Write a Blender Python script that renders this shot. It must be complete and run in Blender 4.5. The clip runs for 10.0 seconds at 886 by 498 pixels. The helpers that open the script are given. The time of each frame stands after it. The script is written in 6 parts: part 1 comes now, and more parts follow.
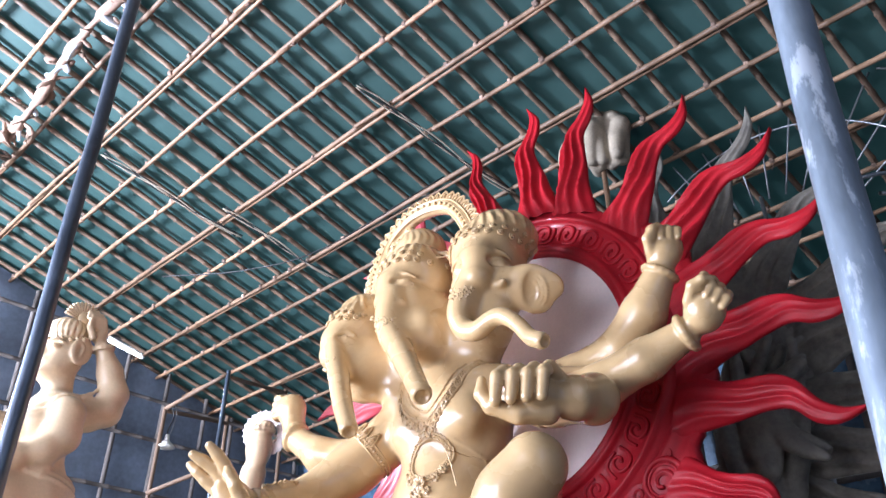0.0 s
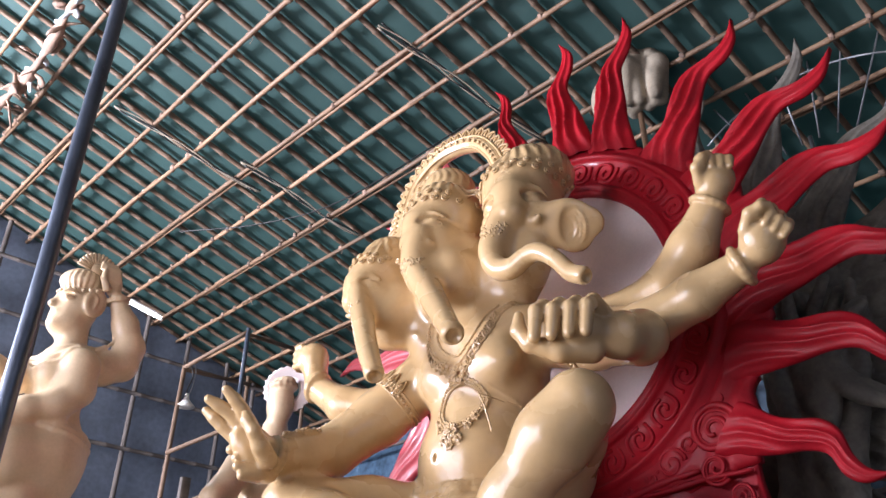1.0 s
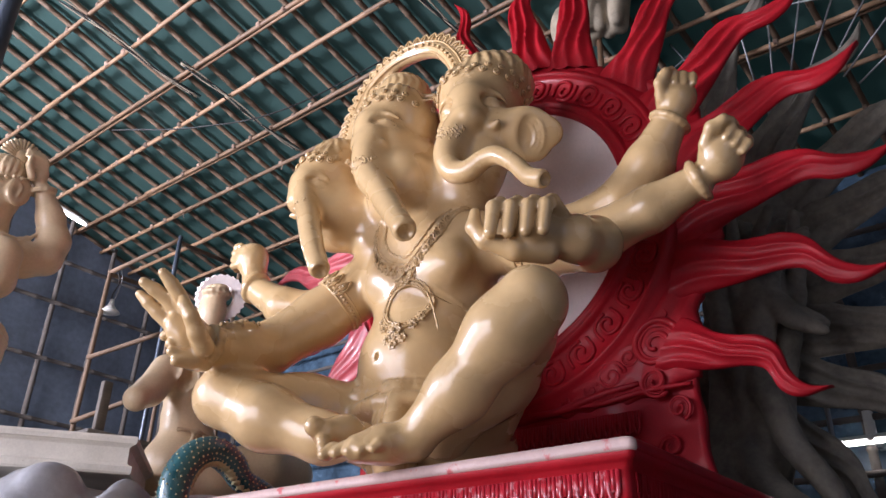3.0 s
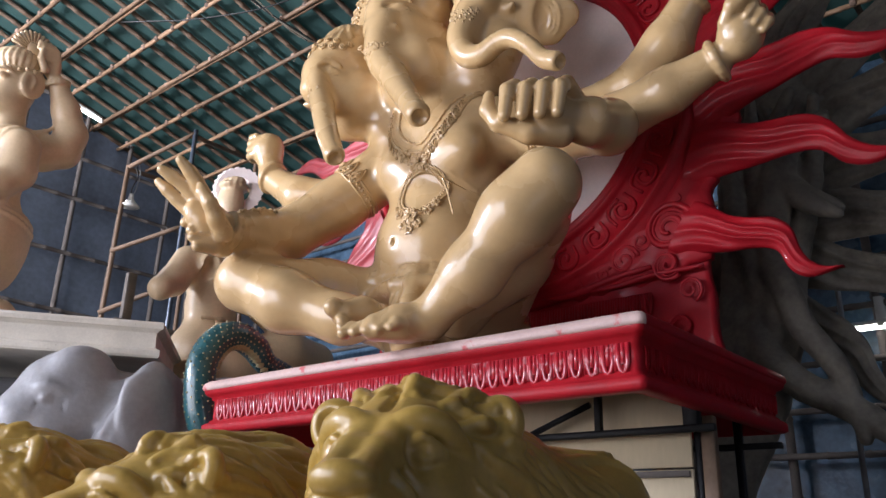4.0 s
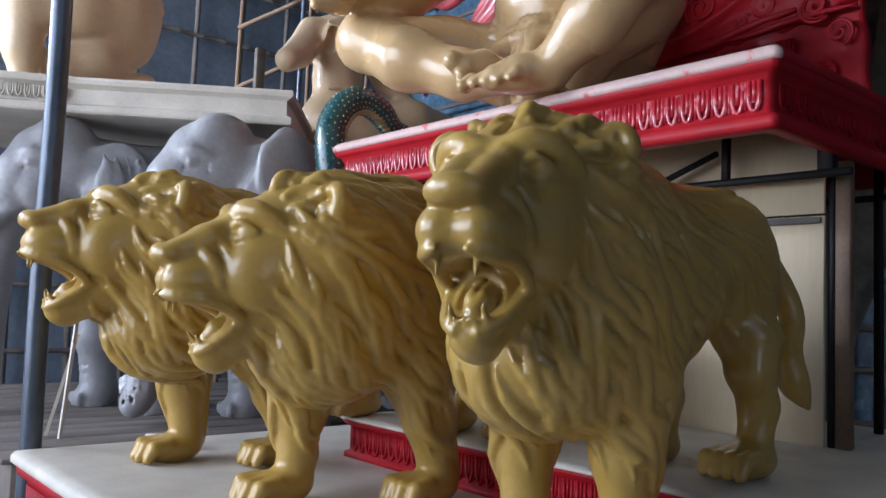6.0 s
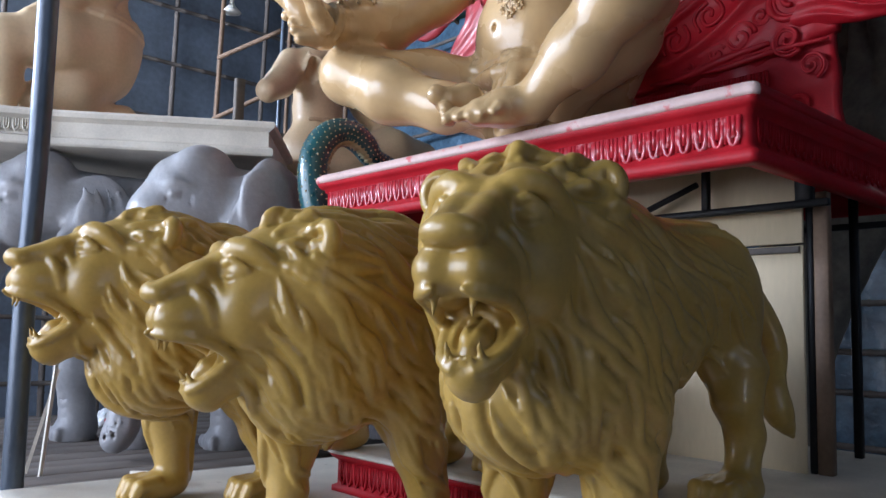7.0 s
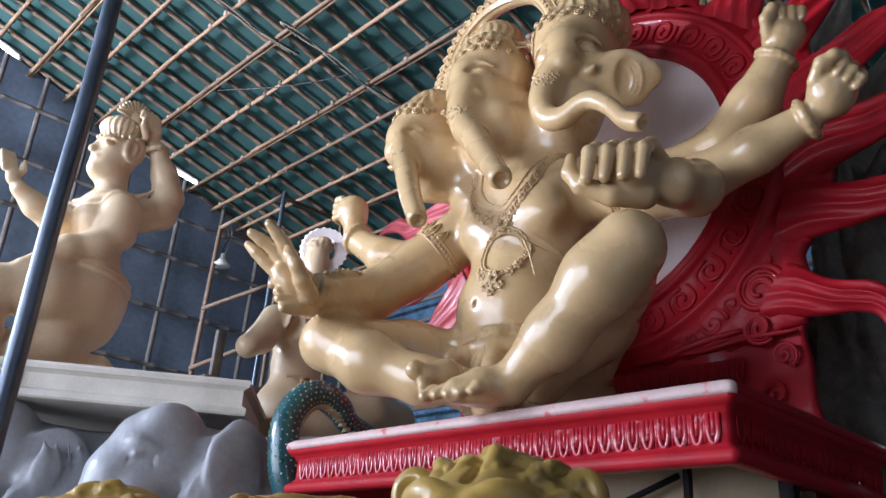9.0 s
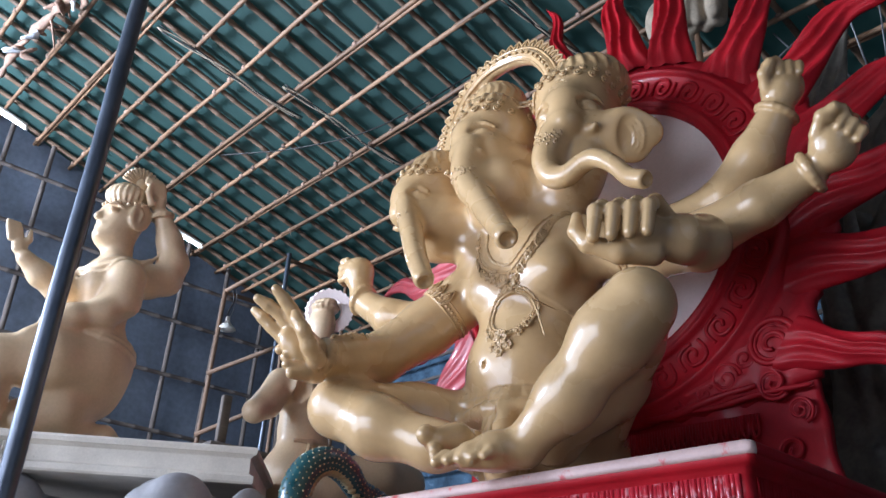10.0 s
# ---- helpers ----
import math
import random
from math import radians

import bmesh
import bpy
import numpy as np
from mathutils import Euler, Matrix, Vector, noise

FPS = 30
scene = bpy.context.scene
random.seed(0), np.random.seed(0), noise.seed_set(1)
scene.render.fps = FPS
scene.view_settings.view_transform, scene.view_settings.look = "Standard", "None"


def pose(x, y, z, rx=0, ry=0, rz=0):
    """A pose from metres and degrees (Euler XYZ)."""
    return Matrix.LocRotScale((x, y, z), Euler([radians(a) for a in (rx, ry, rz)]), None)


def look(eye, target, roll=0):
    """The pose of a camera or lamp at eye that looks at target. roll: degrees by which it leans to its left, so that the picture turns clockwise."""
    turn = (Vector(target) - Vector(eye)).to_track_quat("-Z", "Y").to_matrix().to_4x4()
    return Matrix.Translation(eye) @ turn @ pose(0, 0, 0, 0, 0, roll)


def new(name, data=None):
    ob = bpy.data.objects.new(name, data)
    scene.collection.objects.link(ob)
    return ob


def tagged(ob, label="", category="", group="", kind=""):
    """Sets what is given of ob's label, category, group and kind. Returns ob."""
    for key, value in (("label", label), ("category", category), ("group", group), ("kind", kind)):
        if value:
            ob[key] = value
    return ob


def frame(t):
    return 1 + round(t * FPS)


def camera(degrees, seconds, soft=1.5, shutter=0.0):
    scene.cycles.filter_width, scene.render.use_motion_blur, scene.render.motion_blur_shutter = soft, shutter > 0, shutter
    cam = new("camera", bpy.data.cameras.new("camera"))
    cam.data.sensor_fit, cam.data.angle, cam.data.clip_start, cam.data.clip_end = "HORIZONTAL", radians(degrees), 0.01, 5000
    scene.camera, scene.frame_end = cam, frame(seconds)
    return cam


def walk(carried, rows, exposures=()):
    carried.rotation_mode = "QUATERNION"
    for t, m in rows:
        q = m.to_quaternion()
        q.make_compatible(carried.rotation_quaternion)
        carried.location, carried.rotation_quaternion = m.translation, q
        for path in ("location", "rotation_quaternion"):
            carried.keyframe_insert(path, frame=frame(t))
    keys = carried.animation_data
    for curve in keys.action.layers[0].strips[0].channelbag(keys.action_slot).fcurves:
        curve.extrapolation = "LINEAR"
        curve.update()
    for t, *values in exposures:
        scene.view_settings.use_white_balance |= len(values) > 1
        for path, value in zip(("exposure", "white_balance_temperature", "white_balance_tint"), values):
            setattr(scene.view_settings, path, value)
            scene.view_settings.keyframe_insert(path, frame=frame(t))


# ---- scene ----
cam = camera(57.2, 10.0, soft=1.5, shutter=0.0)
PATH = [
    (0, (0.727, 0.912, 1.741), (1.959, 2.081, 2.796), -0.3),
    (0.5, (0.889, 1.006, 1.699), (2.099, 2.231, 2.715), -1.0),
    (1, (1.027, 1.296, 1.711), (2.246, 2.522, 2.716), 0.2),
    (1.5, (1.092, 1.479, 1.683), (2.386, 2.612, 2.703), 1.1),
    (2, (1.141, 1.506, 1.619), (2.452, 2.619, 2.64), 1.6),
    (2.5, (1.146, 1.542, 1.552), (2.475, 2.666, 2.535), 1.7),
    (2.7, (1.13, 1.571, 1.533), (2.478, 2.702, 2.484), 1.6),
    (4, (1.133, 1.555, 1.42), (2.564, 2.783, 2.086), 1.4),
    (4.5, (1.118, 1.564, 1.365), (2.514, 2.899, 1.881), 1.3),
    (5, (1.098, 1.59, 1.316), (2.443, 3.024, 1.683), 2.1),
    (5.5, (1.105, 1.585, 1.265), (2.433, 3.061, 1.502), 2.2),
    (5.7, (1.177, 1.568, 1.246), (2.485, 3.068, 1.443), 2.4),
    (6.8, (1.206, 1.518, 1.308), (2.517, 3.026, 1.392), 1.7),
    (7, (1.134, 1.55, 1.294), (2.471, 3.022, 1.499), 1.5),
    (7.5, (1.122, 1.55, 1.349), (2.452, 2.982, 1.775), 1.5),
    (8, (1.121, 1.548, 1.394), (2.423, 2.953, 1.968), 1.9),
    (8.5, (1.121, 1.546, 1.422), (2.4, 2.926, 2.1), 2.8),
    (9, (1.124, 1.543, 1.453), (2.377, 2.889, 2.238), 3.8),
    (9.5, (1.113, 1.543, 1.471), (2.339, 2.859, 2.345), 4.7),
    (10, (1.107, 1.561, 1.492), (2.311, 2.876, 2.399), 2.6),
]
walk(cam, [(t, look(eye, target, roll)) for t, eye, target, roll in PATH], exposures=[(0.0, 1.42, 5950, 22), (0.5, 1.14, 6350, 25), (1.2, 0.98, 6600, 27), (2.1, 1.0, 6650, 27), (2.7, 0.74, 6700, 28), (4.0, 0.60, 6700, 22), (5.6, 0.66, 6200, 16), (7.0, 0.72, 6000, 16), (10.0, 0.54, 5950, 18)])

# ---- world and light ----
world = bpy.data.worlds.new("sky")
scene.world = world
world.use_nodes = True
wn = world.node_tree.nodes
sky = wn.new("ShaderNodeTexSky")
sky.sky_type, sky.sun_disc, sky.sun_elevation, sky.sun_rotation = "NISHITA", False, radians(42), radians(250)
world.node_tree.links.new(sky.outputs[0], wn["Background"].inputs[0])
wn["Background"].inputs[1].default_value = 0.15


def lamp(name, kind, energy, colour, m, size=1.0, size_y=1.0):
    data = bpy.data.lights.new(name, kind)
    data.energy, data.color = energy, colour
    if kind == "AREA":
        data.shape, data.size, data.size_y = "RECTANGLE", size, size_y
    if kind == "SUN":
        data.angle = radians(0.6)
    ob = new(name, data)
    ob.matrix_world = m
    return ob


# daylight of the open west side of the shed, and of the doorway behind the walk
lamp("daylight_west_opening", "AREA", 580, (0.79, 0.88, 1.0), look((-4.2, 7.8, 3.1), (4.6, 5.2, 2.6)), 9.2, 5.2)
lamp("daylight_south_doorway", "AREA", 5, (0.93, 0.96, 1.0), look((0.4, -3.6, 1.4), (3.2, 4.0, 1.4)), 1.4, 2.4)
# added fill with no opening behind it, lifts the left ceiling like haze
lamp("north_ceiling_fill", "AREA", 2300, (0.80, 0.90, 1.0), look((-3.4, 12.0, 5.4), (-0.8, 10.8, 9.5)), 1.8, 3.0)
lamp("sun", "SUN", 5.5, (1.0, 0.95, 0.86), look((-6.0, 9.5, 12.0), (0, 5, 0)))

# ---- materials ----


def material(name, base, rough=0.5, metal=0.0, dark=0.75, light=1.12, scale=6.0, grain=60.0, bump=0.15, coat=0.0, island=0.0, spots=0.0, spot_colour=None, stretch=(1, 1, 1), rough_var=0.12, spec=0.5):
    m = bpy.data.materials.new(name)
    m.use_nodes = True
    nt = m.node_tree
    n, ln = nt.nodes, nt.links.new
    b = n["Principled BSDF"]
    tc, mp = n.new("ShaderNodeTexCoord"), n.new("ShaderNodeMapping")
    mp.inputs["Scale"].default_value = stretch
    ln(tc.outputs["Object"], mp.inputs[0])
    big, fine = n.new("ShaderNodeTexNoise"), n.new("ShaderNodeTexNoise")
    big.inputs["Scale"].default_value, big.inputs["Detail"].default_value = scale, 5
    fine.inputs["Scale"].default_value, fine.inputs["Detail"].default_value = grain, 4
    ln(mp.outputs[0], big.inputs[0])
    ln(mp.outputs[0], fine.inputs[0])
    ramp = n.new("ShaderNodeValToRGB")
    ramp.color_ramp.elements[0].position, ramp.color_ramp.elements[1].position = 0.3, 0.72
    ramp.color_ramp.elements[0].color = (*[c * dark for c in base], 1)
    ramp.color_ramp.elements[1].color = (*[min(1, c * light) for c in base], 1)
    mixf = n.new("ShaderNodeMath")
    mixf.operation = "MULTIPLY_ADD"
    mixf.inputs[1].default_value = 0.3
    ln(fine.outputs[0], mixf.inputs[0])
    sub = n.new("ShaderNodeMath")
    sub.operation = "MULTIPLY"
    sub.inputs[1].default_value = 0.75
    ln(big.outputs[0], sub.inputs[0])
    ln(sub.outputs[0], mixf.inputs[2])
    last = mixf.outputs[0]
    if island:
        geo, add = n.new("ShaderNodeNewGeometry"), n.new("ShaderNodeMath")
        add.operation = "MULTIPLY_ADD"
        add.inputs[1].default_value = island
        ln(geo.outputs["Random Per Island"], add.inputs[0])
        ln(last, add.inputs[2])
        half = n.new("ShaderNodeMath")
        half.operation = "SUBTRACT"
        half.inputs[1].default_value = island / 2
        ln(add.outputs[0], half.inputs[0])
        last = half.outputs[0]
    ln(last, ramp.inputs[0])
    colour = ramp.outputs[0]
    if spots:
        sp, sr, mx = n.new("ShaderNodeTexNoise"), n.new("ShaderNodeValToRGB"), n.new("ShaderNodeMix")
        sp.inputs["Scale"].default_value, sp.inputs["Detail"].default_value, sp.inputs["Roughness"].default_value = scale * 2.3, 8, 0.65
        ln(mp.outputs[0], sp.inputs[0])
        ln(sp.outputs[0], sr.inputs[0])
        sr.color_ramp.elements[0].position, sr.color_ramp.elements[1].position = 1 - spots, min(1, 1.06 - spots)
        mx.data_type = "RGBA"
        ln(sr.outputs[0], mx.inputs[0])
        ln(colour, mx.inputs[6])
        mx.inputs[7].default_value = (*spot_colour, 1)
        colour = mx.outputs[2]
    ln(colour, b.inputs["Base Color"])
    rr = n.new("ShaderNodeMapRange")
    rr.inputs[3].default_value, rr.inputs[4].default_value = max(0.03, rough - rough_var), min(1, rough + rough_var)
    ln(big.outputs[0], rr.inputs[0])
    ln(rr.outputs[0], b.inputs["Roughness"])
    b.inputs["Metallic"].default_value = metal
    b.inputs["Coat Weight"].default_value = coat
    b.inputs["Coat Roughness"].default_value = 0.08
    b.inputs["Specular IOR Level"].default_value = spec
    if bump:
        bp = n.new("ShaderNodeBump")
        bp.inputs["Strength"].default_value, bp.inputs["Distance"].default_value = bump, 0.012
        ln(last if not island else mixf.outputs[0], bp.inputs["Height"])
        ln(bp.outputs[0], b.inputs["Normal"])
    return m


M_CREAM = material("cream_enamel", (0.53, 0.355, 0.172), 0.27, dark=0.88, light=1.06, scale=2.2, grain=30, bump=0.06, coat=0.5)
M_CREAM2 = material("matt_cream_paint", (0.64, 0.48, 0.30), 0.42, dark=0.82, light=1.08, scale=2.5, grain=40, bump=0.1, coat=0.25)
M_GOLD = material("ochre_gold_enamel", (0.42, 0.262, 0.055), 0.40, dark=0.78, light=1.15, scale=3.0, grain=55, bump=0.14, coat=0.42, spots=0.3, spot_colour=(0.36, 0.21, 0.055))
M_RED = material("red_enamel", (0.33, 0.006, 0.012), 0.56, dark=0.7, light=1.2, scale=4.0, grain=50, bump=0.22, coat=0.08, spots=0.27, spot_colour=(0.40, 0.02, 0.028), spec=0.2)
M_PINK = material("thin_red_wash", (0.40, 0.05, 0.06), 0.45, dark=0.7, light=1.15, scale=5.0, grain=50, bump=0.12, coat=0.2)
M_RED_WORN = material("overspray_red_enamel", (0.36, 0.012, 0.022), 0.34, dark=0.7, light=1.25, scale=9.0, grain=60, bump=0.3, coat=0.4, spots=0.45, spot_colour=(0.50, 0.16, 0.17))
M_WHITE = material("white_primer", (0.90, 0.80, 0.77), 0.6, dark=0.86, light=1.05, scale=3.0, grain=45, bump=0.1)
M_LIP = material("dusty_pink_lip", (0.50, 0.35, 0.315), 0.6, dark=0.75, light=1.15, scale=3.0, grain=45, bump=0.25, spots=0.42, spot_colour=(0.48, 0.10, 0.10))
M_BASE = material("dusty_white_base", (0.60, 0.56, 0.48), 0.62, dark=0.74, light=1.08, scale=4.0, grain=70, bump=0.2, spots=0.34, spot_colour=(0.33, 0.29, 0.22))
M_GREY = material("grey_primer", (0.28, 0.28, 0.29), 0.42, dark=0.72, light=1.15, scale=3.5, grain=26, bump=0.9)
M_CLAY = material("grey_clay", (0.15, 0.135, 0.108), 0.75, dark=0.5, light=1.35, scale=7.0, grain=30, bump=1.0)
M_BAMBOO = material("bamboo", (0.25, 0.145, 0.08), 0.6, dark=0.55, light=1.25, scale=3.0, grain=45, bump=0.25, island=0.5, spots=0.33, spot_colour=(0.15, 0.09, 0.05))
M_RAFTER = material("dusty_bamboo", (0.16, 0.10, 0.062), 0.7, dark=0.6, light=1.3, scale=3.0, grain=45, bump=0.25, island=0.5)
M_LATTICE = material("old_grey_bamboo", (0.095, 0.08, 0.07), 0.75, dark=0.6, light=1.3, scale=3.0, grain=45, bump=0.25, island=0.5)
M_TARP = material("green_tarpaulin", (0.032, 0.078, 0.070), 0.6, dark=0.8, light=1.15, scale=0.7, grain=18, bump=0.25)
M_NET = material("dark_sheet", (0.115, 0.145, 0.19), 0.6, dark=0.5, light=1.6, scale=1.2, grain=12, bump=0.5, spots=0.3, spot_colour=(0.12, 0.14, 0.18))
M_BLUE = material("blue_plastic_sheet", (0.055, 0.10, 0.15), 0.24, dark=0.5, light=1.7, scale=3.5, grain=14, bump=1.0)
M_STEEL = material("painted_steel", (0.075, 0.095, 0.125), 0.34, metal=0.3, dark=0.6, light=1.4, scale=7.0, grain=40, bump=0.2, spots=0.36, spot_colour=(0.16, 0.185, 0.21), stretch=(1, 1, 0.35))
M_SCUFF = material("scuffed_steel_paint", (0.17, 0.205, 0.24), 0.42, metal=0.15, dark=0.55, light=1.4, scale=5.0, grain=40, bump=0.3, spots=0.44, spot_colour=(0.42, 0.46, 0.50), stretch=(1, 1, 0.25))
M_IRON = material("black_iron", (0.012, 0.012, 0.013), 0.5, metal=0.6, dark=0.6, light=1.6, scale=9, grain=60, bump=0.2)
M_PLY = material("plywood", (0.60, 0.49, 0.32), 0.65, dark=0.85, light=1.08, scale=2.5, grain=40, bump=0.12, stretch=(1, 1, 0.3), spots=0.26, spot_colour=(0.36, 0.28, 0.17))
M_FLOOR = material("packed_earth", (0.16, 0.135, 0.115), 0.85, dark=0.6, light=1.3, scale=1.6, grain=30, bump=0.6, spots=0.35, spot_colour=(0.26, 0.22, 0.19))
M_PLANK = material("weathered_plank", (0.13, 0.11, 0.095), 0.75, dark=0.6, light=1.25, scale=3, grain=40, bump=0.4, stretch=(0.3, 2, 2), island=0.4)
M_TEAL = material("teal_scales", (0.009, 0.065, 0.075), 0.3, dark=0.6, light=1.5, scale=6, grain=60, bump=0.3, coat=0.5)
M_GILT = material("pale_gold_paint", (0.42, 0.36, 0.20), 0.4, dark=0.7, light=1.2, scale=8, grain=60, bump=0.3)
M_CLOTH = material("old_cloth", (0.30, 0.25, 0.18), 0.85, dark=0.55, light=1.3, scale=6, grain=60, bump=0.4)
M_RAG = material("dirty_rag", (0.24, 0.155, 0.11), 0.85, dark=0.5, light=1.4, scale=6, grain=60, bump=0.4, island=0.6)
M_PLASTIC = material("clear_wrapper", (0.55, 0.58, 0.60), 0.25, dark=0.7, light=1.1, scale=8, grain=50, bump=0.6)
M_WIRE = material("grey_wire", (0.30, 0.31, 0.32), 0.45, metal=0.7, dark=0.7, light=1.2, scale=10, grain=60, bump=0.0)
M_CABLE = material("black_cable", (0.015, 0.014, 0.013), 0.55, dark=0.7, light=1.3, scale=10, grain=60, bump=0.0)


def let_light_through(m, share, colour):
    """Thin cloth or sheeting that glows with the daylight behind it."""
    n, ln = m.node_tree.nodes, m.node_tree.links.new
    tr, mix = n.new("ShaderNodeBsdfTranslucent"), n.new("ShaderNodeMixShader")
    tr.inputs[0].default_value = (*colour, 1)
    mix.inputs[0].default_value = share
    ln(n["Principled BSDF"].outputs[0], mix.inputs[1])
    ln(tr.outputs[0], mix.inputs[2])
    ln(mix.outputs[0], n["Material Output"].inputs[0])


let_light_through(M_TARP, 0.30, (0.085, 0.175, 0.17))


def glow(name, colour, strength):
    m = bpy.data.materials.new(name)
    m.use_nodes = True
    b = m.node_tree.nodes["Principled BSDF"]
    b.inputs["Base Color"].default_value = (0.9, 0.9, 0.9, 1)
    b.inputs["Emission Color"].default_value = (*colour, 1)
    b.inputs["Emission Strength"].default_value = strength
    return m


M_TUBE = glow("lit_tube", (0.92, 1.0, 0.97), 9.0)
M_BULB = material("opal_bulb", (0.66, 0.66, 0.62), 0.3, dark=0.9, light=1.05, scale=6, grain=40, bump=0.0)

# ---- building helpers ----


def mesh_object(name, verts, faces, mat, smooth=True, parent=None):
    me = bpy.data.meshes.new(name)
    verts = np.asarray(verts, dtype=np.float64)
    me.from_pydata(verts.tolist(), [], [list(f) for f in faces])
    me.materials.append(mat)
    if smooth:
        me.polygons.foreach_set("use_smooth", np.ones(len(me.polygons), dtype=bool))
    me.update()
    ob = new(name, me)
    if parent is not None:
        ob.parent = parent
    return ob


def part(name, geo, mat, parent, label="", smooth=True):
    ob = mesh_object(name, geo[0], geo[1], mat, smooth, parent)
    if label:
        ob["label"] = label
    return ob


def thing(name, label, category, group="", kind="", at=(0, 0, 0)):
    ob = new(name)
    ob.location = at
    ob.empty_display_size = 0.1
    return tagged(ob, label, category, group, kind)


def join(*geos):
    verts, faces, k = [], [], 0
    for v, f in geos:
        v = np.asarray(v, dtype=float).reshape(-1, 3)
        verts.append(v)
        faces += [tuple(i + k for i in q) for q in f]
        k += len(v)
    return np.concatenate(verts), faces


def moved(geo, m):
    v = np.asarray(geo[0], dtype=float)
    a = np.array(m)
    return v @ a[:3, :3].T + a[:3, 3], geo[1]


def box(x0, y0, z0, x1, y1, z1, bevel=0.006):
    bm = bmesh.new()
    bmesh.ops.create_cube(bm, size=1)
    for v in bm.verts:
        v.co = Vector(((x0 + x1) / 2 + v.co.x * (x1 - x0), (y0 + y1) / 2 + v.co.y * (y1 - y0), (z0 + z1) / 2 + v.co.z * (z1 - z0)))
    if bevel:
        bmesh.ops.bevel(bm, geom=bm.edges[:], offset=bevel, segments=1, affect="EDGES")
    bm.verts.index_update()
    geo = [tuple(v.co) for v in bm.verts], [tuple(v.index for v in f.verts) for f in bm.faces]
    bm.free()
    return geo


def spline(points, n):
    """A smooth line of n points through the given ones."""
    p = np.asarray(points, dtype=float)
    p = np.concatenate([2 * p[:1] - p[1:2], p, 2 * p[-1:] - p[-2:-1]])
    out = []
    for u in np.linspace(0, len(p) - 3 - 1e-6, n):
        i = int(u)
        t = u - i
        a, b, c, d = p[i:i + 4]
        out.append(0.5 * (2 * b + (c - a) * t + (2 * a - 5 * b + 4 * c - d) * t * t + (3 * b - a - 3 * c + d) * t ** 3))
    return np.array(out)


def tube(points, radii, sides=8, flat=1.0, up=(0, 0, 1)):
    """A closed tube along points; radii: one or one a point."""
    p = np.asarray(points, dtype=float)
    r = np.broadcast_to(np.asarray(radii, dtype=float), (len(p),))
    verts, faces = [], []
    tang = np.gradient(p, axis=0)
    prev = None
    for q, rad, t in zip(p, r, tang):
        t = t / (np.linalg.norm(t) + 1e-9)
        ref = np.array(up, dtype=float) if prev is None else prev
        a = ref - t * np.dot(ref, t)
        if np.linalg.norm(a) < 1e-3:
            a = np.cross(t, (1, 0.3, 0.1))
        a /= np.linalg.norm(a)
        prev = a
        b = np.cross(t, a)
        for k in range(sides):
            w = 2 * math.pi * k / sides
            verts.append(q + rad * (a * math.cos(w) * flat + b * math.sin(w)))
    n = len(p)
    for i in range(n - 1):
        for k in range(sides):
            k2 = (k + 1) % sides
            faces.append((i * sides + k, i * sides + k2, (i + 1) * sides + k2, (i + 1) * sides + k))
    faces.append(tuple(range(sides))[::-1])
    faces.append(tuple((n - 1) * sides + k for k in range(sides)))
    return verts, faces


def ball(c, r, n=8, squash=(1, 1, 1)):
    verts, faces = [], []
    for i in range(1, n // 2 + 1):
        a = math.pi * i / (n // 2 + 1)
        for k in range(n):
            w = 2 * math.pi * k / n
            verts.append((c[0] + r * squash[0] * math.sin(a) * math.cos(w), c[1] + r * squash[1] * math.sin(a) * math.sin(w), c[2] + r * squash[2] * math.cos(a)))
    rows = n // 2
    for i in range(rows - 1):
        for k in range(n):
            k2 = (k + 1) % n
            faces.append((i * n + k, (i + 1) * n + k, (i + 1) * n + k2, i * n + k2))
    verts += [(c[0], c[1], c[2] + r * squash[2]), (c[0], c[1], c[2] - r * squash[2])]
    top, low = len(verts) - 2, len(verts) - 1
    for k in range(n):
        faces.append((top, k, (k + 1) % n))
        faces.append((low, (rows - 1) * n + (k + 1) % n, (rows - 1) * n + k))
    return verts, faces


def bamboo(a, b, r, seed, sag=0.0, sides=7):
    """A cane with swollen nodes, slightly crooked."""
    rng = random.Random(seed)
    a, b = np.array(a, dtype=float), np.array(b, dtype=float)
    length = np.linalg.norm(b - a)
    nodes = max(3, int(length / 0.36))
    pts, rad = [], []
    wob = np.array([rng.uniform(-1, 1) for _ in range(4)])
    for i in range(nodes + 1):
        for d, rr in ((-0.02, 1.0), (0.0, 1.22), (0.02, 1.0)):
            u = min(1, max(0, i / nodes + d / length * 1.0))
            if pts and u <= pts[-1][1] + 1e-6:
                continue
            off = 0.02 * (wob[0] * math.sin(u * 5 + wob[1] * 3) + 0.6 * wob[2] * math.sin(u * 11 + wob[3] * 3))
            q = a + (b - a) * u
            q = q + np.array((off, off * 0.7, -sag * 4 * u * (1 - u) + off * 0.4))
            pts.append((q, u))
            rad.append(r * rr * (1.08 - 0.16 * u))
    return tube([q for q, _ in pts], rad, sides)


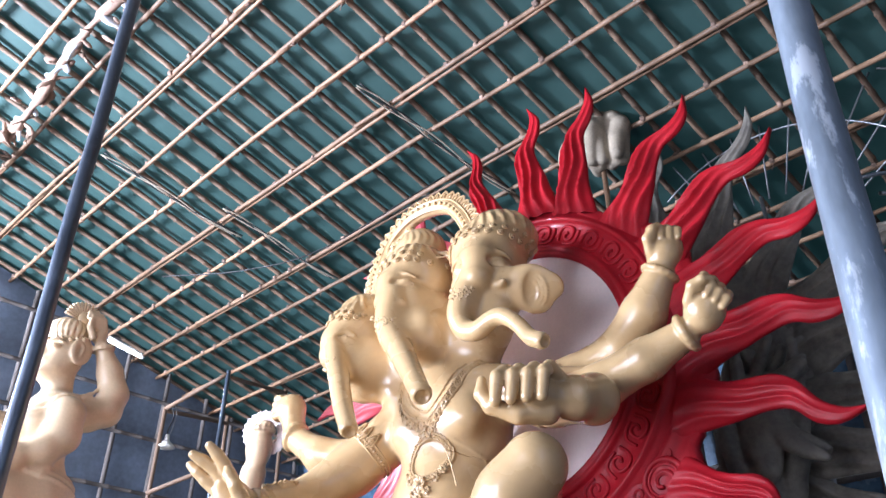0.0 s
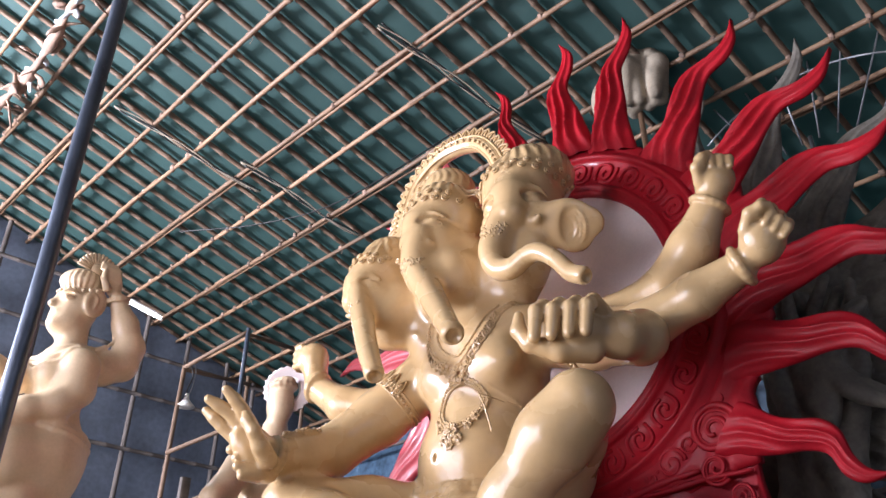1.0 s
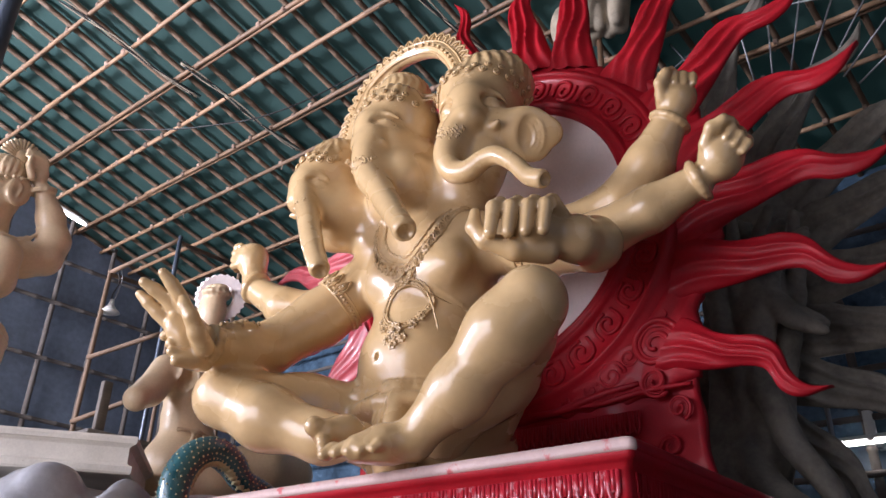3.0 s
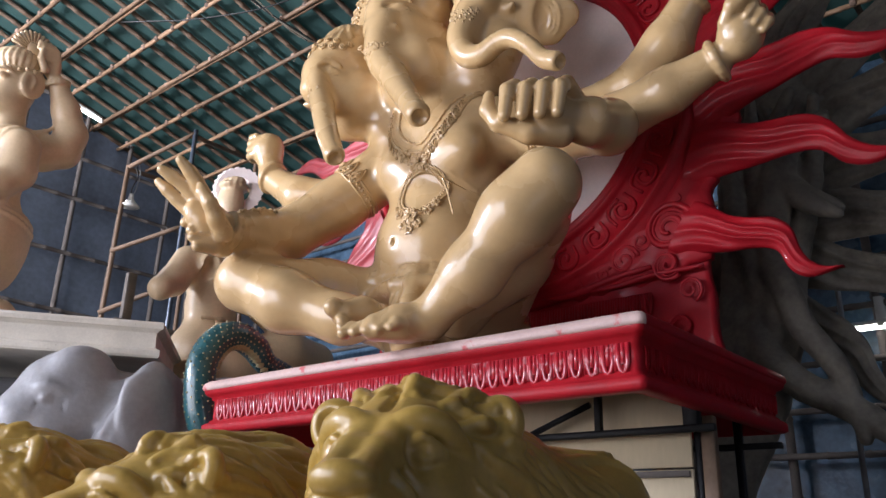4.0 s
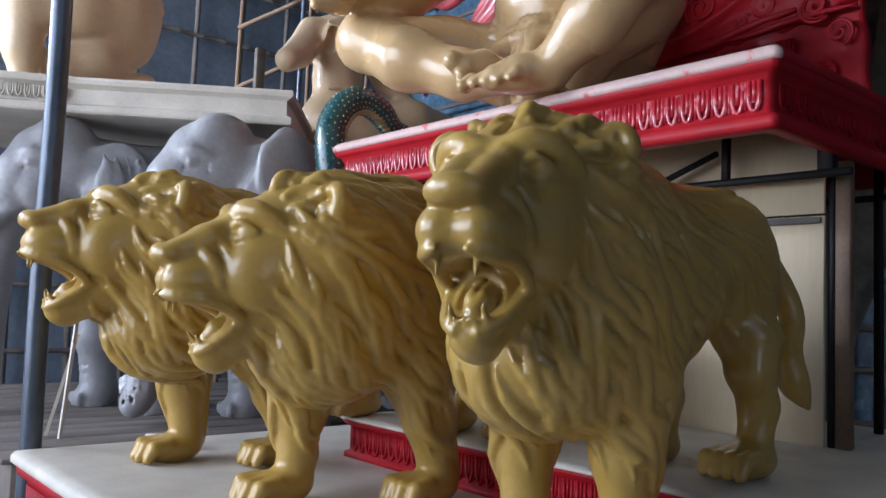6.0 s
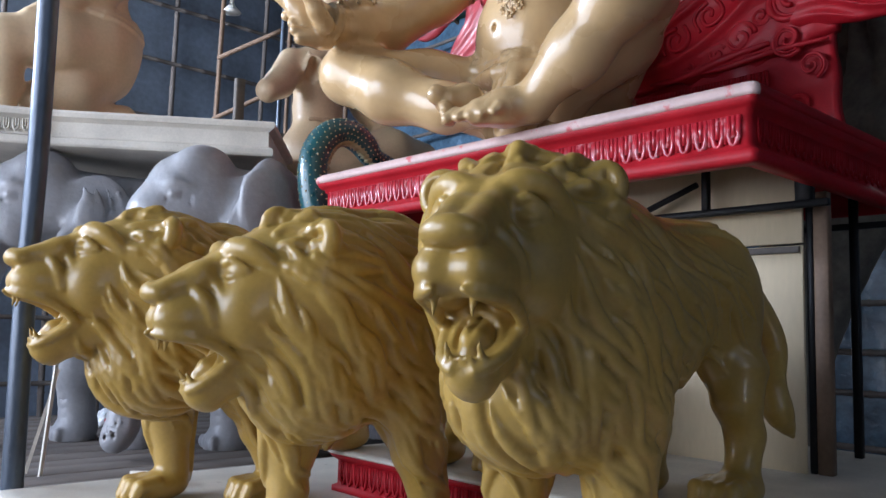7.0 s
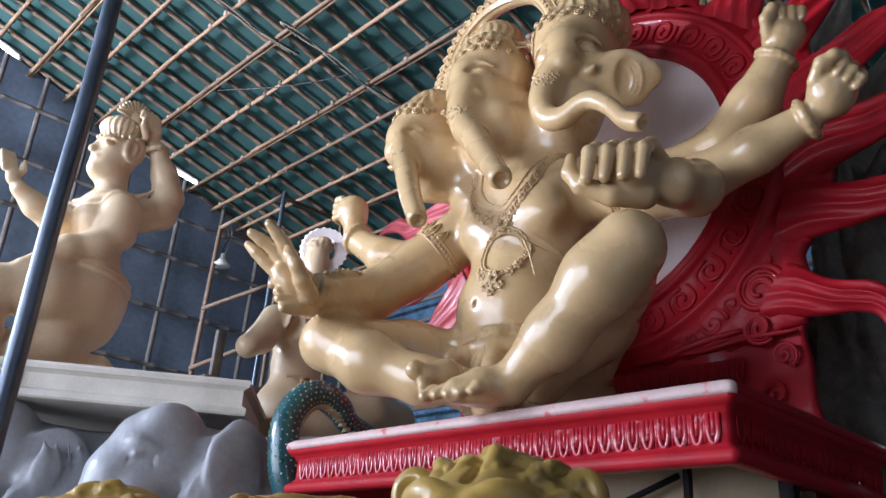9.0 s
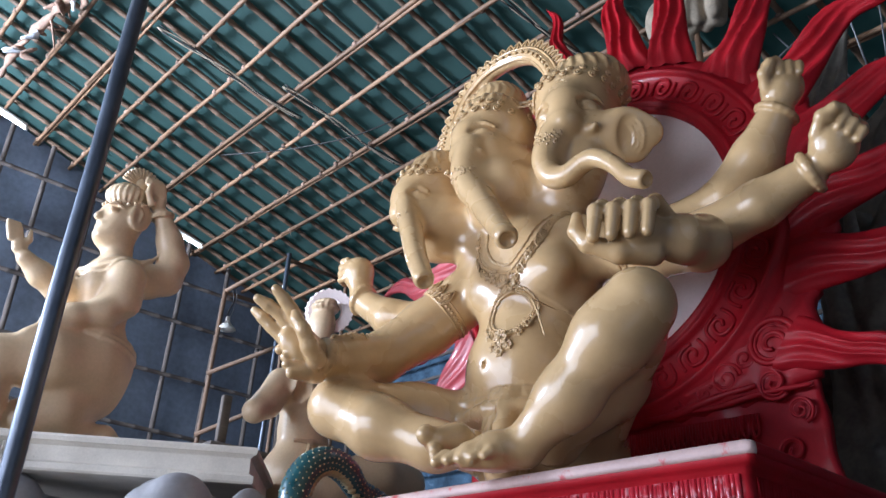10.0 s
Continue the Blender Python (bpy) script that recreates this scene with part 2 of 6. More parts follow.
class Clay:
    """A solid modelled from blended round forms on a fine lattice, turned into one skin."""

    def __init__(self, low, high, step):
        self.low, self.step = np.array(low, dtype=float), step
        self.n = np.ceil((np.array(high) - self.low) / step).astype(int) + 1
        self.f = np.full(self.n, 1.0, dtype=np.float32)
        self.m = Matrix.Identity(4)

    def spot(self, p):
        return np.array(self.m @ Vector(p))

    def region(self, a, b):
        i0 = np.clip(np.floor((a - self.low) / self.step).astype(int), 0, self.n - 1)
        i1 = np.clip(np.ceil((b - self.low) / self.step).astype(int) + 1, 1, self.n)
        if np.any(i1 <= i0):
            return None
        s = tuple(slice(p, q) for p, q in zip(i0, i1))
        g = [((self.low[k] + self.step * np.arange(i0[k], i1[k])).astype(np.float32)) for k in range(3)]
        return s, g[0][:, None, None], g[1][None, :, None], g[2][None, None, :]

    def blend(self, s, d, k, cut=False):
        a = self.f[s]
        if cut:
            h = np.maximum(k - np.abs(a + d), 0) / k
            self.f[s] = np.maximum(a, -d) + h * h * k * 0.25
        else:
            h = np.maximum(k - np.abs(a - d), 0) / k
            self.f[s] = np.minimum(a, d) - h * h * k * 0.25

    def limb(self, a, b, ra, rb, k=0.04, cut=False):
        a, b = self.spot(a), self.spot(b)
        pad = max(ra, rb) + k + 3 * self.step
        got = self.region(np.minimum(a, b) - pad, np.maximum(a, b) + pad)
        if got is None:
            return
        s, x, y, z = got
        d = b - a
        t = np.clip(((x - a[0]) * d[0] + (y - a[1]) * d[1] + (z - a[2]) * d[2]) / (np.dot(d, d) + 1e-9), 0, 1)
        dist = np.sqrt((x - a[0] - t * d[0]) ** 2 + (y - a[1] - t * d[1]) ** 2 + (z - a[2] - t * d[2]) ** 2) - (ra + (rb - ra) * t)
        self.blend(s, dist, k, cut)

    def line(self, points, radii, k=0.03, n=0, cut=False):
        p = spline(points, n) if n else np.asarray(points, dtype=float)
        r = np.interp(np.linspace(0, 1, len(p)), np.linspace(0, 1, len(radii)), radii) if len(radii) != len(p) else radii
        for i in range(len(p) - 1):
            self.limb(p[i], p[i + 1], r[i], r[i + 1], k, cut)

    def egg(self, c, r, k=0.05, turn=(0, 0, 0), cut=False):
        m = self.m @ pose(c[0], c[1], c[2], *turn)
        c = np.array(m.translation)
        pad = max(r) + k + 3 * self.step
        got = self.region(c - pad, c + pad)
        if got is None:
            return
        s, x, y, z = got
        inv = np.array(m.to_3x3().inverted())
        x, y, z = x - c[0], y - c[1], z - c[2]
        q = [inv[i][0] * x + inv[i][1] * y + inv[i][2] * z for i in range(3)]
        k0 = np.sqrt(sum((q[i] / r[i]) ** 2 for i in range(3)))
        k1 = np.sqrt(sum((q[i] / (r[i] * r[i])) ** 2 for i in range(3))) + 1e-6
        self.blend(s, k0 * (k0 - 1) / k1, k, cut)

    def value(self, p):
        """The lattice's value at points, blended between its knots."""
        q = np.clip((np.atleast_2d(p) - self.low) / self.step, 0, self.n - 1.001)
        i = q.astype(int)
        t = q - i
        out = np.zeros(len(q))
        for dx in (0, 1):
            for dy in (0, 1):
                for dz in (0, 1):
                    w = (t[:, 0] if dx else 1 - t[:, 0]) * (t[:, 1] if dy else 1 - t[:, 1]) * (t[:, 2] if dz else 1 - t[:, 2])
                    out += w * self.f[i[:, 0] + dx, i[:, 1] + dy, i[:, 2] + dz]
        return out

    def slope(self, p):
        p = np.atleast_2d(p)
        e = self.step
        g = np.stack([self.value(p + e * d) - self.value(p - e * d) for d in np.eye(3)], 1)
        return g / (np.linalg.norm(g, axis=1)[:, None] + 1e-9)

    def cling(self, p, lift=0.0, rounds=6):
        """Draws world points that lie near the skin onto it, raised by lift."""
        p = np.atleast_2d(np.array(p, dtype=float))
        for _ in range(rounds):
            p = p - self.slope(p) * np.clip(self.value(p) - lift, -0.1, 0.1)[:, None]
        return p

    def reach(self, p, way, lift=0.0, far=1.5):
        """The first skin point from p along way."""
        p, way = np.array(p, dtype=float), np.array(Vector(way).normalized())
        t = np.arange(0, far, self.step * 0.7)
        hit = np.argmax(self.value(p + t[:, None] * way) < lift)
        return p + t[hit] * way

    def flatten(self, z):
        """Cuts all off that lies lower than z."""
        g = self.low[2] + self.step * np.arange(self.n[2])
        self.f = np.maximum(self.f, (z - g).astype(np.float32)[None, None, :])

    def skin(self):
        f, n = self.f, self.n
        for ax in range(3):
            sl = [slice(None)] * 3
            for e in (0, -1):
                sl[ax] = e
                f[tuple(sl)] = np.maximum(f[tuple(sl)], 0.01)
        neg = f < 0
        c = [neg[i:n[0] - 1 + i, j:n[1] - 1 + j, k:n[2] - 1 + k] for i in (0, 1) for j in (0, 1) for k in (0, 1)]
        count = sum(a.astype(np.int8) for a in c)
        act = np.argwhere((count > 0) & (count < 8))
        index = np.full(n - 1, -1, dtype=np.int64)
        index[tuple(act.T)] = np.arange(len(act))
        total, hits = np.zeros((len(act), 3)), np.zeros(len(act))
        corner = [(i, j, k) for i in (0, 1) for j in (0, 1) for k in (0, 1)]
        val = {q: f[tuple((act + q).T)] for q in corner}
        for q in corner:
            for ax in range(3):
                if q[ax] == 0:
                    w = list(q)
                    w[ax] = 1
                    a, b = val[q], val[tuple(w)]
                    on = (a < 0) != (b < 0)
                    t = np.where(on, a / np.where(on, a - b, 1), 0)
                    pt = np.array(q, dtype=float)[None, :] + np.zeros((len(act), 3))
                    pt[:, ax] += t
                    total += pt * on[:, None]
                    hits += on
        verts = self.low + self.step * (act + total / hits[:, None])
        faces = []
        for ax in range(3):
            u, v = (ax + 1) % 3, (ax + 2) % 3
            lo, hi = [slice(None)] * 3, [slice(None)] * 3
            lo[ax], hi[ax] = slice(0, n[ax] - 1), slice(1, n[ax])
            a, b = neg[tuple(lo)], neg[tuple(hi)]
            e = np.argwhere(a != b)
            e = e[(e[:, u] > 0) & (e[:, v] > 0)]
            flip = a[tuple(e.T)]
            quad = []
            for du, dv in ((-1, -1), (0, -1), (0, 0), (-1, 0)):
                q = e.copy()
                q[:, u] += du
                q[:, v] += dv
                quad.append(index[tuple(np.minimum(q, n - 2).T)])
            quad = np.stack(quad, 1)
            quad[~flip] = quad[~flip][:, ::-1]
            faces.append(quad[np.all(quad >= 0, 1)])
        return verts, np.concatenate(faces).tolist()

# ---- the shed ----


def roof_z(x):
    return 9.30 - 0.305 * x


def sheet(x0, x1, y0, y1, nx, ny, height, thick=0.012):
    """A slightly uneven sheet with thickness."""
    verts, faces = [], []
    for s in (0, 1):
        for i in range(nx + 1):
            for j in range(ny + 1):
                x, y = x0 + (x1 - x0) * i / nx, y0 + (y1 - y0) * j / ny
                verts.append((x, y, height(x, y) + s * thick))
    w, k = ny + 1, (nx + 1) * (ny + 1)
    for i in range(nx):
        for j in range(ny):
            a = i * w + j
            faces.append((a, a + 1, a + w + 1, a + w))
            faces.append((k + a, k + a + w, k + a + w + 1, k + a + 1))
    return verts, faces


floor = mesh_object("floor", *sheet(-30, 30, -30, 40, 90, 100, lambda x, y: 0.03 * noise.noise(Vector((x * 0.9, y * 0.9, 0))), 0.05), M_FLOOR)
tagged(floor, "packed earth floor strewn with dust", "floor", kind="structure")

ceiling = mesh_object("ceiling", *sheet(-4.4, 10.2, -4.2, 14.0, 60, 60, lambda x, y: roof_z(x) + 0.09 + 0.03 * noise.noise(Vector((x * 1.3, y * 1.3, 3)))), M_TARP)
tagged(ceiling, "green tarpaulin roof lining above bamboo rafters", "ceiling", kind="structure")

PURLINS = [3.47 + 0.558 * i for i in range(-13, 0)] + [3.47, 4.03, 4.56, 5.13, 5.62, 6.21, 6.70, 7.25] + [7.25 + 0.55 * i for i in range(1, 5)]


def rafter_y(k, x):
    return 3.14 + 0.366 * k + 0.03 * math.sin(k * 1.7) - 0.06 * (x - 5.3)


canes = []
for i, x in enumerate(PURLINS):
    lift = roof_z(x) - 0.055
    for j, y in enumerate((-4.0, 1.2, 6.1, 10.6)):
        canes.append(bamboo((x + 0.02 * (j % 2), y - 0.4, lift), (x - 0.015 * (j % 2), y + 5.2, lift - 0.01), 0.027, i * 7 + j, 0.02))
    if i in (0, 3, 6, 10, 13, 16, 18, 21):
        canes.append(bamboo((x + 0.055, -3, lift - 0.005), (x + 0.06, 13.4, lift - 0.01), 0.021, i * 7 + 5, 0.02))
purlins = mesh_object("ceiling_purlins", *join(*canes), M_BAMBOO)
tagged(purlins, "yellow bamboo purlins lashed beneath the roof", "bamboo frame", kind="structure")
canes = []
for k in range(-19, 29):
    canes.append(bamboo((-4.3, rafter_y(k, -4.3), roof_z(-4.3) + 0.02), (10.1, rafter_y(k, 10.1), roof_z(10.1) + 0.02), 0.034, 900 + k, 0.0))
rafters = mesh_object("ceiling_rafters", *join(*[c for c in canes]), M_RAFTER)
lashings = []
rng = random.Random(21)
for x in PURLINS:
    if not -3.0 < x < 9.6:
        continue
    for k in range(-19, 29):
        y = rafter_y(k, x)
        if 0.5 < y < 13.2 and rng.random() < 0.85:
            q = Vector((x + rng.uniform(-0.01, 0.01), y + rng.uniform(-0.015, 0.015), roof_z(x) - 0.062))
            w = rng.uniform(0.016, 0.03)
            lashings.append(tube([q - Vector((0, w, 0)), q - Vector((0, w * 0.3, 0.003)), q + Vector((0, w * 0.4, 0)), q + Vector((0, w, 0))], [0.031, 0.036, 0.033, 0.035], 6))
            if rng.random() < 0.3:
                lashings.append(tube([q, q + Vector((rng.uniform(-0.04, 0.04), rng.uniform(-0.03, 0.03), -0.05)), q + Vector((rng.uniform(-0.06, 0.06), rng.uniform(-0.05, 0.05), -0.07))], 0.004, 4))
lash = mesh_object("ceiling_lashing", *join(*lashings), M_RAG)
tagged(lash, "dark rope lashings at the bamboo crossings", "lashing", kind="stuff")
tagged(rafters, "brown bamboo rafters under the tarpaulin", "bamboo frame", kind="structure")


def wall(name, x0, y0, x1, y1, z1, mat, label):
    n = 40
    d = Vector((x1 - x0, y1 - y0, 0))
    side = Vector((d.y, -d.x, 0)).normalized()
    verts, faces = [], []
    for s in (0, 1):
        for i in range(n + 1):
            for j in range(13):
                p = Vector((x0, y0, 0)) + d * (i / n)
                z = (z1(p) if callable(z1) else z1) * j / 12
                p = p + side * (0.05 * noise.noise(Vector((p.x * 1.7 + p.y, z * 1.7, 5))) + s * 0.08)
                verts.append((p.x, p.y, z))
    k = (n + 1) * 13
    for i in range(n):
        for j in range(12):
            a = i * 13 + j
            faces.append((a, a + 13, a + 14, a + 1))
            faces.append((k + a, k + a + 1, k + a + 14, k + a + 13))
    return tagged(mesh_object(name, verts, faces, mat), label, "wall", kind="structure")


def under_roof(p):
    return roof_z(p.x) + 0.05


wall_north = wall("wall_north", -4.3, 13.4, 10, 13.4, under_roof, M_NET, "dark sheeting wall behind a bamboo lattice")
wall_east = wall("wall_east", 9.9, 13.4, 9.9, -4, 6.35, M_BLUE, "dark blue plastic sheeting wall behind bamboo")
wall_south = wall("wall_south", 10, -4, 1.2, -4, under_roof, M_NET, "dark sheeting wall")
wall_south_2 = wall("wall_south_2", -0.4, -4, -4.3, -4, under_roof, M_NET, "dark sheeting wall beside a doorway")
west = join(box(-4.4, -4, 0, -4.3, 3.1, 10.6), box(-4.4, 3.1, 0, -4.3, 12.6, 0.4), box(-4.4, 3.1, 6.2, -4.3, 12.6, 10.6), box(-4.4, 12.6, 0, -4.3, 13.4, 10.6))
tagged(mesh_object("wall_west", *west, M_NET, smooth=False), "dark wall with a wide opening to daylight", "wall", kind="structure")

lattice = thing("wall_lattice", "bamboo lattice lashed in front of the dark back wall", "bamboo lattice", kind="structure")
for i in range(19):
    x = -3.6 + 0.74 * i + 0.05 * math.sin(i * 3.1)
    part("pole", bamboo((x, 13.1, 0), (x + 0.12 * math.sin(i), 13.15, roof_z(x)), 0.04, 300 + i), M_LATTICE, lattice)
for j in range(10):
    z = 0.5 + 0.78 * j
    part("rail", bamboo((-4.1, 13.03, z + 0.05 * math.sin(j)), (9.8, 13.03, z + 0.1 * math.sin(j * 2.1)), 0.033, 400 + j), M_LATTICE, lattice)
lattice2 = thing("wall_lattice", "bamboo and plank rails in front of blue sheeting", "bamboo lattice", kind="structure")
for i in range(15):
    y = -3.4 + 0.95 * i
    part("pole", bamboo((9.6, y, 0), (9.62, y + 0.1 * math.sin(i), 6.3), 0.045, 500 + i), M_LATTICE, lattice2)
for j in range(13):
    part("rail", bamboo((9.5, -3.8, 0.3 + 0.47 * j), (9.5, 13, 0.3 + 0.47 * j + 0.08 * math.sin(j * 1.9)), 0.032, 520 + j), M_LATTICE, lattice2)

# ---- poles, scaffold, lamps ----


def steel_pole(x, y, r, z1, label, paint=None, lean=0.0):
    geo = tube([(x + 0.004 * math.sin(k) + lean * z1 * k / 30, y, z1 * k / 30) for k in range(31)], r, 16, up=(1, 0, 0))
    ob = thing("steel_pole", label, "pole", at=(0, 0, 0))
    part("shaft", geo, paint or M_STEEL, ob)
    part("collar", tube([(x, y, 0.0), (x, y, 0.03)], r * 2.2, 14, up=(1, 0, 0)), M_STEEL, ob, "round base plate")
    return ob


steel_pole(2.33, 5.95, 0.052, roof_z(2.33) - 0.08, "blue-grey painted steel pole standing beside the lion base")
near = steel_pole(1.82, 1.25, 0.047, roof_z(3.2) - 0.08, "scuffed blue-grey steel pole leaning near the walk", M_SCUFF, 0.16)
part("hook", tube(spline([(2.27, 1.22, 2.73), (2.345, 1.17, 2.76), (2.365, 1.16, 2.72), (2.30, 1.19, 2.695)], 10), 0.005, 6), M_WIRE, near, "bent wire hook")

scaffold = thing("scaffold", "light steel pipe scaffold tower standing behind the statue", "scaffold")
PIPES = [((5.13, 9.82, 0), (5.20, 9.8, 5.32)), ((5.52, 9.1, 0), (5.57, 9.1, 5.70)), ((5.20, 9.8, 5.30), (5.57, 9.1, 5.66)), ((5.16, 9.8, 4.28), (5.56, 9.1, 4.53)),
         ((5.14, 9.8, 3.58), (5.53, 9.1, 3.86)), ((6.3, 10.2, 0), (6.3, 10.2, 5.6)), ((6.7, 9.5, 0), (6.7, 9.5, 5.9)), ((5.20, 9.8, 5.28), (6.3, 10.2, 5.5)), ((5.57, 9.1, 5.62), (6.7, 9.5, 5.85))]
for i, (a, b) in enumerate(PIPES):
    part("post" if a[2] == 0 else "rail", tube([np.array(a) + (np.array(b) - np.array(a)) * u for u in np.linspace(0, 1, 6)], 0.026, 10, up=(1, 0.2, 0)), M_STEEL if i in (1,) else M_RAFTER, scaffold)
part("stub_plank", box(5.0, 9.02, 3.35, 5.1, 9.08, 3.85), M_PLANK, scaffold, "short upright timber stub")
part("deck_plank", box(4.9, 8.95, 3.30, 6.9, 9.25, 3.35), M_PLANK, scaffold, "timber deck plank")

bulb = thing("hanging_bulb", "unlit white bulb lamp hanging on a cord from scaffold", "lamp")
part("cord", tube(spline([(5.24, 9.72, 5.34), (5.30, 9.75, 5.2), (5.27, 9.78, 5.05), (5.29, 9.8, 4.97)], 14), 0.008, 6), M_CABLE, bulb)
part("second_cord", tube(spline([(5.27, 9.7, 5.34), (5.33, 9.75, 5.25), (5.32, 9.78, 5.05), (5.29, 9.8, 4.97)], 14), 0.006, 6), M_WIRE, bulb)
part("holder", tube([(5.29, 9.8, 5.0), (5.29, 9.8, 4.95), (5.29, 9.8, 4.92)], [0.024, 0.03, 0.035], 12, up=(1, 0, 0)), M_BULB, bulb)
part("shade", tube([(5.29, 9.8, 4.93), (5.29, 9.8, 4.90), (5.29, 9.8, 4.86), (5.29, 9.8, 4.845), (5.29, 9.8, 4.83)], [0.035, 0.06, 0.10, 0.112, 0.06], 18, up=(1, 0, 0)), M_BULB, bulb, "white conical enamel shade")


def tube_lamp(a, b, label):
    a, b = Vector(a), Vector(b)
    d = (b - a)
    ob = thing("fluorescent_lamp", label, "lamp", "tube lamps")
    part("tube", tube([a + d * (0.04 + 0.92 * i / 4) for i in range(5)], 0.02, 12), M_TUBE, ob, "lit white glass tube")
    for e in (0.0, 1.0):
        part("end_cap", tube([a + d * (e - 0.03), a + d * (e + 0.03)], 0.024, 10), M_BULB, ob)
    part("batten", tube([a + d * (i / 4) + Vector((0, 0, 0.045)) for i in range(5)], 0.025, 6), M_BULB, ob, "white steel batten")
    return ob


tube_lamp((5.20, 11.95, 6.93), (5.70, 11.8, 6.76), "lit fluorescent tube slung beneath the bamboo roof")
tube_lamp((2.25, 11.1, 7.22), (2.86, 10.95, 6.98), "lit fluorescent tube slung beneath the bamboo roof")
wall_lamp = tube_lamp((9.4, 3.55, 3.36), (9.4, 2.95, 3.36), "lit fluorescent tube on the sheeting wall")
part("bracket", box(9.38, 3.2, 3.36, 9.85, 3.26, 3.42), M_BULB, wall_lamp)
part("hanger", box(9.42, 3.19, 3.36, 9.52, 3.27, 3.66), M_BULB, wall_lamp)
lamp("wall_tube_glow", "AREA", 5, (0.95, 1, 0.98), look((9.33, 3.25, 3.36), (7.0, 3.2, 2.2)), 0.6, 0.05)
lamp("tube_glow", "AREA", 10, (0.95, 1, 0.98), look((5.45, 11.85, 6.80), (4.6, 8, 3)), 0.5, 0.05)

# rag-wrapped cable along the roof
rope = thing("rag_rope", "rope wound with dirty rags and torn plastic beneath roof", "rope")
part("rope_core", tube(spline([(2.62 + 0.05 * math.sin(k * 1.3), -2 + k * 0.75, roof_z(2.62) - 0.2 - 0.06 * math.sin(k * 0.9)) for k in range(20)], 120), [0.05 + 0.02 * math.sin(i * 0.9) + 0.012 * math.sin(i * 2.3) for i in range(120)], 8), M_RAG, rope)
rng = random.Random(4)
for k in range(46):
    y = 6.2 + k * 0.115 + rng.uniform(-0.05, 0.05)
    c = Vector((2.63 + rng.uniform(-0.1, 0.1), y, roof_z(2.6) - 0.2 + rng.uniform(-0.1, 0.06)))
    pts = spline([c, c + Vector((rng.uniform(-0.14, 0.14), rng.uniform(-0.12, 0.12), rng.uniform(-0.12, 0.05))), c + Vector((rng.uniform(-0.2, 0.2), rng.uniform(-0.2, 0.2), rng.uniform(-0.2, 0.03)))], 8)
    part("rag" if k % 4 else "plastic_scrap", tube(pts, [0.02 + rng.uniform(0.005, 0.05) * math.sin(i * 0.45) for i in range(8)], 6, flat=0.35), M_RAG if k % 4 else M_PLASTIC, rope)

# bundled cables lying on the purlins
for i, (x0, y0, x1, y1) in enumerate(((3.6, 9.45, 5.4, 9.05), (4.75, 5.95, 6.7, 5.5), (5.0, 8.8, 6.6, 8.5))):
    wires = thing("cable_bundle", "loose black electric cables hanging under bamboo roof", "cable", "roof cables")
    for j in range(4):
        pts = spline([(x0 + (x1 - x0) * u + 0.05 * math.sin(j * 2 + u * 9), y0 + (y1 - y0) * u + 0.04 * math.cos(j + u * 7), roof_z(x0 + (x1 - x0) * u) - 0.10 - 0.04 * abs(math.sin(u * 6.3 + j))) for u in np.linspace(0, 1, 8)], 40)
        part("cable", tube(pts, 0.009, 5), M_CABLE if j % 2 else M_CLOTH, wires)
sag = thing("sagging_cable", "thin black cable sagging below the roof", "cable")
part("cable", tube(spline([(4.6, 9.3, 6.7), (5.0, 8.2, 6.5), (5.4, 7.2, 6.55), (6.0, 5.9, 7.2)], 40), 0.008, 5), M_CABLE, sag)

# ---- lion base, plinth, iron frame ----


def moulding(x0, y0, x1, y1, z0, profile):
    """A rectangular slab with the given edge profile: rows of (outset, height)."""
    verts, faces = [], []
    prof = [(-0.2, profile[0][1])] + list(profile) + [(-0.2, profile[-1][1])]
    n = 7
    for o, h in prof:
        # rounded corners
        ring = []
        for cx, cy, a0 in ((x1, y1, 0), (x0, y1, 90), (x0, y0, 180), (x1, y0, 270)):
            for k in range(n):
                a = radians(a0 + 90 * k / (n - 1))
                rc = 0.03
                sx, sy = (1 if cx == x1 else -1), (1 if cy == y1 else -1)
                ring.append((cx - sx * rc + math.cos(a) * (rc + 0) + sx * o, cy - sy * rc + math.sin(a) * rc + sy * o, z0 + h))
        verts += ring
    w = 4 * n
    for i in range(len(prof) - 1):
        for k in range(w):
            k2 = (k + 1) % w
            faces.append((i * w + k, i * w + k2, (i + 1) * w + k2, (i + 1) * w + k))
    faces.append(tuple(range(w))[::-1])
    faces.append(tuple((len(prof) - 1) * w + k for k in range(w)))
    return verts, faces


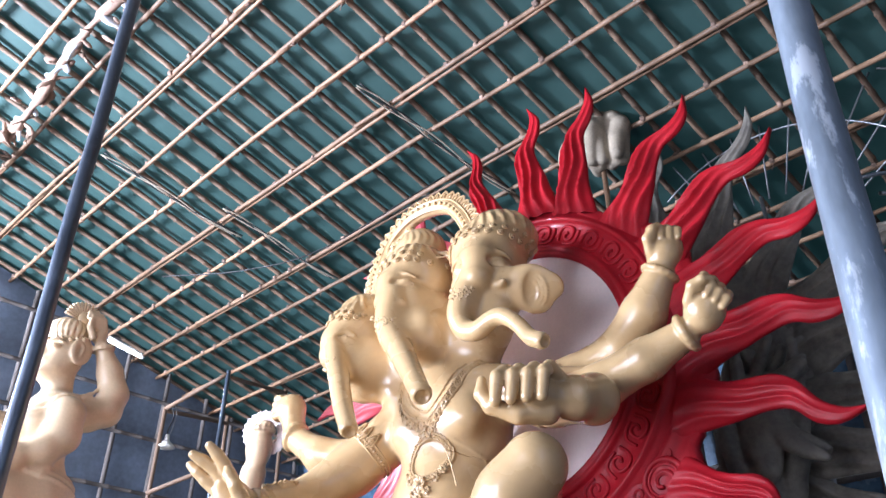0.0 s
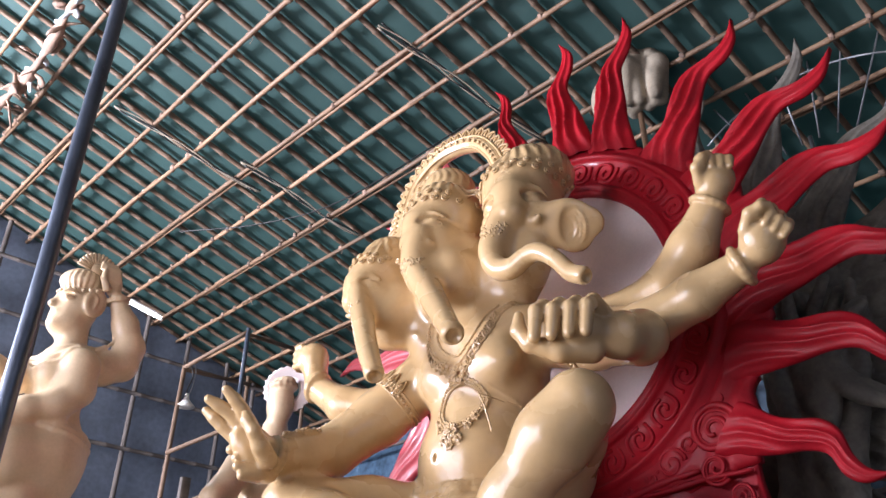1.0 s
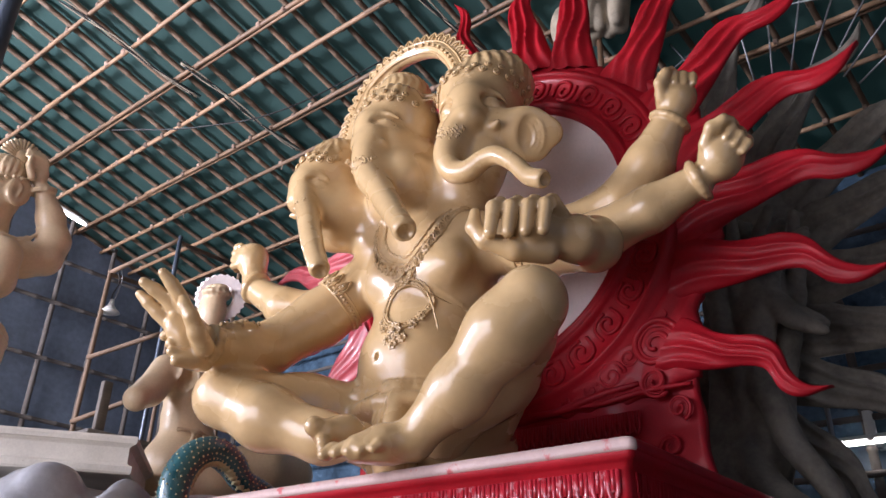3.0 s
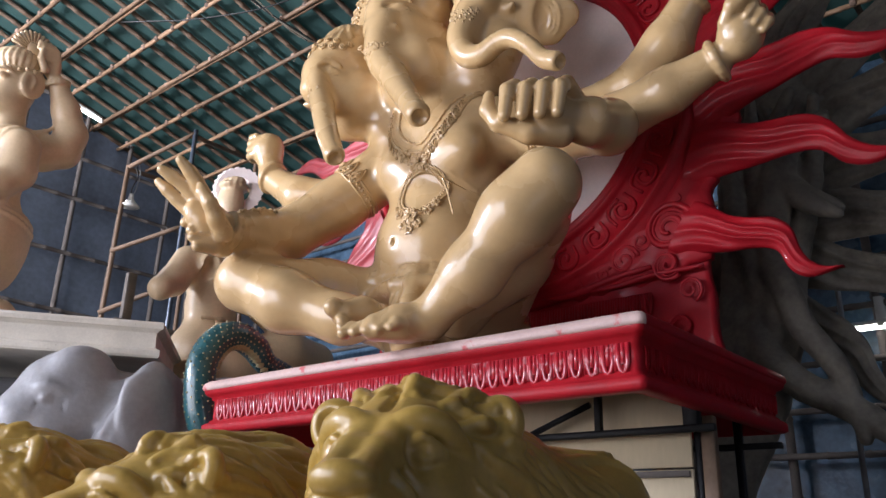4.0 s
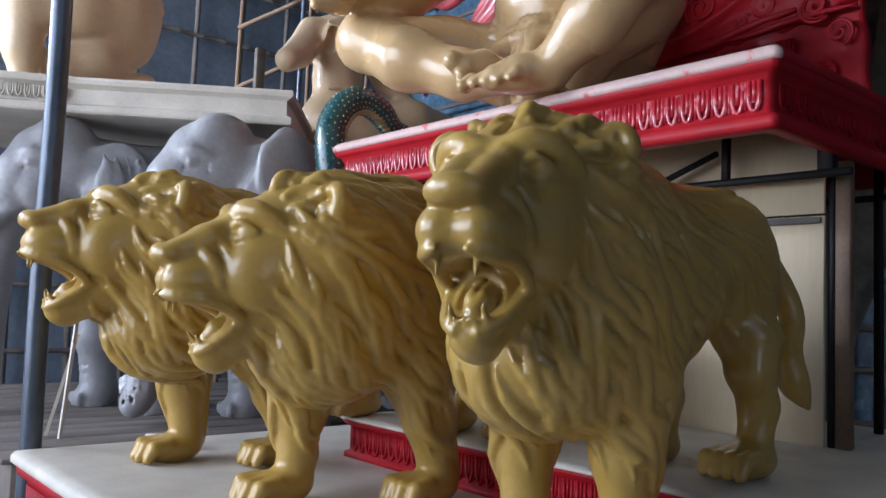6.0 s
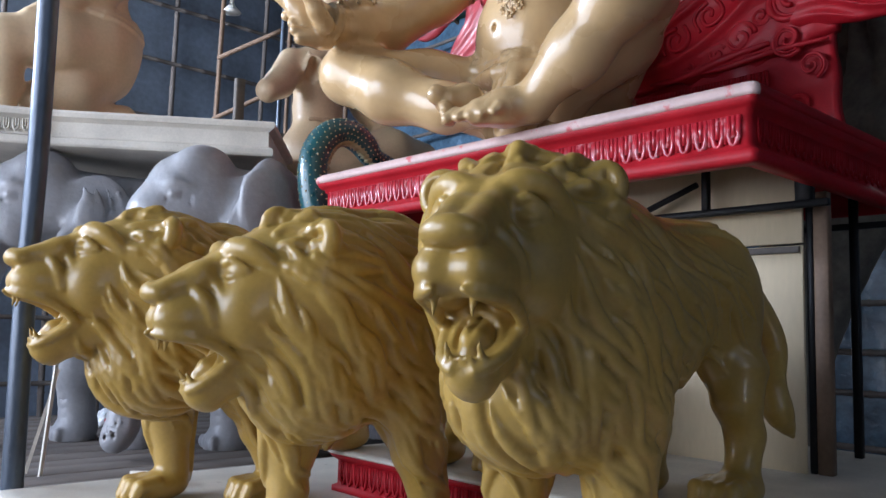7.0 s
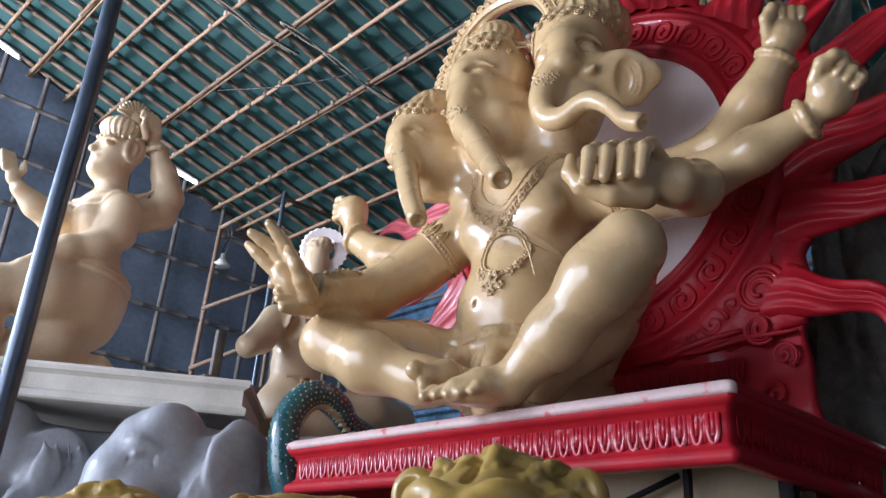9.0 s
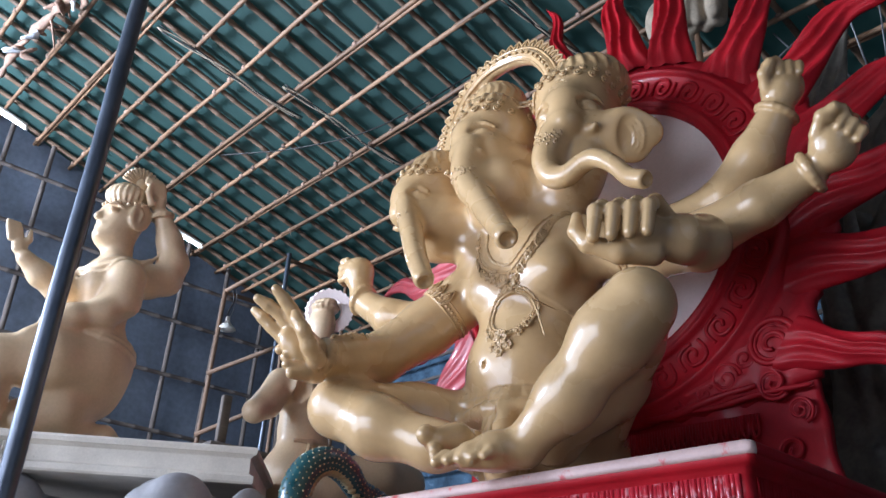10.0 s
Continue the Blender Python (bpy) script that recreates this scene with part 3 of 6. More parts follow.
def dart_row(p0, p1, z0, z1, out, pitch, r=0.011):
    """Raised tongue shapes side by side along a face; out: the face's outward direction. One geometry a tongue."""
    p0, p1, out = Vector(p0), Vector(p1), Vector(out)
    along = (p1 - p0).normalized()
    n = int((p1 - p0).length / pitch)
    got = []
    for i in range(n):
        c = p0 + along * (pitch * (i + 0.5) + 0.004 * math.sin(i * 5.1)) + out * 0.004
        w, zt, zb = pitch * 0.30, z1, z0
        loop = [c - along * w + Vector((0, 0, zt)), c - along * w + Vector((0, 0, zb + 0.35 * (zt - zb))), c - along * w * 0.6 + Vector((0, 0, zb + 0.1 * (zt - zb))), c + Vector((0, 0, zb)),
                c + along * w * 0.6 + Vector((0, 0, zb + 0.1 * (zt - zb))), c + along * w + Vector((0, 0, zb + 0.35 * (zt - zb))), c + along * w + Vector((0, 0, zt))]
        a = tube(loop, r, 6, up=out)
        b = tube([c + Vector((0, 0, zt)), c + Vector((0, 0, zb + 0.3 * (zt - zb)))], [r * 0.9, r * 0.9], 6, up=out)
        e = c + along * pitch * 0.5
        d = tube([e + Vector((0, 0, zt)), e + Vector((0, 0, zb + 0.1 * (zt - zb)))], [r * 0.8, r * 0.5], 6, up=out)
        got.append(join(a, b, d))
    return got


PLINTH_PROFILE = [(-0.06, 0.25), (-0.06, 0.0), (-0.005, 0.0), (0.012, 0.012), (0.012, 0.05), (-0.004, 0.064), (-0.018, 0.07), (-0.02, 0.08), (-0.034, 0.088), (-0.034, 0.205), (-0.022, 0.212), (-0.02, 0.228), (0.0, 0.236), (0.012, 0.25), (0.018, 0.275), (0.012, 0.30), (-0.01, 0.318), (-0.05, 0.325)]
plinth = thing("statue_plinth", "red painted moulded plinth carrying the seated statue", "plinth")
part("slab", moulding(4.125, 3.045, 5.8, 6.09, 1.99, PLINTH_PROFILE), M_RED, plinth)
lip = part("top_board", moulding(4.122, 3.042, 5.803, 6.093, 2.258, [(0.0, 0.0), (0.018, 0.002), (0.024, 0.018), (0.018, 0.044), (-0.005, 0.0615), (-0.05, 0.0685)]), M_LIP, plinth, "dusty pinkish white upper lip")
# the white is only on the front; the lip stays red along the side
lip.data.materials.append(M_RED)
for face in lip.data.polygons:
    if face.center.y < 3.06 and face.center.x > 4.2:
        face.material_index = 1
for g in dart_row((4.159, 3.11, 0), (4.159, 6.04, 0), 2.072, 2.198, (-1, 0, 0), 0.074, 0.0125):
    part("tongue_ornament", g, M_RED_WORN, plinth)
for g in dart_row((4.2, 3.079, 0), (5.76, 3.079, 0), 2.085, 2.192, (0, -1, 0), 0.078, 0.006):
    part("tongue_ornament", g, M_RED, plinth)

base = thing("lion_platform", "dusty white platform with red moulded sides under the lions", "platform")
part("slab", moulding(2.26, 2.1, 5.9, 5.86, 0.0, [(-0.05, 0.0), (0.0, 0.0), (0.0, 0.10), (-0.03, 0.12), (-0.035, 0.36), (-0.02, 0.375), (0.005, 0.39), (0.01, 0.43)]), M_RED, base)
part("top", moulding(2.25, 2.09, 5.91, 5.87, 0.4305, [(0.0, 0.0), (0.022, 0.015), (0.022, 0.045), (0.008, 0.064), (-0.05, 0.07)]), M_BASE, base, "scuffed whitish top")
for g in dart_row((2.296, 3.9, 0), (2.296, 5.84, 0), 0.16, 0.35, (-1, 0, 0), 0.085, 0.012):
    part("tongue_ornament", g, M_RED, base)
part("upper_tier", moulding(3.54, 2.2, 5.88, 5.0, 0.4995, [(-0.02, 0.0), (0.0, 0.0), (0.0, 0.025), (-0.02, 0.035), (-0.02, 0.15), (0.0, 0.165), (0.012, 0.18)]), M_RED, base, "red moulded riser")
part("upper_top", moulding(3.535, 2.195, 5.885, 5.005, 0.6800, [(0.0, 0.0), (0.014, 0.008), (0.010, 0.02), (-0.03, 0.026)]), M_BASE, base, "scuffed whitish top")
for g in dart_row((3.558, 2.3, 0), (3.558, 4.98, 0), 0.54, 0.648, (-1, 0, 0), 0.06, 0.008):
    part("tongue_ornament", g, M_RED, base)
TIER = 0.706

# added sheet: its black stands for the shade under the plinth top
part("underside_shade", box(4.19, 3.11, 2.2362, 5.73, 6.02, 2.2392, 0.0), M_IRON, plinth, "thin black sheet added as shade inside the hollow plinth")
frame_ob = thing("iron_trestle", "black welded iron trestle under the plinth", "trestle")
for x, y in ((4.75, 4.95), (4.75, 5.62), (5.62, 3.25), (5.62, 5.62)):
    part("leg", box(x - 0.02, y - 0.02, TIER, x + 0.02, y + 0.02, 2.235, 0.004), M_IRON, frame_ob)
part("leg", box(4.74, 3.10, 1.90, 4.80, 3.17, 2.235, 0.004), M_IRON, frame_ob)
for y in (3.135, 5.62):
    part("beam", box(4.25, y - 0.02, 2.19, 5.7, y + 0.02, 2.235, 0.004), M_IRON, frame_ob)
for x in (4.75, 5.62):
    part("rail", box(x - 0.018, 3.02, 1.895, x + 0.018, 5.70, 1.928, 0.004), M_IRON, frame_ob)
part("brace", tube([(4.75, 4.02, 1.93), (4.75, 3.66, 2.06)], 0.017, 6), M_IRON, frame_ob)
part("strut", box(4.733, 3.595, 1.92, 4.767, 3.63, 2.235, 0.003), M_IRON, frame_ob)

for k, (y0, y1, z0, z1) in enumerate(((3.19, 4.05, TIER, 1.74), (4.06, 4.90, TIER, 1.74), (3.19, 4.90, 1.75, 2.23))):
    b = thing("plywood_panel", "pale plywood panel standing behind the lions", "panel", "plywood panels")
    part("board", box(4.86, y0, z0, 4.88, y1, z1, 0.003), M_PLY, b)
    if k < 2:
        part("batten", box(4.842, y0 + 0.01, z1 - 0.035, 4.859, y1 - 0.01, z1 - 0.005, 0.003), M_PLANK, b, "thin brown batten")
post = thing("timber_post", "dark weathered timber post beside the plywood", "post")
part("post", box(4.885, 3.155, TIER, 4.94, 3.187, 1.985), M_IRON, post)
part("facing", box(4.885, 3.085, TIER, 4.935, 3.153, 1.985), M_RAFTER, post, "brown timber facing")
rod = thing("iron_rod", "thin iron rod lying on the base", "rod")
part("rod", tube([(4.2, 4.2, TIER + 0.008), (5.3, 3.75, TIER + 0.008)], 0.008, 6), M_IRON, rod)

# ---- the seated statue ----


def fist(c, at, out, up, r):
    """A closed hand at `at`: out points away from the wrist, up along the thumb side."""
    at, out, up = Vector(at), Vector(out).normalized(), Vector(up).normalized()
    side = out.cross(up).normalized()
    m = Matrix((out, side, up)).transposed().to_4x4()
    m.translation = at
    home, c.m = c.m, m
    c.egg((-0.1 * r, -0.1 * r, -0.05 * r), (r * 1.05, r * 0.80, r * 1.0), 0.05)
    c.egg((-0.5 * r, 0, 0), (r * 0.75, r * 0.72, r * 0.8), 0.05)
    for i in range(4):
        z = r * (0.66 - 0.44 * i)
        k = 1.0 - 0.07 * abs(i - 1.2)
        c.line([(0.35 * r, -0.62 * r, z), (0.92 * r * k, -0.42 * r, z), (1.08 * r * k, 0.06 * r, z), (0.74 * r * k, 0.55 * r, z), (0.22 * r, 0.66 * r, z)], [r * 0.22, r * 0.245, r * 0.24, r * 0.225, r * 0.18], 0.012)
    c.line([(-0.45 * r, 0.25 * r, 0.75 * r), (0.15 * r, 0.62 * r, 0.95 * r), (0.62 * r, 0.80 * r, 0.72 * r), (0.92 * r, 0.72 * r, 0.40 * r)], [r * 0.30, r * 0.27, r * 0.23, r * 0.16], 0.02)
    c.m = home


def bangle(c, at, way, r, fat, n=18):
    """A ring round a wrist; way: along the forearm."""
    way = Vector(way).normalized()
    u = way.orthogonal().normalized()
    v = way.cross(u)
    c.line([tuple(Vector(at) + (u * math.cos(w) + v * math.sin(w)) * r) for w in np.linspace(0, 2 * math.pi, n)], [fat] * n, 0.012)


def trunk_head(c, at, face, size, trunk, radii, flip=0.0):
    """An elephant head; face: the way it looks; trunk: world points of the trunk's line."""
    face = Vector((face[0], face[1], 0)).normalized()
    yaw = math.degrees(math.atan2(face.y, face.x))
    home = c.m
    c.m = home @ pose(at[0], at[1], at[2], 0, 0, yaw) @ Matrix.Scale(size, 4)
    c.egg((-0.02, 0, 0.10), (0.30, 0.29, 0.31), 0.06)
    c.egg((0.02, 0, -0.20), (0.25, 0.25, 0.25), 0.08)
    for e in (-1, 1):
        # forehead lobes, cheeks and jaw
        c.egg((0.10, e * 0.10, 0.20), (0.17, 0.15, 0.16), 0.06)
        c.egg((0.14, e * 0.15, -0.17), (0.12, 0.10, 0.13), 0.05)
        c.egg((0.10, e * 0.10, -0.36), (0.14, 0.11, 0.09), 0.06)
    c.line([(0.13, 0, 0.12), (0.22, 0, -0.02), (0.285, 0, -0.18)], [0.19, 0.148, 0.115], 0.06)
    for e in (-1, 1):
        # eye: socket, ball, lids and brow
        c.egg((0.278, e * 0.165, -0.062), (0.052, 0.088, 0.050), 0.03, (0, 0, e * 38), cut=True)
        c.egg((0.238, e * 0.150, -0.070), (0.045, 0.066, 0.040), 0.016, (0, 0, e * 38))
        for lid, r in (((-0.082, -0.040, -0.042, -0.076), 0.011), ((-0.086, -0.116, -0.114, -0.080), 0.009)):
            c.line(spline([(0.282, e * 0.082, lid[0]), (0.280, e * 0.130, lid[1]), (0.245, e * 0.184, lid[2]), (0.190, e * 0.226, lid[3])], 9), [r * 0.6, r, r, r * 0.5], 0.006)
        c.line(spline([(0.285, e * 0.060, -0.015), (0.275, e * 0.125, 0.025), (0.230, e * 0.195, 0.012), (0.170, e * 0.240, -0.03)], 10), [0.010, 0.016, 0.014, 0.006], 0.014)
        c.line(spline([(0.262, e * 0.105, -0.145), (0.235, e * 0.172, -0.152), (0.185, e * 0.218, -0.125)], 7), [0.005, 0.008, 0.005], 0.010, cut=True)
        # tusk in its ringed socket, mouth corner
        c.egg((0.225, e * 0.135, -0.235), (0.055, 0.055, 0.05), 0.02)
        c.line([(0.23, e * 0.145, -0.245), (0.262, e * 0.172, -0.25), (0.290, e * 0.200, -0.245)], [0.034, 0.028, 0.016], 0.006)
        c.line(spline([(0.25, e * 0.10, -0.30), (0.19, e * 0.17, -0.315), (0.13, e * 0.205, -0.285)], 7), [0.008, 0.012, 0.007], 0.010, cut=True)
        for q in range(2):
            c.line(spline([(0.17 - 0.03 * q, e * (0.20 + 0.015 * q), -0.15), (0.15 - 0.03 * q, e * (0.225 + 0.012 * q), -0.21), (0.14 - 0.03 * q, e * (0.215 + 0.012 * q), -0.27)], 6), [0.004, 0.007, 0.004], 0.010, cut=True)
    c.m = home
    p = spline(trunk, 26)
    r = np.interp(np.linspace(0, 1, 26), np.linspace(0, 1, len(radii)), radii)
    c.line(p, list(r), 0.03)
    d = p[-1] - p[-3]
    d /= np.linalg.norm(d)
    c.limb(p[-1] - d * 0.01, p[-1] + d * 0.012, r[-1] * 1.16, r[-1] * 1.2, 0.01)
    c.limb(p[-1] + d * (r[-1] * 1.3), p[-1] + d * (r[-1] * 3), r[-1] * 0.8, r[-1] * 0.8, 0.01, cut=True)


def curl(at, n, r, fat=0.007):
    """A snail curl on a surface at `at` with normal n."""
    n = Vector(n).normalized()
    u = n.cross(Vector((0.3, 0.2, 1))).normalized()
    v = n.cross(u)
    pts = [Vector(at) + n * (0.004 + 0.010 * (1 - k / 13)) + (u * math.cos(k * 0.78) + v * math.sin(k * 0.78)) * r * (0.15 + 0.85 * k / 13) for k in range(14)]
    return tube(pts, [fat * 0.8] * 4 + [fat] * 9 + [fat * 0.5], 6)


def leaf(base, tip, n, wide, thick=0.008):
    """A pointed petal with a raised rim and mid rib."""
    base, tip, n = Vector(base), Vector(tip), Vector(n).normalized()
    d = tip - base
    s = n.cross(d).normalized() * wide
    rim = [base, base + d * 0.3 + s * 0.85, base + d * 0.62 + s * 0.8, base + d * 0.86 + s * 0.4, tip, base + d * 0.86 - s * 0.4, base + d * 0.62 - s * 0.8, base + d * 0.3 - s * 0.85, base]
    core = ball(base + d * 0.48, 1.0, 8)
    m = Matrix((s.normalized() * wide * 0.75, d * 0.42, n * thick * 0.8)).transposed().to_4x4()
    core = moved(ball((0, 0, 0), 1.0, 8), Matrix.Translation(base + d * 0.48) @ m)
    return join(tube(spline([Vector(q) + n * thick * 0.4 for q in rim], 20), thick, 5), tube([base + n * thick, base + d * 0.5 + n * thick * 1.4, base + d * 0.85 + n * thick], thick * 0.6, 5), core)


def seated_statue():
    c = Clay((3.1, 2.55, 2.3), (5.75, 6.75, 6.05), 0.0115)
    fine = []
    # seat, belly, chest
    c.egg((5.0, 4.74, 2.62), (0.50, 0.46, 0.40), 0.1)
    c.egg((4.86, 4.77, 3.10), (0.43, 0.42, 0.46), 0.14)
    c.egg((4.88, 4.73, 3.62), (0.36, 0.43, 0.42), 0.14)
    c.egg((4.86, 4.70, 3.90), (0.33, 0.66, 0.22), 0.15)
    for e in (-1, 1):
        c.egg((4.63, 4.70 + e * 0.23, 3.68), (0.12, 0.20, 0.15), 0.11)
    c.egg((4.84, 4.74, 2.80), (0.46, 0.44, 0.12), 0.03)
    # three necks
    c.limb((4.84, 4.78, 3.9), (4.78, 4.86, 4.6), 0.23, 0.22, 0.12)
    c.limb((4.86, 4.62, 3.95), (4.84, 4.38, 4.6), 0.2, 0.2, 0.12)
    c.limb((4.82, 4.95, 3.9), (4.62, 5.38, 4.4), 0.2, 0.19, 0.12)
    # heads
    trunk_head(c, (4.72, 4.97, 4.86), (-0.98, 0.18), 0.98, [(4.46, 4.96, 4.70), (4.41, 4.955, 4.52), (4.37, 4.89, 4.34), (4.33, 4.765, 4.185), (4.24, 4.565, 3.94), (4.13, 4.345, 3.68)], [0.125, 0.108, 0.092, 0.088, 0.074, 0.062])
    trunk_head(c, (4.86, 4.35, 4.84), (-0.93, -0.37), 1.0, [(4.60, 4.30, 4.64), (4.545, 4.345, 4.48), (4.52, 4.355, 4.36), (4.52, 4.30, 4.235), (4.52, 4.18, 4.195), (4.52, 4.07, 4.235), (4.52, 3.96, 4.225), (4.52, 3.84, 4.12), (4.52, 3.75, 4.00), (4.51, 3.665, 3.945)], [0.11, 0.09, 0.08, 0.068, 0.060, 0.054, 0.050, 0.047, 0.046, 0.048])
    trunk_head(c, (4.58, 5.48, 4.52), (-0.94, 0.25), 0.80, [(4.360, 5.530, 4.500), (4.290, 5.414, 4.266), (4.23, 5.293, 4.075), (4.16, 5.15, 3.83), (4.09, 4.988, 3.60)], [0.075, 0.068, 0.070, 0.064, 0.056])
    c.egg((4.62, 4.84, 4.36), (0.22, 0.25, 0.26), 0.10)
    c.egg((4.80, 4.36, 4.40), (0.20, 0.22, 0.24), 0.10)
    c.egg((4.54, 5.36, 4.20), (0.18, 0.2, 0.2), 0.10)
    # the broad leaf-shaped ear
    fan = Matrix(((-0.696, 0.534, -0.480), (-0.440, -0.845, -0.303), (-0.568, 0.0, 0.823))).to_4x4()
    fan.translation = (4.90, 3.925, 4.567)
    c.m = fan
    c.egg((0, -0.01, 0.0), (0.034, 0.135, 0.178), 0.03)
    c.egg((0, 0.085, 0.02), (0.028, 0.092, 0.105), 0.03, (35, 0, 0))
    c.egg((0, -0.06, 0.01), (0.05, 0.10, 0.165), 0.05)
    c.egg((-0.02, -0.15, 0.03), (0.07, 0.14, 0.15), 0.07)
    c.egg((0.050, -0.03, 0.0), (0.026, 0.075, 0.125), 0.03, cut=True)
    c.m = Matrix.Identity(4)
    for i in range(3):
        ridge = [fan @ Vector((0.03, -0.055 + 0.028 * i + 0.055 * math.sin(w), (0.085 + 0.012 * i) * math.cos(w) - 0.005)) for w in np.linspace(0.1, 2.9, 12)]
        c.line(c.cling(np.array([tuple(q) for q in ridge]), 0.0, 8), [0.003, 0.008, 0.010, 0.008, 0.003], 0.010)
    c.egg((4.62, 5.10, 4.70), (0.10, 0.05, 0.13), 0.03)
    # crowns
    c.egg((4.84, 5.05, 5.26), (0.23, 0.215, 0.27), 0.06)
    c.egg((4.80, 5.05, 5.08), (0.26, 0.27, 0.16), 0.08)
    c.egg((4.96, 4.30, 5.16), (0.30, 0.28, 0.23), 0.06)
    c.egg((4.66, 5.48, 4.80), (0.25, 0.21, 0.18), 0.06)
    arch = spline([(4.660, 5.393, 4.872), (4.740, 5.494, 5.092), (4.780, 5.502, 5.286), (4.800, 5.404, 5.530), (4.800, 5.191, 5.666), (4.800, 4.942, 5.686), (4.800, 4.701, 5.605), (4.800, 4.556, 5.441), (4.820, 4.486, 5.282)], 60)
    c.line(arch[::2], [0.062] * 30, 0.015)
    c.line([(4.78, 5.36, 4.98), (4.82, 5.36, 5.20), (4.84, 5.28, 5.38), (4.84, 5.16, 5.50)], [0.13, 0.14, 0.13, 0.09], 0.06)
    centre = np.array((4.78, 4.93, 5.22))
    out_ = arch - centre
    out_ /= np.linalg.norm(out_, axis=1)[:, None]
    for lift, r in ((-0.045, 0.011), (-0.012, 0.011), (0.022, 0.011), (0.055, 0.009)):
        fine.append(tube(arch + out_ * lift + np.array((-0.062 + abs(lift) * 0.35, 0, 0)), r, 6))
    for k in range(1, 60, 2):
        q, d = arch[k], out_[k]
        fine.append(ball(q + d * 0.005 + np.array((-0.072, 0, 0)), 0.014, 6))
    for k in range(2, 59, 2):
        q, d = arch[k], out_[k]
        fine.append(leaf(q + d * 0.035 + np.array((-0.02, 0, 0)), q + d * 0.135 + np.array((-0.02, 0, 0)), (-1, -0.3, -0.2), 0.036, 0.009))
    for row, inset in enumerate((0.085, 0.15, 0.215)):
        for k in range(2 + row, 30 - 2 * row, 3):
            q = c.reach(arch[k] - out_[k] * inset + np.array((-0.35, -0.08, -0.08)), (1, 0.22, 0.22), 0.0, 0.9)
            n = c.slope(q)[0]
            fine.append(curl(q, n, 0.034, 0.009))
            fine.append(ball(q + n * 0.010, 0.012, 6))
    for (dc, dr, fa) in (((4.84, 5.05, 5.26), (0.23, 0.215, 0.27), 180), ((4.96, 4.30, 5.16), (0.30, 0.28, 0.23), 202), ((4.66, 5.48, 4.80), (0.25, 0.21, 0.18), 162)):
        # soft wavy locks drawn back over the crown
        for i in range(13):
            az = radians(fa - 100 + (200 / 12) * i)
            pts = []
            for daz, el in ((0.0, 4), (0.12, 22), (-0.06, 42), (0.10, 60), (0.0, 76)):
                w = radians(el)
                pts.append((dc[0] + dr[0] * math.cos(az + daz) * math.cos(w), dc[1] + dr[1] * math.sin(az + daz) * math.cos(w), dc[2] + dr[2] * math.sin(w)))
            c.line(c.cling(spline(pts, 12), -0.016), [0.012, 0.024, 0.026, 0.024, 0.020, 0.008], 0.014)
    rng = random.Random(11)
    for (hc, fx, fy, rr, top) in (((4.71, 4.90, 4.98), -1, 0.0, 0.29, 0.16), ((4.86, 4.35, 5.02), -0.93, -0.37, 0.28, 0.14), ((4.57, 5.44, 4.64), -0.92, 0.3, 0.24, 0.12)):
        f = Vector((fx, fy, 0)).normalized()
        s = Vector((-f.y, f.x, 0))
        for i in range(13):
            a = radians(-108 + 18 * i)
            d = f * math.cos(a) + s * math.sin(a)
            for row in range(2):
                q = Vector(hc) + d * (rr + 0.05) + Vector((0, 0, 0.045 + 0.068 * row - 0.05 * abs(math.sin(a))))
                if row:
                    q = q + (s * math.cos(a) - f * math.sin(a)) * 0.04
                q = c.cling(q, 0.002)[0]
                n = c.slope(q)[0]
                fine.append(curl(q, n, 0.030 if row == 0 else 0.026))
                fine.append(ball(q + n * 0.008, 0.010, 6))
            # short hair leaves swept up and back
            w = a + radians(9)
            d = f * math.cos(w) + s * math.sin(w)
            start = Vector(hc) + d * (rr + 0.03) + Vector((0, 0, 0.12))
            pts = [start, start + Vector((0, 0, top * 0.5)) - d * 0.05, start + Vector((0, 0, top)) - d * 0.14 + s * rng.uniform(-0.03, 0.03)]
            lock = c.cling(spline(pts, 9), -0.006)
            c.line(lock, [0.006, 0.012, 0.016, 0.018, 0.018, 0.016, 0.014, 0.010, 0.004], 0.010)
    # front arm with the open hand
    c.line([(4.78, 5.12, 3.84), (4.52, 5.42, 3.50), (4.24, 5.56, 3.24)], [0.20, 0.185, 0.165], 0.06)
    c.line([(4.24, 5.56, 3.24), (3.97, 5.52, 3.14), (3.72, 5.44, 3.08)], [0.165, 0.145, 0.10], 0.05)
    c.egg((3.60, 5.44, 3.10), (0.12, 0.075, 0.12), 0.05, (0, 30, 10))
    c.egg((3.55, 5.48, 3.15), (0.11, 0.07, 0.12), 0.04, (0, 30, 10))
    c.line([(3.53, 5.42, 3.22), (3.45, 5.412, 3.30), (3.40, 5.42, 3.35), (3.34, 5.43, 3.40)], [0.046, 0.042, 0.040, 0.029], 0.008)
    c.line([(3.50, 5.47, 3.22), (3.42, 5.50, 3.295), (3.36, 5.525, 3.33), (3.30, 5.55, 3.36)], [0.046, 0.042, 0.040, 0.029], 0.008)
    c.line([(3.50, 5.525, 3.16), (3.43, 5.57, 3.225), (3.38, 5.60, 3.275), (3.34, 5.635, 3.32)], [0.044, 0.040, 0.037, 0.027], 0.008)
    c.line([(3.62, 5.34, 3.02), (3.54, 5.31, 3.08), (3.48, 5.30, 3.15), (3.45, 5.335, 3.215), (3.44, 5.345, 3.25)], [0.06, 0.052, 0.042, 0.038, 0.028], 0.018)
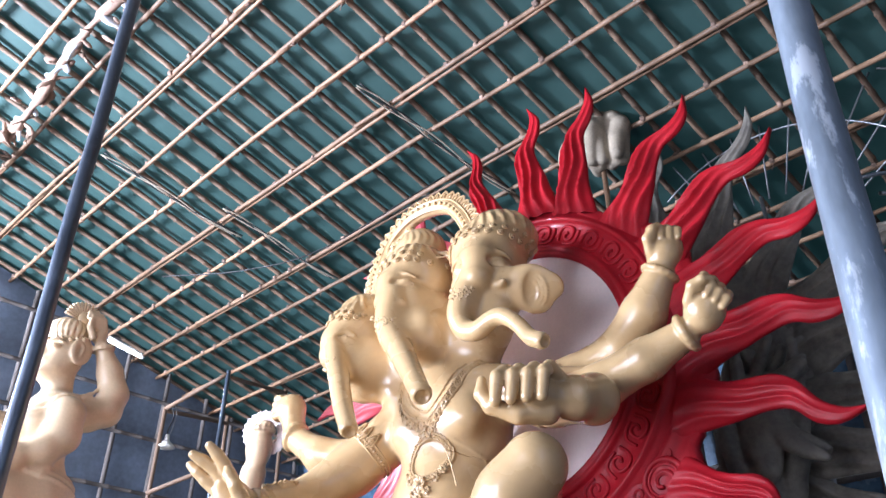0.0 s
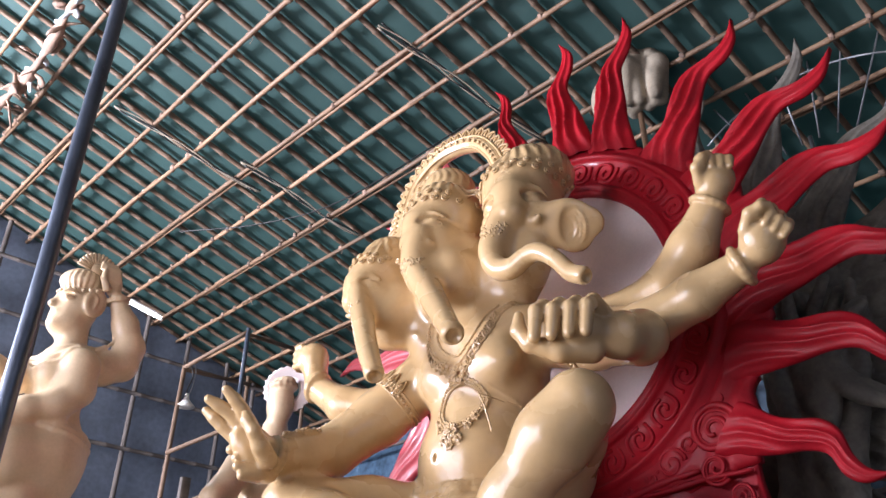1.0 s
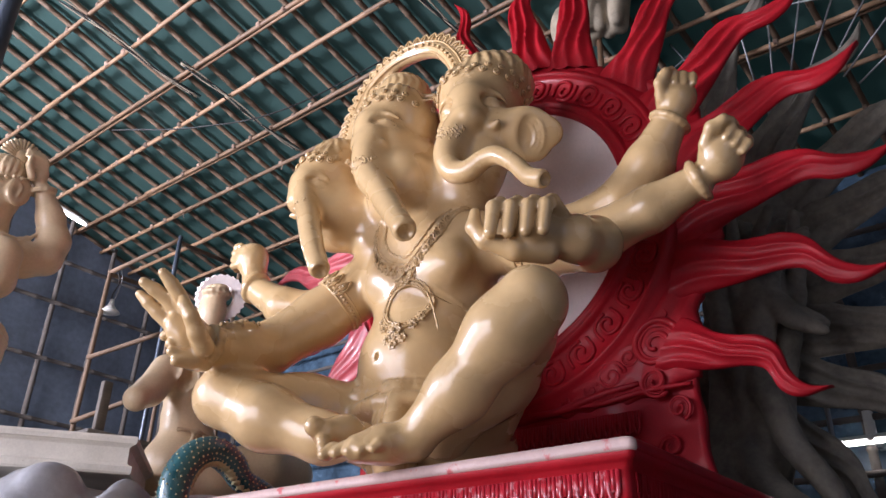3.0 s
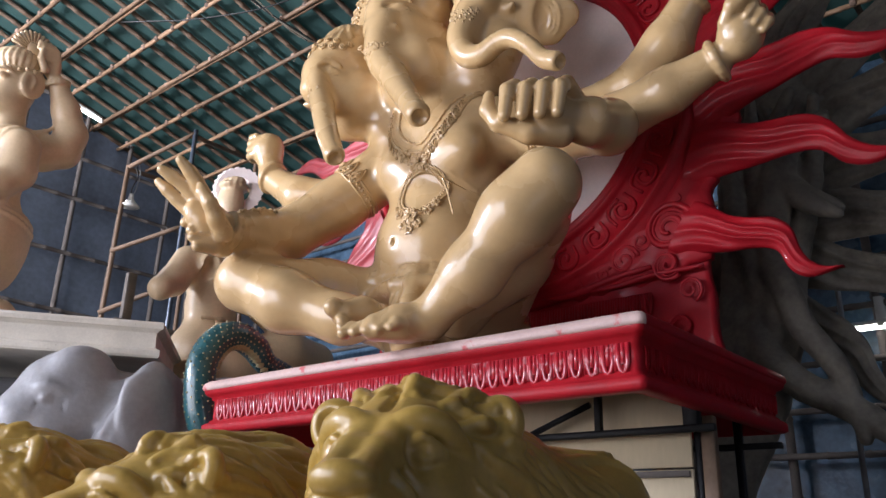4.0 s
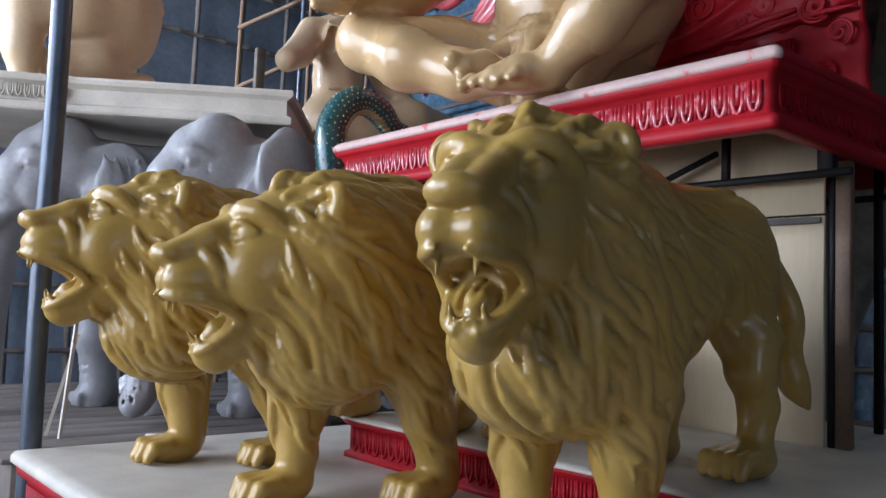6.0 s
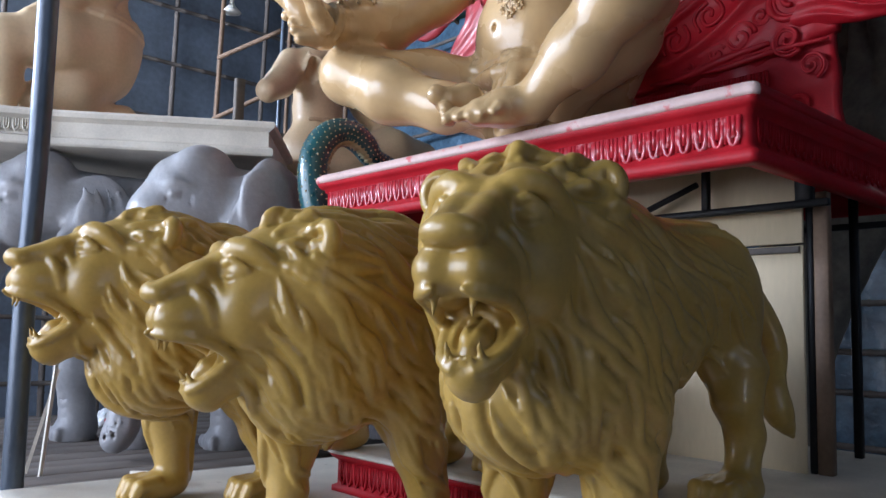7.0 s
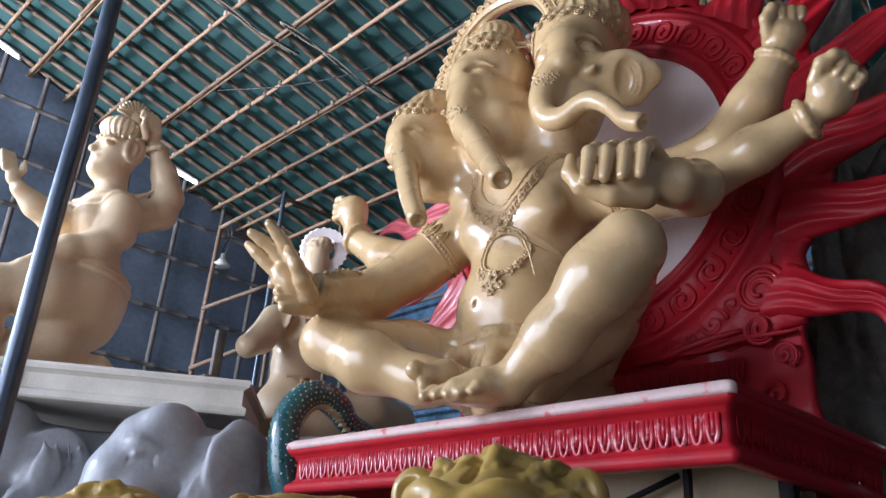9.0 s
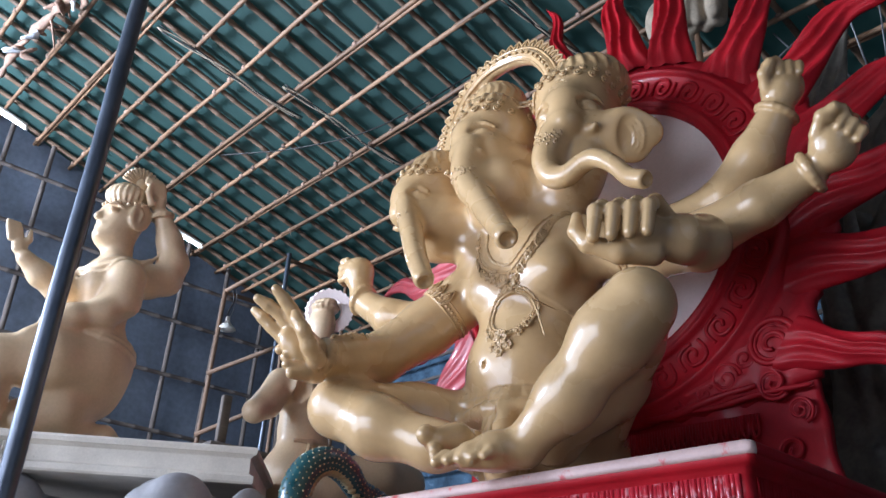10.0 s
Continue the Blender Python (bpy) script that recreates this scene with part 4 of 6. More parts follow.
    for q in ((3.50, 5.56, 3.10), (3.49, 5.47, 3.03), (3.48, 5.43, 2.975), (3.50, 5.405, 2.92)):
        c.line([(q[0] + 0.10, q[1] - 0.02, q[2] + 0.005), q], [0.03, 0.032], 0.010)
    c.egg((3.62, 5.42, 2.95), (0.12, 0.055, 0.05), 0.03)
    for dx in (-0.018, 0.018):
        c.line([(3.72 + dx + 0.012 * math.sin(a), 5.44 + 0.112 * math.cos(a), 3.08 + 0.112 * math.sin(a)) for a in np.linspace(0, 6.28, 18)], [0.017] * 18, 0.008)
    strip = c.cling(spline([(3.80, 5.47, 3.20), (3.88, 5.42, 3.27), (3.95, 5.41, 3.32), (4.03, 5.40, 3.36)], 14), 0.004)
    c.line(strip, [0.012, 0.024, 0.026, 0.026, 0.024, 0.02, 0.008], 0.01)
    for k, q in enumerate(strip[1:-1]):
        fine.append(curl(q + c.slope(q)[0] * 0.02, c.slope(q)[0], 0.016, 0.006))
    # rear raised fist on the same side
    c.line([(4.9, 5.15, 3.9), (4.68, 5.62, 3.64), (4.56, 5.85, 3.70)], [0.18, 0.15, 0.14], 0.06)
    c.line([(4.56, 5.85, 3.70), (4.50, 6.14, 3.90)], [0.135, 0.095], 0.05)
    c.limb((4.50, 6.14, 3.92), (4.48, 6.19, 4.14), 0.09, 0.10, 0.04)
    fist(c, (4.47, 6.22, 4.16), (-0.25, 0.95, 0.1), (0.0, -0.1, 1), 0.115)
    bangle(c, (4.50, 6.13, 3.90), (-0.06, 0.29, 0.20), 0.10, 0.026)
    # far side arms
    c.line([(4.88, 4.24, 3.84), (4.88, 3.85, 3.70), (4.76, 3.48, 3.575)], [0.19, 0.165, 0.15], 0.06)
    c.line([(4.76, 3.48, 3.575), (4.57, 3.49, 3.53), (4.45, 3.57, 3.52)], [0.15, 0.125, 0.105], 0.05)
    c.egg((4.36, 3.635, 3.525), (0.15, 0.14, 0.125), 0.05)
    for i in range(4):
        q = Vector((4.38 - 0.05 * i, 3.525 + 0.075 * i, 3.60 - 0.004 * i))
        c.line([q + Vector((0.07, -0.03, 0.02)), q + Vector((-0.03, -0.03, 0.06)), q + Vector((-0.10, -0.035, 0.01)), q + Vector((-0.11, -0.02, -0.135))], [0.045, 0.046, 0.042, 0.034], 0.010)
    c.line([(4.42, 3.58, 3.42), (4.27, 3.68, 3.40), (4.17, 3.80, 3.45), (4.14, 3.85, 3.53), (4.15, 3.85, 3.62)], [0.07, 0.06, 0.048, 0.042, 0.03], 0.02)
    c.line([(4.96, 4.25, 3.87), (5.00, 3.85, 3.80), (5.02, 3.56, 3.765)], [0.17, 0.145, 0.14], 0.06)
    c.line([(5.02, 3.56, 3.765), (5.07, 3.26, 3.865), (5.10, 2.985, 3.96)], [0.145, 0.135, 0.10], 0.05)
    fist(c, (5.08, 2.80, 4.10), (0.1, -0.6, 0.8), (-0.5, 0.4, 0.55), 0.135)
    bangle(c, (5.10, 2.97, 3.965), (0.03, -0.275, 0.095), 0.105, 0.026)
    c.line([(5.0, 4.28, 3.90), (5.12, 3.85, 3.95), (5.2, 3.52, 4.06)], [0.15, 0.125, 0.13], 0.06)
    c.line([(5.2, 3.52, 4.06), (5.23, 3.31, 4.27), (5.25, 3.16, 4.52)], [0.14, 0.15, 0.11], 0.05)
    fist(c, (5.24, 3.09, 4.72), (0, -0.1, 1), (-0.6, 0.7, 0), 0.13)
    bangle(c, (5.25, 3.155, 4.53), (0.02, -0.15, 0.25), 0.115, 0.022)
    # folded leg
    c.line([(4.92, 5.02, 2.76), (4.40, 5.34, 2.84), (3.93, 5.52, 2.84)], [0.27, 0.215, 0.165], 0.08)
    c.line([(3.93, 5.52, 2.83), (4.02, 5.22, 2.69), (4.16, 4.88, 2.56), (4.22, 4.68, 2.53)], [0.16, 0.175, 0.13, 0.10], 0.09)
    c.line([(4.22, 4.68, 2.53), (4.06, 4.62, 2.53), (3.95, 4.64, 2.51)], [0.095, 0.09, 0.075], 0.04)
    c.egg((3.88, 4.65, 2.53), (0.06, 0.05, 0.055), 0.015)
    for i in range(3):
        c.egg((3.90, 4.60 - 0.01 * i, 2.46 - 0.04 * i), (0.045, 0.035, 0.03), 0.012)
    # raised leg
    c.line([(4.94, 4.46, 2.70), (4.60, 4.0, 2.88), (4.28, 3.60, 3.06)], [0.23, 0.19, 0.155], 0.08)
    c.line([(4.24, 3.565, 3.085), (4.21, 3.72, 2.93), (4.18, 3.97, 2.67), (4.13, 4.20, 2.47)], [0.165, 0.178, 0.145, 0.10], 0.10)
    c.line([(4.14, 4.22, 2.45), (4.02, 4.30, 2.42), (3.92, 4.37, 2.39)], [0.10, 0.095, 0.075], 0.05)
    for i in range(5):
        a = Vector((3.93 + 0.012 * i, 4.46 - 0.058 * i, 2.40))
        d = Vector((-0.10, 0.035, -0.035)) * (1.15 - 0.09 * i)
        c.line([a, a + d * 0.6 + Vector((0, 0, 0.015)), a + d], [0.038 - 0.002 * i, 0.036 - 0.002 * i, 0.03 - 0.002 * i], 0.014)
    c.line([(4.44, 3.74, 2.98), (4.48, 4.04, 2.78), (4.46, 4.28, 2.57)], [0.13, 0.15, 0.15], 0.12)
    # loin cloth and belt
    c.line([(4.60, 4.70, 2.84), (4.50, 4.66, 2.66), (4.46, 4.62, 2.40)], [0.13, 0.13, 0.12], 0.04)
    front = (1, 0, 0)
    band = np.array([c.reach((4.30, y, z), front) for y, z in zip(np.linspace(5.02, 4.24, 22), 2.90 - 0.03 * np.sin(np.linspace(0, 3.14, 22)))])
    for dz, r in ((0.045, 0.016), (-0.045, 0.016), (0.0, 0.03)):
        c.line(band + np.array((0.0, 0, dz)), [r] * 22, 0.012)
    for q in band[8:21:2]:
        c.egg(q + np.array((-0.012, 0, 0)), (0.026, 0.022, 0.05), 0.008)
    c.line([(4.47, 4.62, 2.86), (4.40, 4.60, 2.64), (4.36, 4.58, 2.42)], [0.05, 0.075, 0.09], 0.03)
    c.line([(4.41, 4.635, 2.80), (4.32, 4.62, 2.60), (4.27, 4.60, 2.42)], [0.012, 0.016, 0.018], 0.02, cut=True)
    for y0 in (4.75, 4.62):
        fold = np.array([c.reach((4.2, y0, 2.84 - 0.16 * u), front) for u in np.linspace(0, 1, 6)])
        c.line(fold, [0.014] * 6, 0.010)
    # necklaces, pendants and thread, laid on the chest
    def lay(points, n, r, bead=0.0):
        pts = spline([(4.365, y, z) for y, z in points], n)
        got = np.array([c.reach(q, front) for q in pts])
        c.line(got, [r] * n, 0.010)
        dirs = np.gradient(got, axis=0)
        for k, q in enumerate(got[1:-1]):
            if bead:
                fine.append(ball(q + np.array((-r - bead * 0.3, 0, 0)), bead, 6))
        return got
    def rope(points, n, r, twist=0.9):
        pts = spline([(4.365, y, z) for y, z in points], n)
        got = np.array([c.reach(q, front) for q in pts]) + np.array((-0.004, 0, 0))
        d = np.gradient(got, axis=0)
        d /= np.linalg.norm(d, axis=1)[:, None]
        u = np.cross(d, (1, 0, 0))
        for ph in (0, math.pi):
            w = np.arange(n) * twist + ph
            fine.append(tube(got + u * (np.cos(w) * r * 0.7)[:, None] + np.array([[-r * 0.7 * math.sin(x), 0, 0] for x in w]), r, 5))
    def rosette(y, z, r, leaves=7):
        q = c.reach((4.365, y, z), front)
        c.egg(q, (r * 0.35, r * 0.9, r * 0.9), 0.012)
        q = q + np.array((-r * 0.3, 0, 0))
        n = c.slope(q)[0]
        u = np.cross(n, (0, 0, 1))
        v = np.cross(n, u)
        for k in range(leaves):
            w = 2 * math.pi * k / leaves
            e = u * math.cos(w) + v * math.sin(w)
            fine.append(leaf(q + e * r * 0.3, q + e * r * 1.15, n, r * 0.34, 0.006))
        fine.append(curl(q + n * r * 0.3, n, r * 0.34, 0.006))
        fine.append(ball(q + n * r * 0.3, r * 0.22, 8))
    V1 = [(4.96, 4.08), (4.93, 3.88), (4.82, 3.74), (4.66, 3.67), (4.54, 3.74), (4.44, 3.88), (4.35, 4.07)]
    V2 = [(4.90, 4.05), (4.86, 3.90), (4.78, 3.79), (4.66, 3.74), (4.57, 3.81), (4.49, 3.93), (4.42, 4.06)]
    V3 = [(y + (0.03 if y > 4.66 else -0.03 if y < 4.66 else 0), z - 0.035) for y, z in V1]
    lay(V1, 60, 0.020, 0.010)
    rope(V2, 70, 0.008)
    rope(V3, 90, 0.008)
    for t in np.linspace(0.06, 0.94, 19):
        y, z = spline(V1, 101)[int(t * 100)]
        if abs(y - 4.66) > 0.06:
            q = c.reach((4.365, y, z - 0.03), front)
            n = c.slope(q)[0]
            fine.append(leaf(q, q + np.array((-0.006, 0.0, -0.055)), n, 0.02, 0.006))
    rosette(4.66, 3.61, 0.062, 9)
    for dy, dz, r in ((-0.10, 0.055, 0.036), (0.11, 0.045, 0.036), (-0.17, 0.12, 0.028), (0.18, 0.10, 0.028), (0.0, -0.075, 0.026), (-0.055, -0.04, 0.026), (0.055, -0.045, 0.026)):
        rosette(4.66 + dy, 3.63 + dz, r, 6)
    OV = [(4.60, 3.57), (4.74, 3.55), (4.82, 3.44), (4.79, 3.32), (4.67, 3.24), (4.55, 3.30), (4.49, 3.42), (4.53, 3.53), (4.60, 3.57)]
    IN = [(4.66 + (y - 4.66) * 0.78, 3.41 + (z - 3.41) * 0.80) for y, z in OV]
    MID = [(4.66 + (y - 4.66) * 0.89, 3.41 + (z - 3.41) * 0.90) for y, z in OV]
    lay(MID, 60, 0.016, 0.009)
    rope(OV, 80, 0.007)
    rope(IN, 64, 0.006)
    rosette(4.67, 3.23, 0.046, 8)
    for dy, dz in ((-0.09, 0.045), (0.09, 0.04), (-0.05, -0.04), (0.045, -0.045), (0.0, -0.08), (-0.13, 0.10), (0.125, 0.09)):
        rosette(4.67 + dy, 3.22 + dz, 0.026, 6)
    lay([(4.50, 3.54), (4.40, 3.44), (4.32, 3.30), (4.26, 3.12)], 24, 0.006)
    q = c.reach((4.3, 4.79, 3.09), front)
    c.egg(q, (0.030, 0.013, 0.022), 0.012, cut=True)
    # armlets: a ridged band with a pointed crest
    for p, d, crest in (((4.60, 5.33, 3.62), (-0.55, 0.6, -0.7), (-0.5, -0.1, 0.5)), ((4.93, 3.95, 3.76), (0.0, -1, -0.3), (-0.9, 0, 0.3))):
        d = Vector(d).normalized()
        u = d.cross(Vector((0, 0, 1))).normalized()
        v = d.cross(u)
        for off, r, bead in ((-0.03, 0.008, 0), (0.03, 0.008, 0), (0.0, 0.0, 0.012)):
            ringpts = np.array([c.cling(np.array(Vector(p) + d * off + (u * math.cos(w) + v * math.sin(w)) * 0.20), 0.003)[0] for w in np.linspace(0, 6.283, 44)])
            if bead:
                for q in ringpts[:-1]:
                    fine.append(ball(q, bead, 6))
            else:
                fine.append(tube(ringpts, r, 6))
        for w in np.linspace(0, 6.283, 15)[:-1]:
            q = c.cling(np.array(Vector(p) + d * 0.035 + (u * math.cos(w) + v * math.sin(w)) * 0.2), 0.004)[0]
            q2 = c.cling(np.array(Vector(q) - d * 0.14), 0.004)[0]
            n = c.slope(q)[0]
            if Vector(n).dot(Vector(crest)) > 0.25:
                fine.append(leaf(q, q2, n, 0.034, 0.007))
                fine.append(curl((q + q2) / 2 + n * 0.01, n, 0.02, 0.006))
    # bead clusters on trunks and brows
    rng = random.Random(5)
    for centre_pt, spread, n, fdir in (((4.38, 4.93, 4.41), (0.11, 0.055), 70, (-0.98, 0.1, 0)), ((4.53, 4.34, 4.50), (0.11, 0.07), 75, (-0.95, -0.3, 0)), ((4.30, 5.39, 4.24), (0.07, 0.04), 30, (-0.9, 0.3, 0))):
        fd = Vector(fdir).normalized()
        sd = Vector((-fd.y, fd.x, 0))
        for k in range(n):
            uu, vv = rng.uniform(-1, 1), rng.uniform(-1, 1)
            vv = vv * (1 - 0.55 * abs(uu)) + 0.35 * abs(uu)
            q = c.reach(np.array(Vector(centre_pt) + fd * 0.25 + sd * uu * spread[0] + Vector((0, 0, vv * spread[1]))), tuple(-fd), 0.0, 0.6)
            fine.append(ball(q, 0.0085 + 0.003 * rng.random(), 6))
    fd = Vector((-0.95, -0.32, 0)).normalized()
    sd = Vector((-fd.y, fd.x, 0))
    for a in (40, 90, 140, 220, 320):
        d = sd * math.cos(radians(a)) + Vector((0, 0, math.sin(radians(a))))
        pts = [Vector((4.86, 4.35, 5.0)) + fd * 0.5 + d * r + sd.lerp(Vector((0, 0, 1)), 0.5) * w for r, w in ((0, 0), (0.03, 0.010), (0.06, 0.006), (0.065, -0.006), (0.03, -0.010), (0, 0))]
        fine.append(tube(np.array([c.reach(np.array(q), tuple(-fd), 0.0, 0.8) for q in spline(pts, 12)]), 0.006, 5))
    c.flatten(2.327)
    ob = mesh_object("statue", *join(c.skin(), *fine), M_CREAM)
    return tagged(ob, "glossy cream seated elephant-headed statue with three heads on plinth", "statue")


seated_statue()

# ---- the lions ----


def lion_statue(x, y, z, yaw, nod, seed, stride, drop=0.0, rear=0.15, size=1.0, gape=12):
    """A standing lion that looks along -x; yaw turns its head, nod lifts it."""
    rng = random.Random(seed)
    c = Clay((x - 0.85, y - 0.56, z - 0.01), (x + 1.60, y + 0.56, z + 1.50), 0.0088)
    body = Matrix.Translation((x, y, z))
    c.m = body
    # trunk of the body
    c.line([(0.12, 0, 0.80), (0.38, 0, 0.86), (0.66, 0, 0.96), (0.88, 0, 0.99)], [0.30, 0.27, 0.215, 0.22], 0.12)
    c.egg((0.92, 0, 0.98), (0.23, 0.225, 0.24), 0.1)
    c.egg((0.18, 0, 0.98), (0.26, 0.25, 0.22), 0.1)
    # legs
    for e, dx in ((-1, stride[0]), (1, stride[1])):
        c.egg((0.12 + dx * 0.45, e * 0.16, 0.64), (0.15, 0.12, 0.25), 0.08)
        c.line([(0.08 + dx * 0.6, e * 0.155, 0.58), (0.04 + dx * 0.8, e * 0.15, 0.34), (0.04 + dx, e * 0.15, 0.10)], [0.125, 0.088, 0.074], 0.06)
        c.egg((-0.03 + dx, e * 0.15, 0.058), (0.13, 0.098, 0.068), 0.04)
        for i in range(4):
            t = -0.069 + 0.046 * i
            c.line([(-0.07 + dx, e * 0.15 + t, 0.082), (-0.14 + dx - 0.02 * (i in (1, 2)), e * 0.15 + t * 1.1, 0.076), (-0.168 + dx - 0.02 * (i in (1, 2)), e * 0.15 + t * 1.1, 0.03)], [0.034, 0.032, 0.024], 0.006)
            c.limb((-0.165 + dx - 0.02 * (i in (1, 2)), e * 0.15 + t * 1.1, 0.035), (-0.195 + dx - 0.02 * (i in (1, 2)), e * 0.15 + t * 1.1, 0.012), 0.010, 0.003, 0.006)
        h = rear if e == -1 else -0.10
        zt = TIER - z
        c.egg((0.93, e * 0.13, 0.82), (0.165, 0.105, 0.22), 0.08)
        c.line([(0.92, e * 0.17, 0.68), (0.93 + h * 0.6, e * 0.18, 0.58), (1.01 + h, e * 0.18, 0.45), (0.98 + h, e * 0.18, zt + 0.09)], [0.115, 0.085, 0.066, 0.064], 0.04)
        c.egg((0.91 + h, e * 0.18, zt + 0.055), (0.14, 0.10, 0.065), 0.04)
        for i in range(4):
            t = -0.06 + 0.04 * i
            c.line([(0.86 + h, e * 0.18 + t, zt + 0.08), (0.79 + h, e * 0.18 + t * 1.15, zt + 0.07), (0.765 + h, e * 0.18 + t * 1.15, zt + 0.028)], [0.031, 0.030, 0.022], 0.008)
    # tail
    c.line(spline([(1.06, -0.03, 1.10), (1.18, -0.06, 1.02), (1.29, -0.10, 0.88), (1.31, -0.13, 0.76), (1.24, -0.15, 0.65), (1.20, -0.17, 0.58)], 18), [0.05, 0.045, 0.042, 0.04, 0.042, 0.048], 0.03)
    c.line(spline([(1.20, -0.17, 0.60), (1.21, -0.19, 0.52), (1.28, -0.21, 0.43)], 6), [0.05, 0.056, 0.012], 0.02)
    # mane mass
    c.egg((0.06, 0, 0.86), (0.31, 0.29, 0.36), 0.12)
    c.egg((-0.02, 0, 0.62), (0.24, 0.24, 0.22), 0.12)
    c.line([(0.02, 0, 0.98 - drop * 0.6), (0.30, 0, 1.06), (0.62, 0, 1.05)], [0.24, 0.17, 0.10], 0.1)
    head = body @ pose(-0.10, 0, 1.0 - drop, 0, 0, yaw) @ pose(0, 0, 0, 0, nod, 0) @ Matrix.Scale(size, 4)
    c.m = head
    c.egg((0.06, 0, 0.02), (0.29, 0.29, 0.31), 0.08)
    c.egg((-0.10, 0, 0.04), (0.22, 0.19, 0.21), 0.06)
    # broad flat bridge, whisker pads, nose pad
    for e in (-1, 1):
        c.line([(-0.13, e * 0.040, 0.185), (-0.25, e * 0.040, 0.125), (-0.36, e * 0.038, 0.062), (-0.470, e * 0.036, 0.008)], [0.07, 0.058, 0.050, 0.040], 0.03)
        c.egg((-0.425, e * 0.050, -0.088), (0.085, 0.066, 0.064), 0.05)
        c.egg((-0.31, e * 0.070, -0.080), (0.13, 0.062, 0.085), 0.05)
        c.egg((-0.18, e * 0.125, -0.05), (0.13, 0.085, 0.14), 0.05)
        # heavy brow over a deep-set eye with lids and a pouch
        c.line(spline([(-0.275, e * 0.040, 0.155), (-0.258, e * 0.090, 0.168), (-0.215, e * 0.145, 0.158), (-0.15, e * 0.19, 0.11)], 9), [0.024, 0.040, 0.038, 0.022], 0.016)
        c.egg((-0.300, e * 0.128, 0.092), (0.040, 0.050, 0.026), 0.024, (0, 0, -e * 30), cut=True)
        c.egg((-0.258, e * 0.118, 0.092), (0.030, 0.038, 0.026), 0.012, (0, 0, -e * 30))
        c.line(spline([(-0.292, e * 0.078, 0.090), (-0.288, e * 0.115, 0.122), (-0.238, e * 0.160, 0.098)], 7), [0.009, 0.012, 0.009], 0.010)
        c.line(spline([(-0.292, e * 0.078, 0.082), (-0.284, e * 0.122, 0.066), (-0.238, e * 0.162, 0.088)], 7), [0.009, 0.012, 0.009], 0.010)
        c.egg((-0.488, e * 0.052, -0.006), (0.036, 0.030, 0.030), 0.012)
        c.egg((-0.540, e * 0.036, -0.018), (0.026, 0.018, 0.012), 0.010, cut=True)
        # snarl folds beside the nose
        for q in range(2):
            c.line(spline([(-0.40 + 0.07 * q, e * (0.066 + 0.016 * q), 0.030 + 0.02 * q), (-0.36 + 0.07 * q, e * (0.108 + 0.016 * q), -0.02), (-0.33 + 0.07 * q, e * (0.132 + 0.012 * q), -0.10)], 8), [0.008, 0.015, 0.008], 0.020)
        # ear
        c.egg((0.01, e * 0.235, 0.205), (0.05, 0.080, 0.092), 0.03, (e * -25, 0, 0))
        c.egg((-0.040, e * 0.240, 0.205), (0.035, 0.048, 0.058), 0.015, (e * -25, 0, 0), cut=True)
    c.egg((-0.506, 0, -0.002), (0.042, 0.066, 0.040), 0.014)
    c.limb((-0.235, 0, 0.200), (-0.14, 0, 0.255), 0.012, 0.012, 0.02, cut=True)
    # jaw, roaring mouth, tongue and teeth
    jaw = head @ pose(-0.15, 0, -0.10) @ pose(0, 0, 0, 0, -gape, 0) @ pose(0.15, 0, 0.10)
    c.m = jaw
    c.line([(-0.05, 0, -0.15), (-0.20, 0, -0.195), (-0.32, 0, -0.222), (-0.385, 0, -0.230)], [0.15, 0.115, 0.082, 0.060], 0.04)
    c.egg((-0.395, 0, -0.252), (0.055, 0.060, 0.046), 0.03)
    c.egg((-0.375, 0, -0.275), (0.050, 0.055, 0.050), 0.03)
    c.m = head @ pose(-0.15, 0, -0.10) @ pose(0, 0, 0, 0, -gape * 0.5, 0) @ pose(0.15, 0, 0.10)
    c.egg((-0.42, 0, -0.190), (0.165, 0.074, 0.058), 0.014, cut=True)
    c.m = jaw
    c.line([(-0.20, 0, -0.175), (-0.28, 0, -0.178), (-0.345, 0, -0.180), (-0.385, 0, -0.192)], [0.045, 0.046, 0.042, 0.026], 0.008)
    c.limb((-0.22, 0, -0.128), (-0.385, 0, -0.150), 0.006, 0.006, 0.012, cut=True)
    for e in (-1, 1):
        c.limb((-0.418, e * 0.044, -0.215), (-0.430, e * 0.042, -0.150), 0.016, 0.004, 0.005)
        c.line(spline([(-0.28, e * 0.096, -0.165), (-0.335, e * 0.088, -0.192), (-0.40, e * 0.066, -0.212), (-0.440, e * 0.03, -0.222)], 9), [0.016, 0.018, 0.018, 0.016], 0.010)
    for i in range(6):
        c.limb((-0.437, -0.028 + 0.0112 * i, -0.214), (-0.442, -0.028 + 0.0112 * i, -0.190), 0.0075, 0.006, 0.003)
    c.m = head
    for e in (-1, 1):
        c.limb((-0.455, e * 0.050, -0.135), (-0.462, e * 0.047, -0.200), 0.015, 0.004, 0.008)
        c.line(spline([(-0.505, e * 0.040, -0.140), (-0.455, e * 0.086, -0.146), (-0.38, e * 0.108, -0.150), (-0.30, e * 0.112, -0.175), (-0.235, e * 0.108, -0.215)], 11), [0.010, 0.014, 0.015, 0.014, 0.010], 0.020)
    # mane locks flow from the face back over neck, shoulders and chest
    c.m = Matrix.Identity(4)
    seeds = []
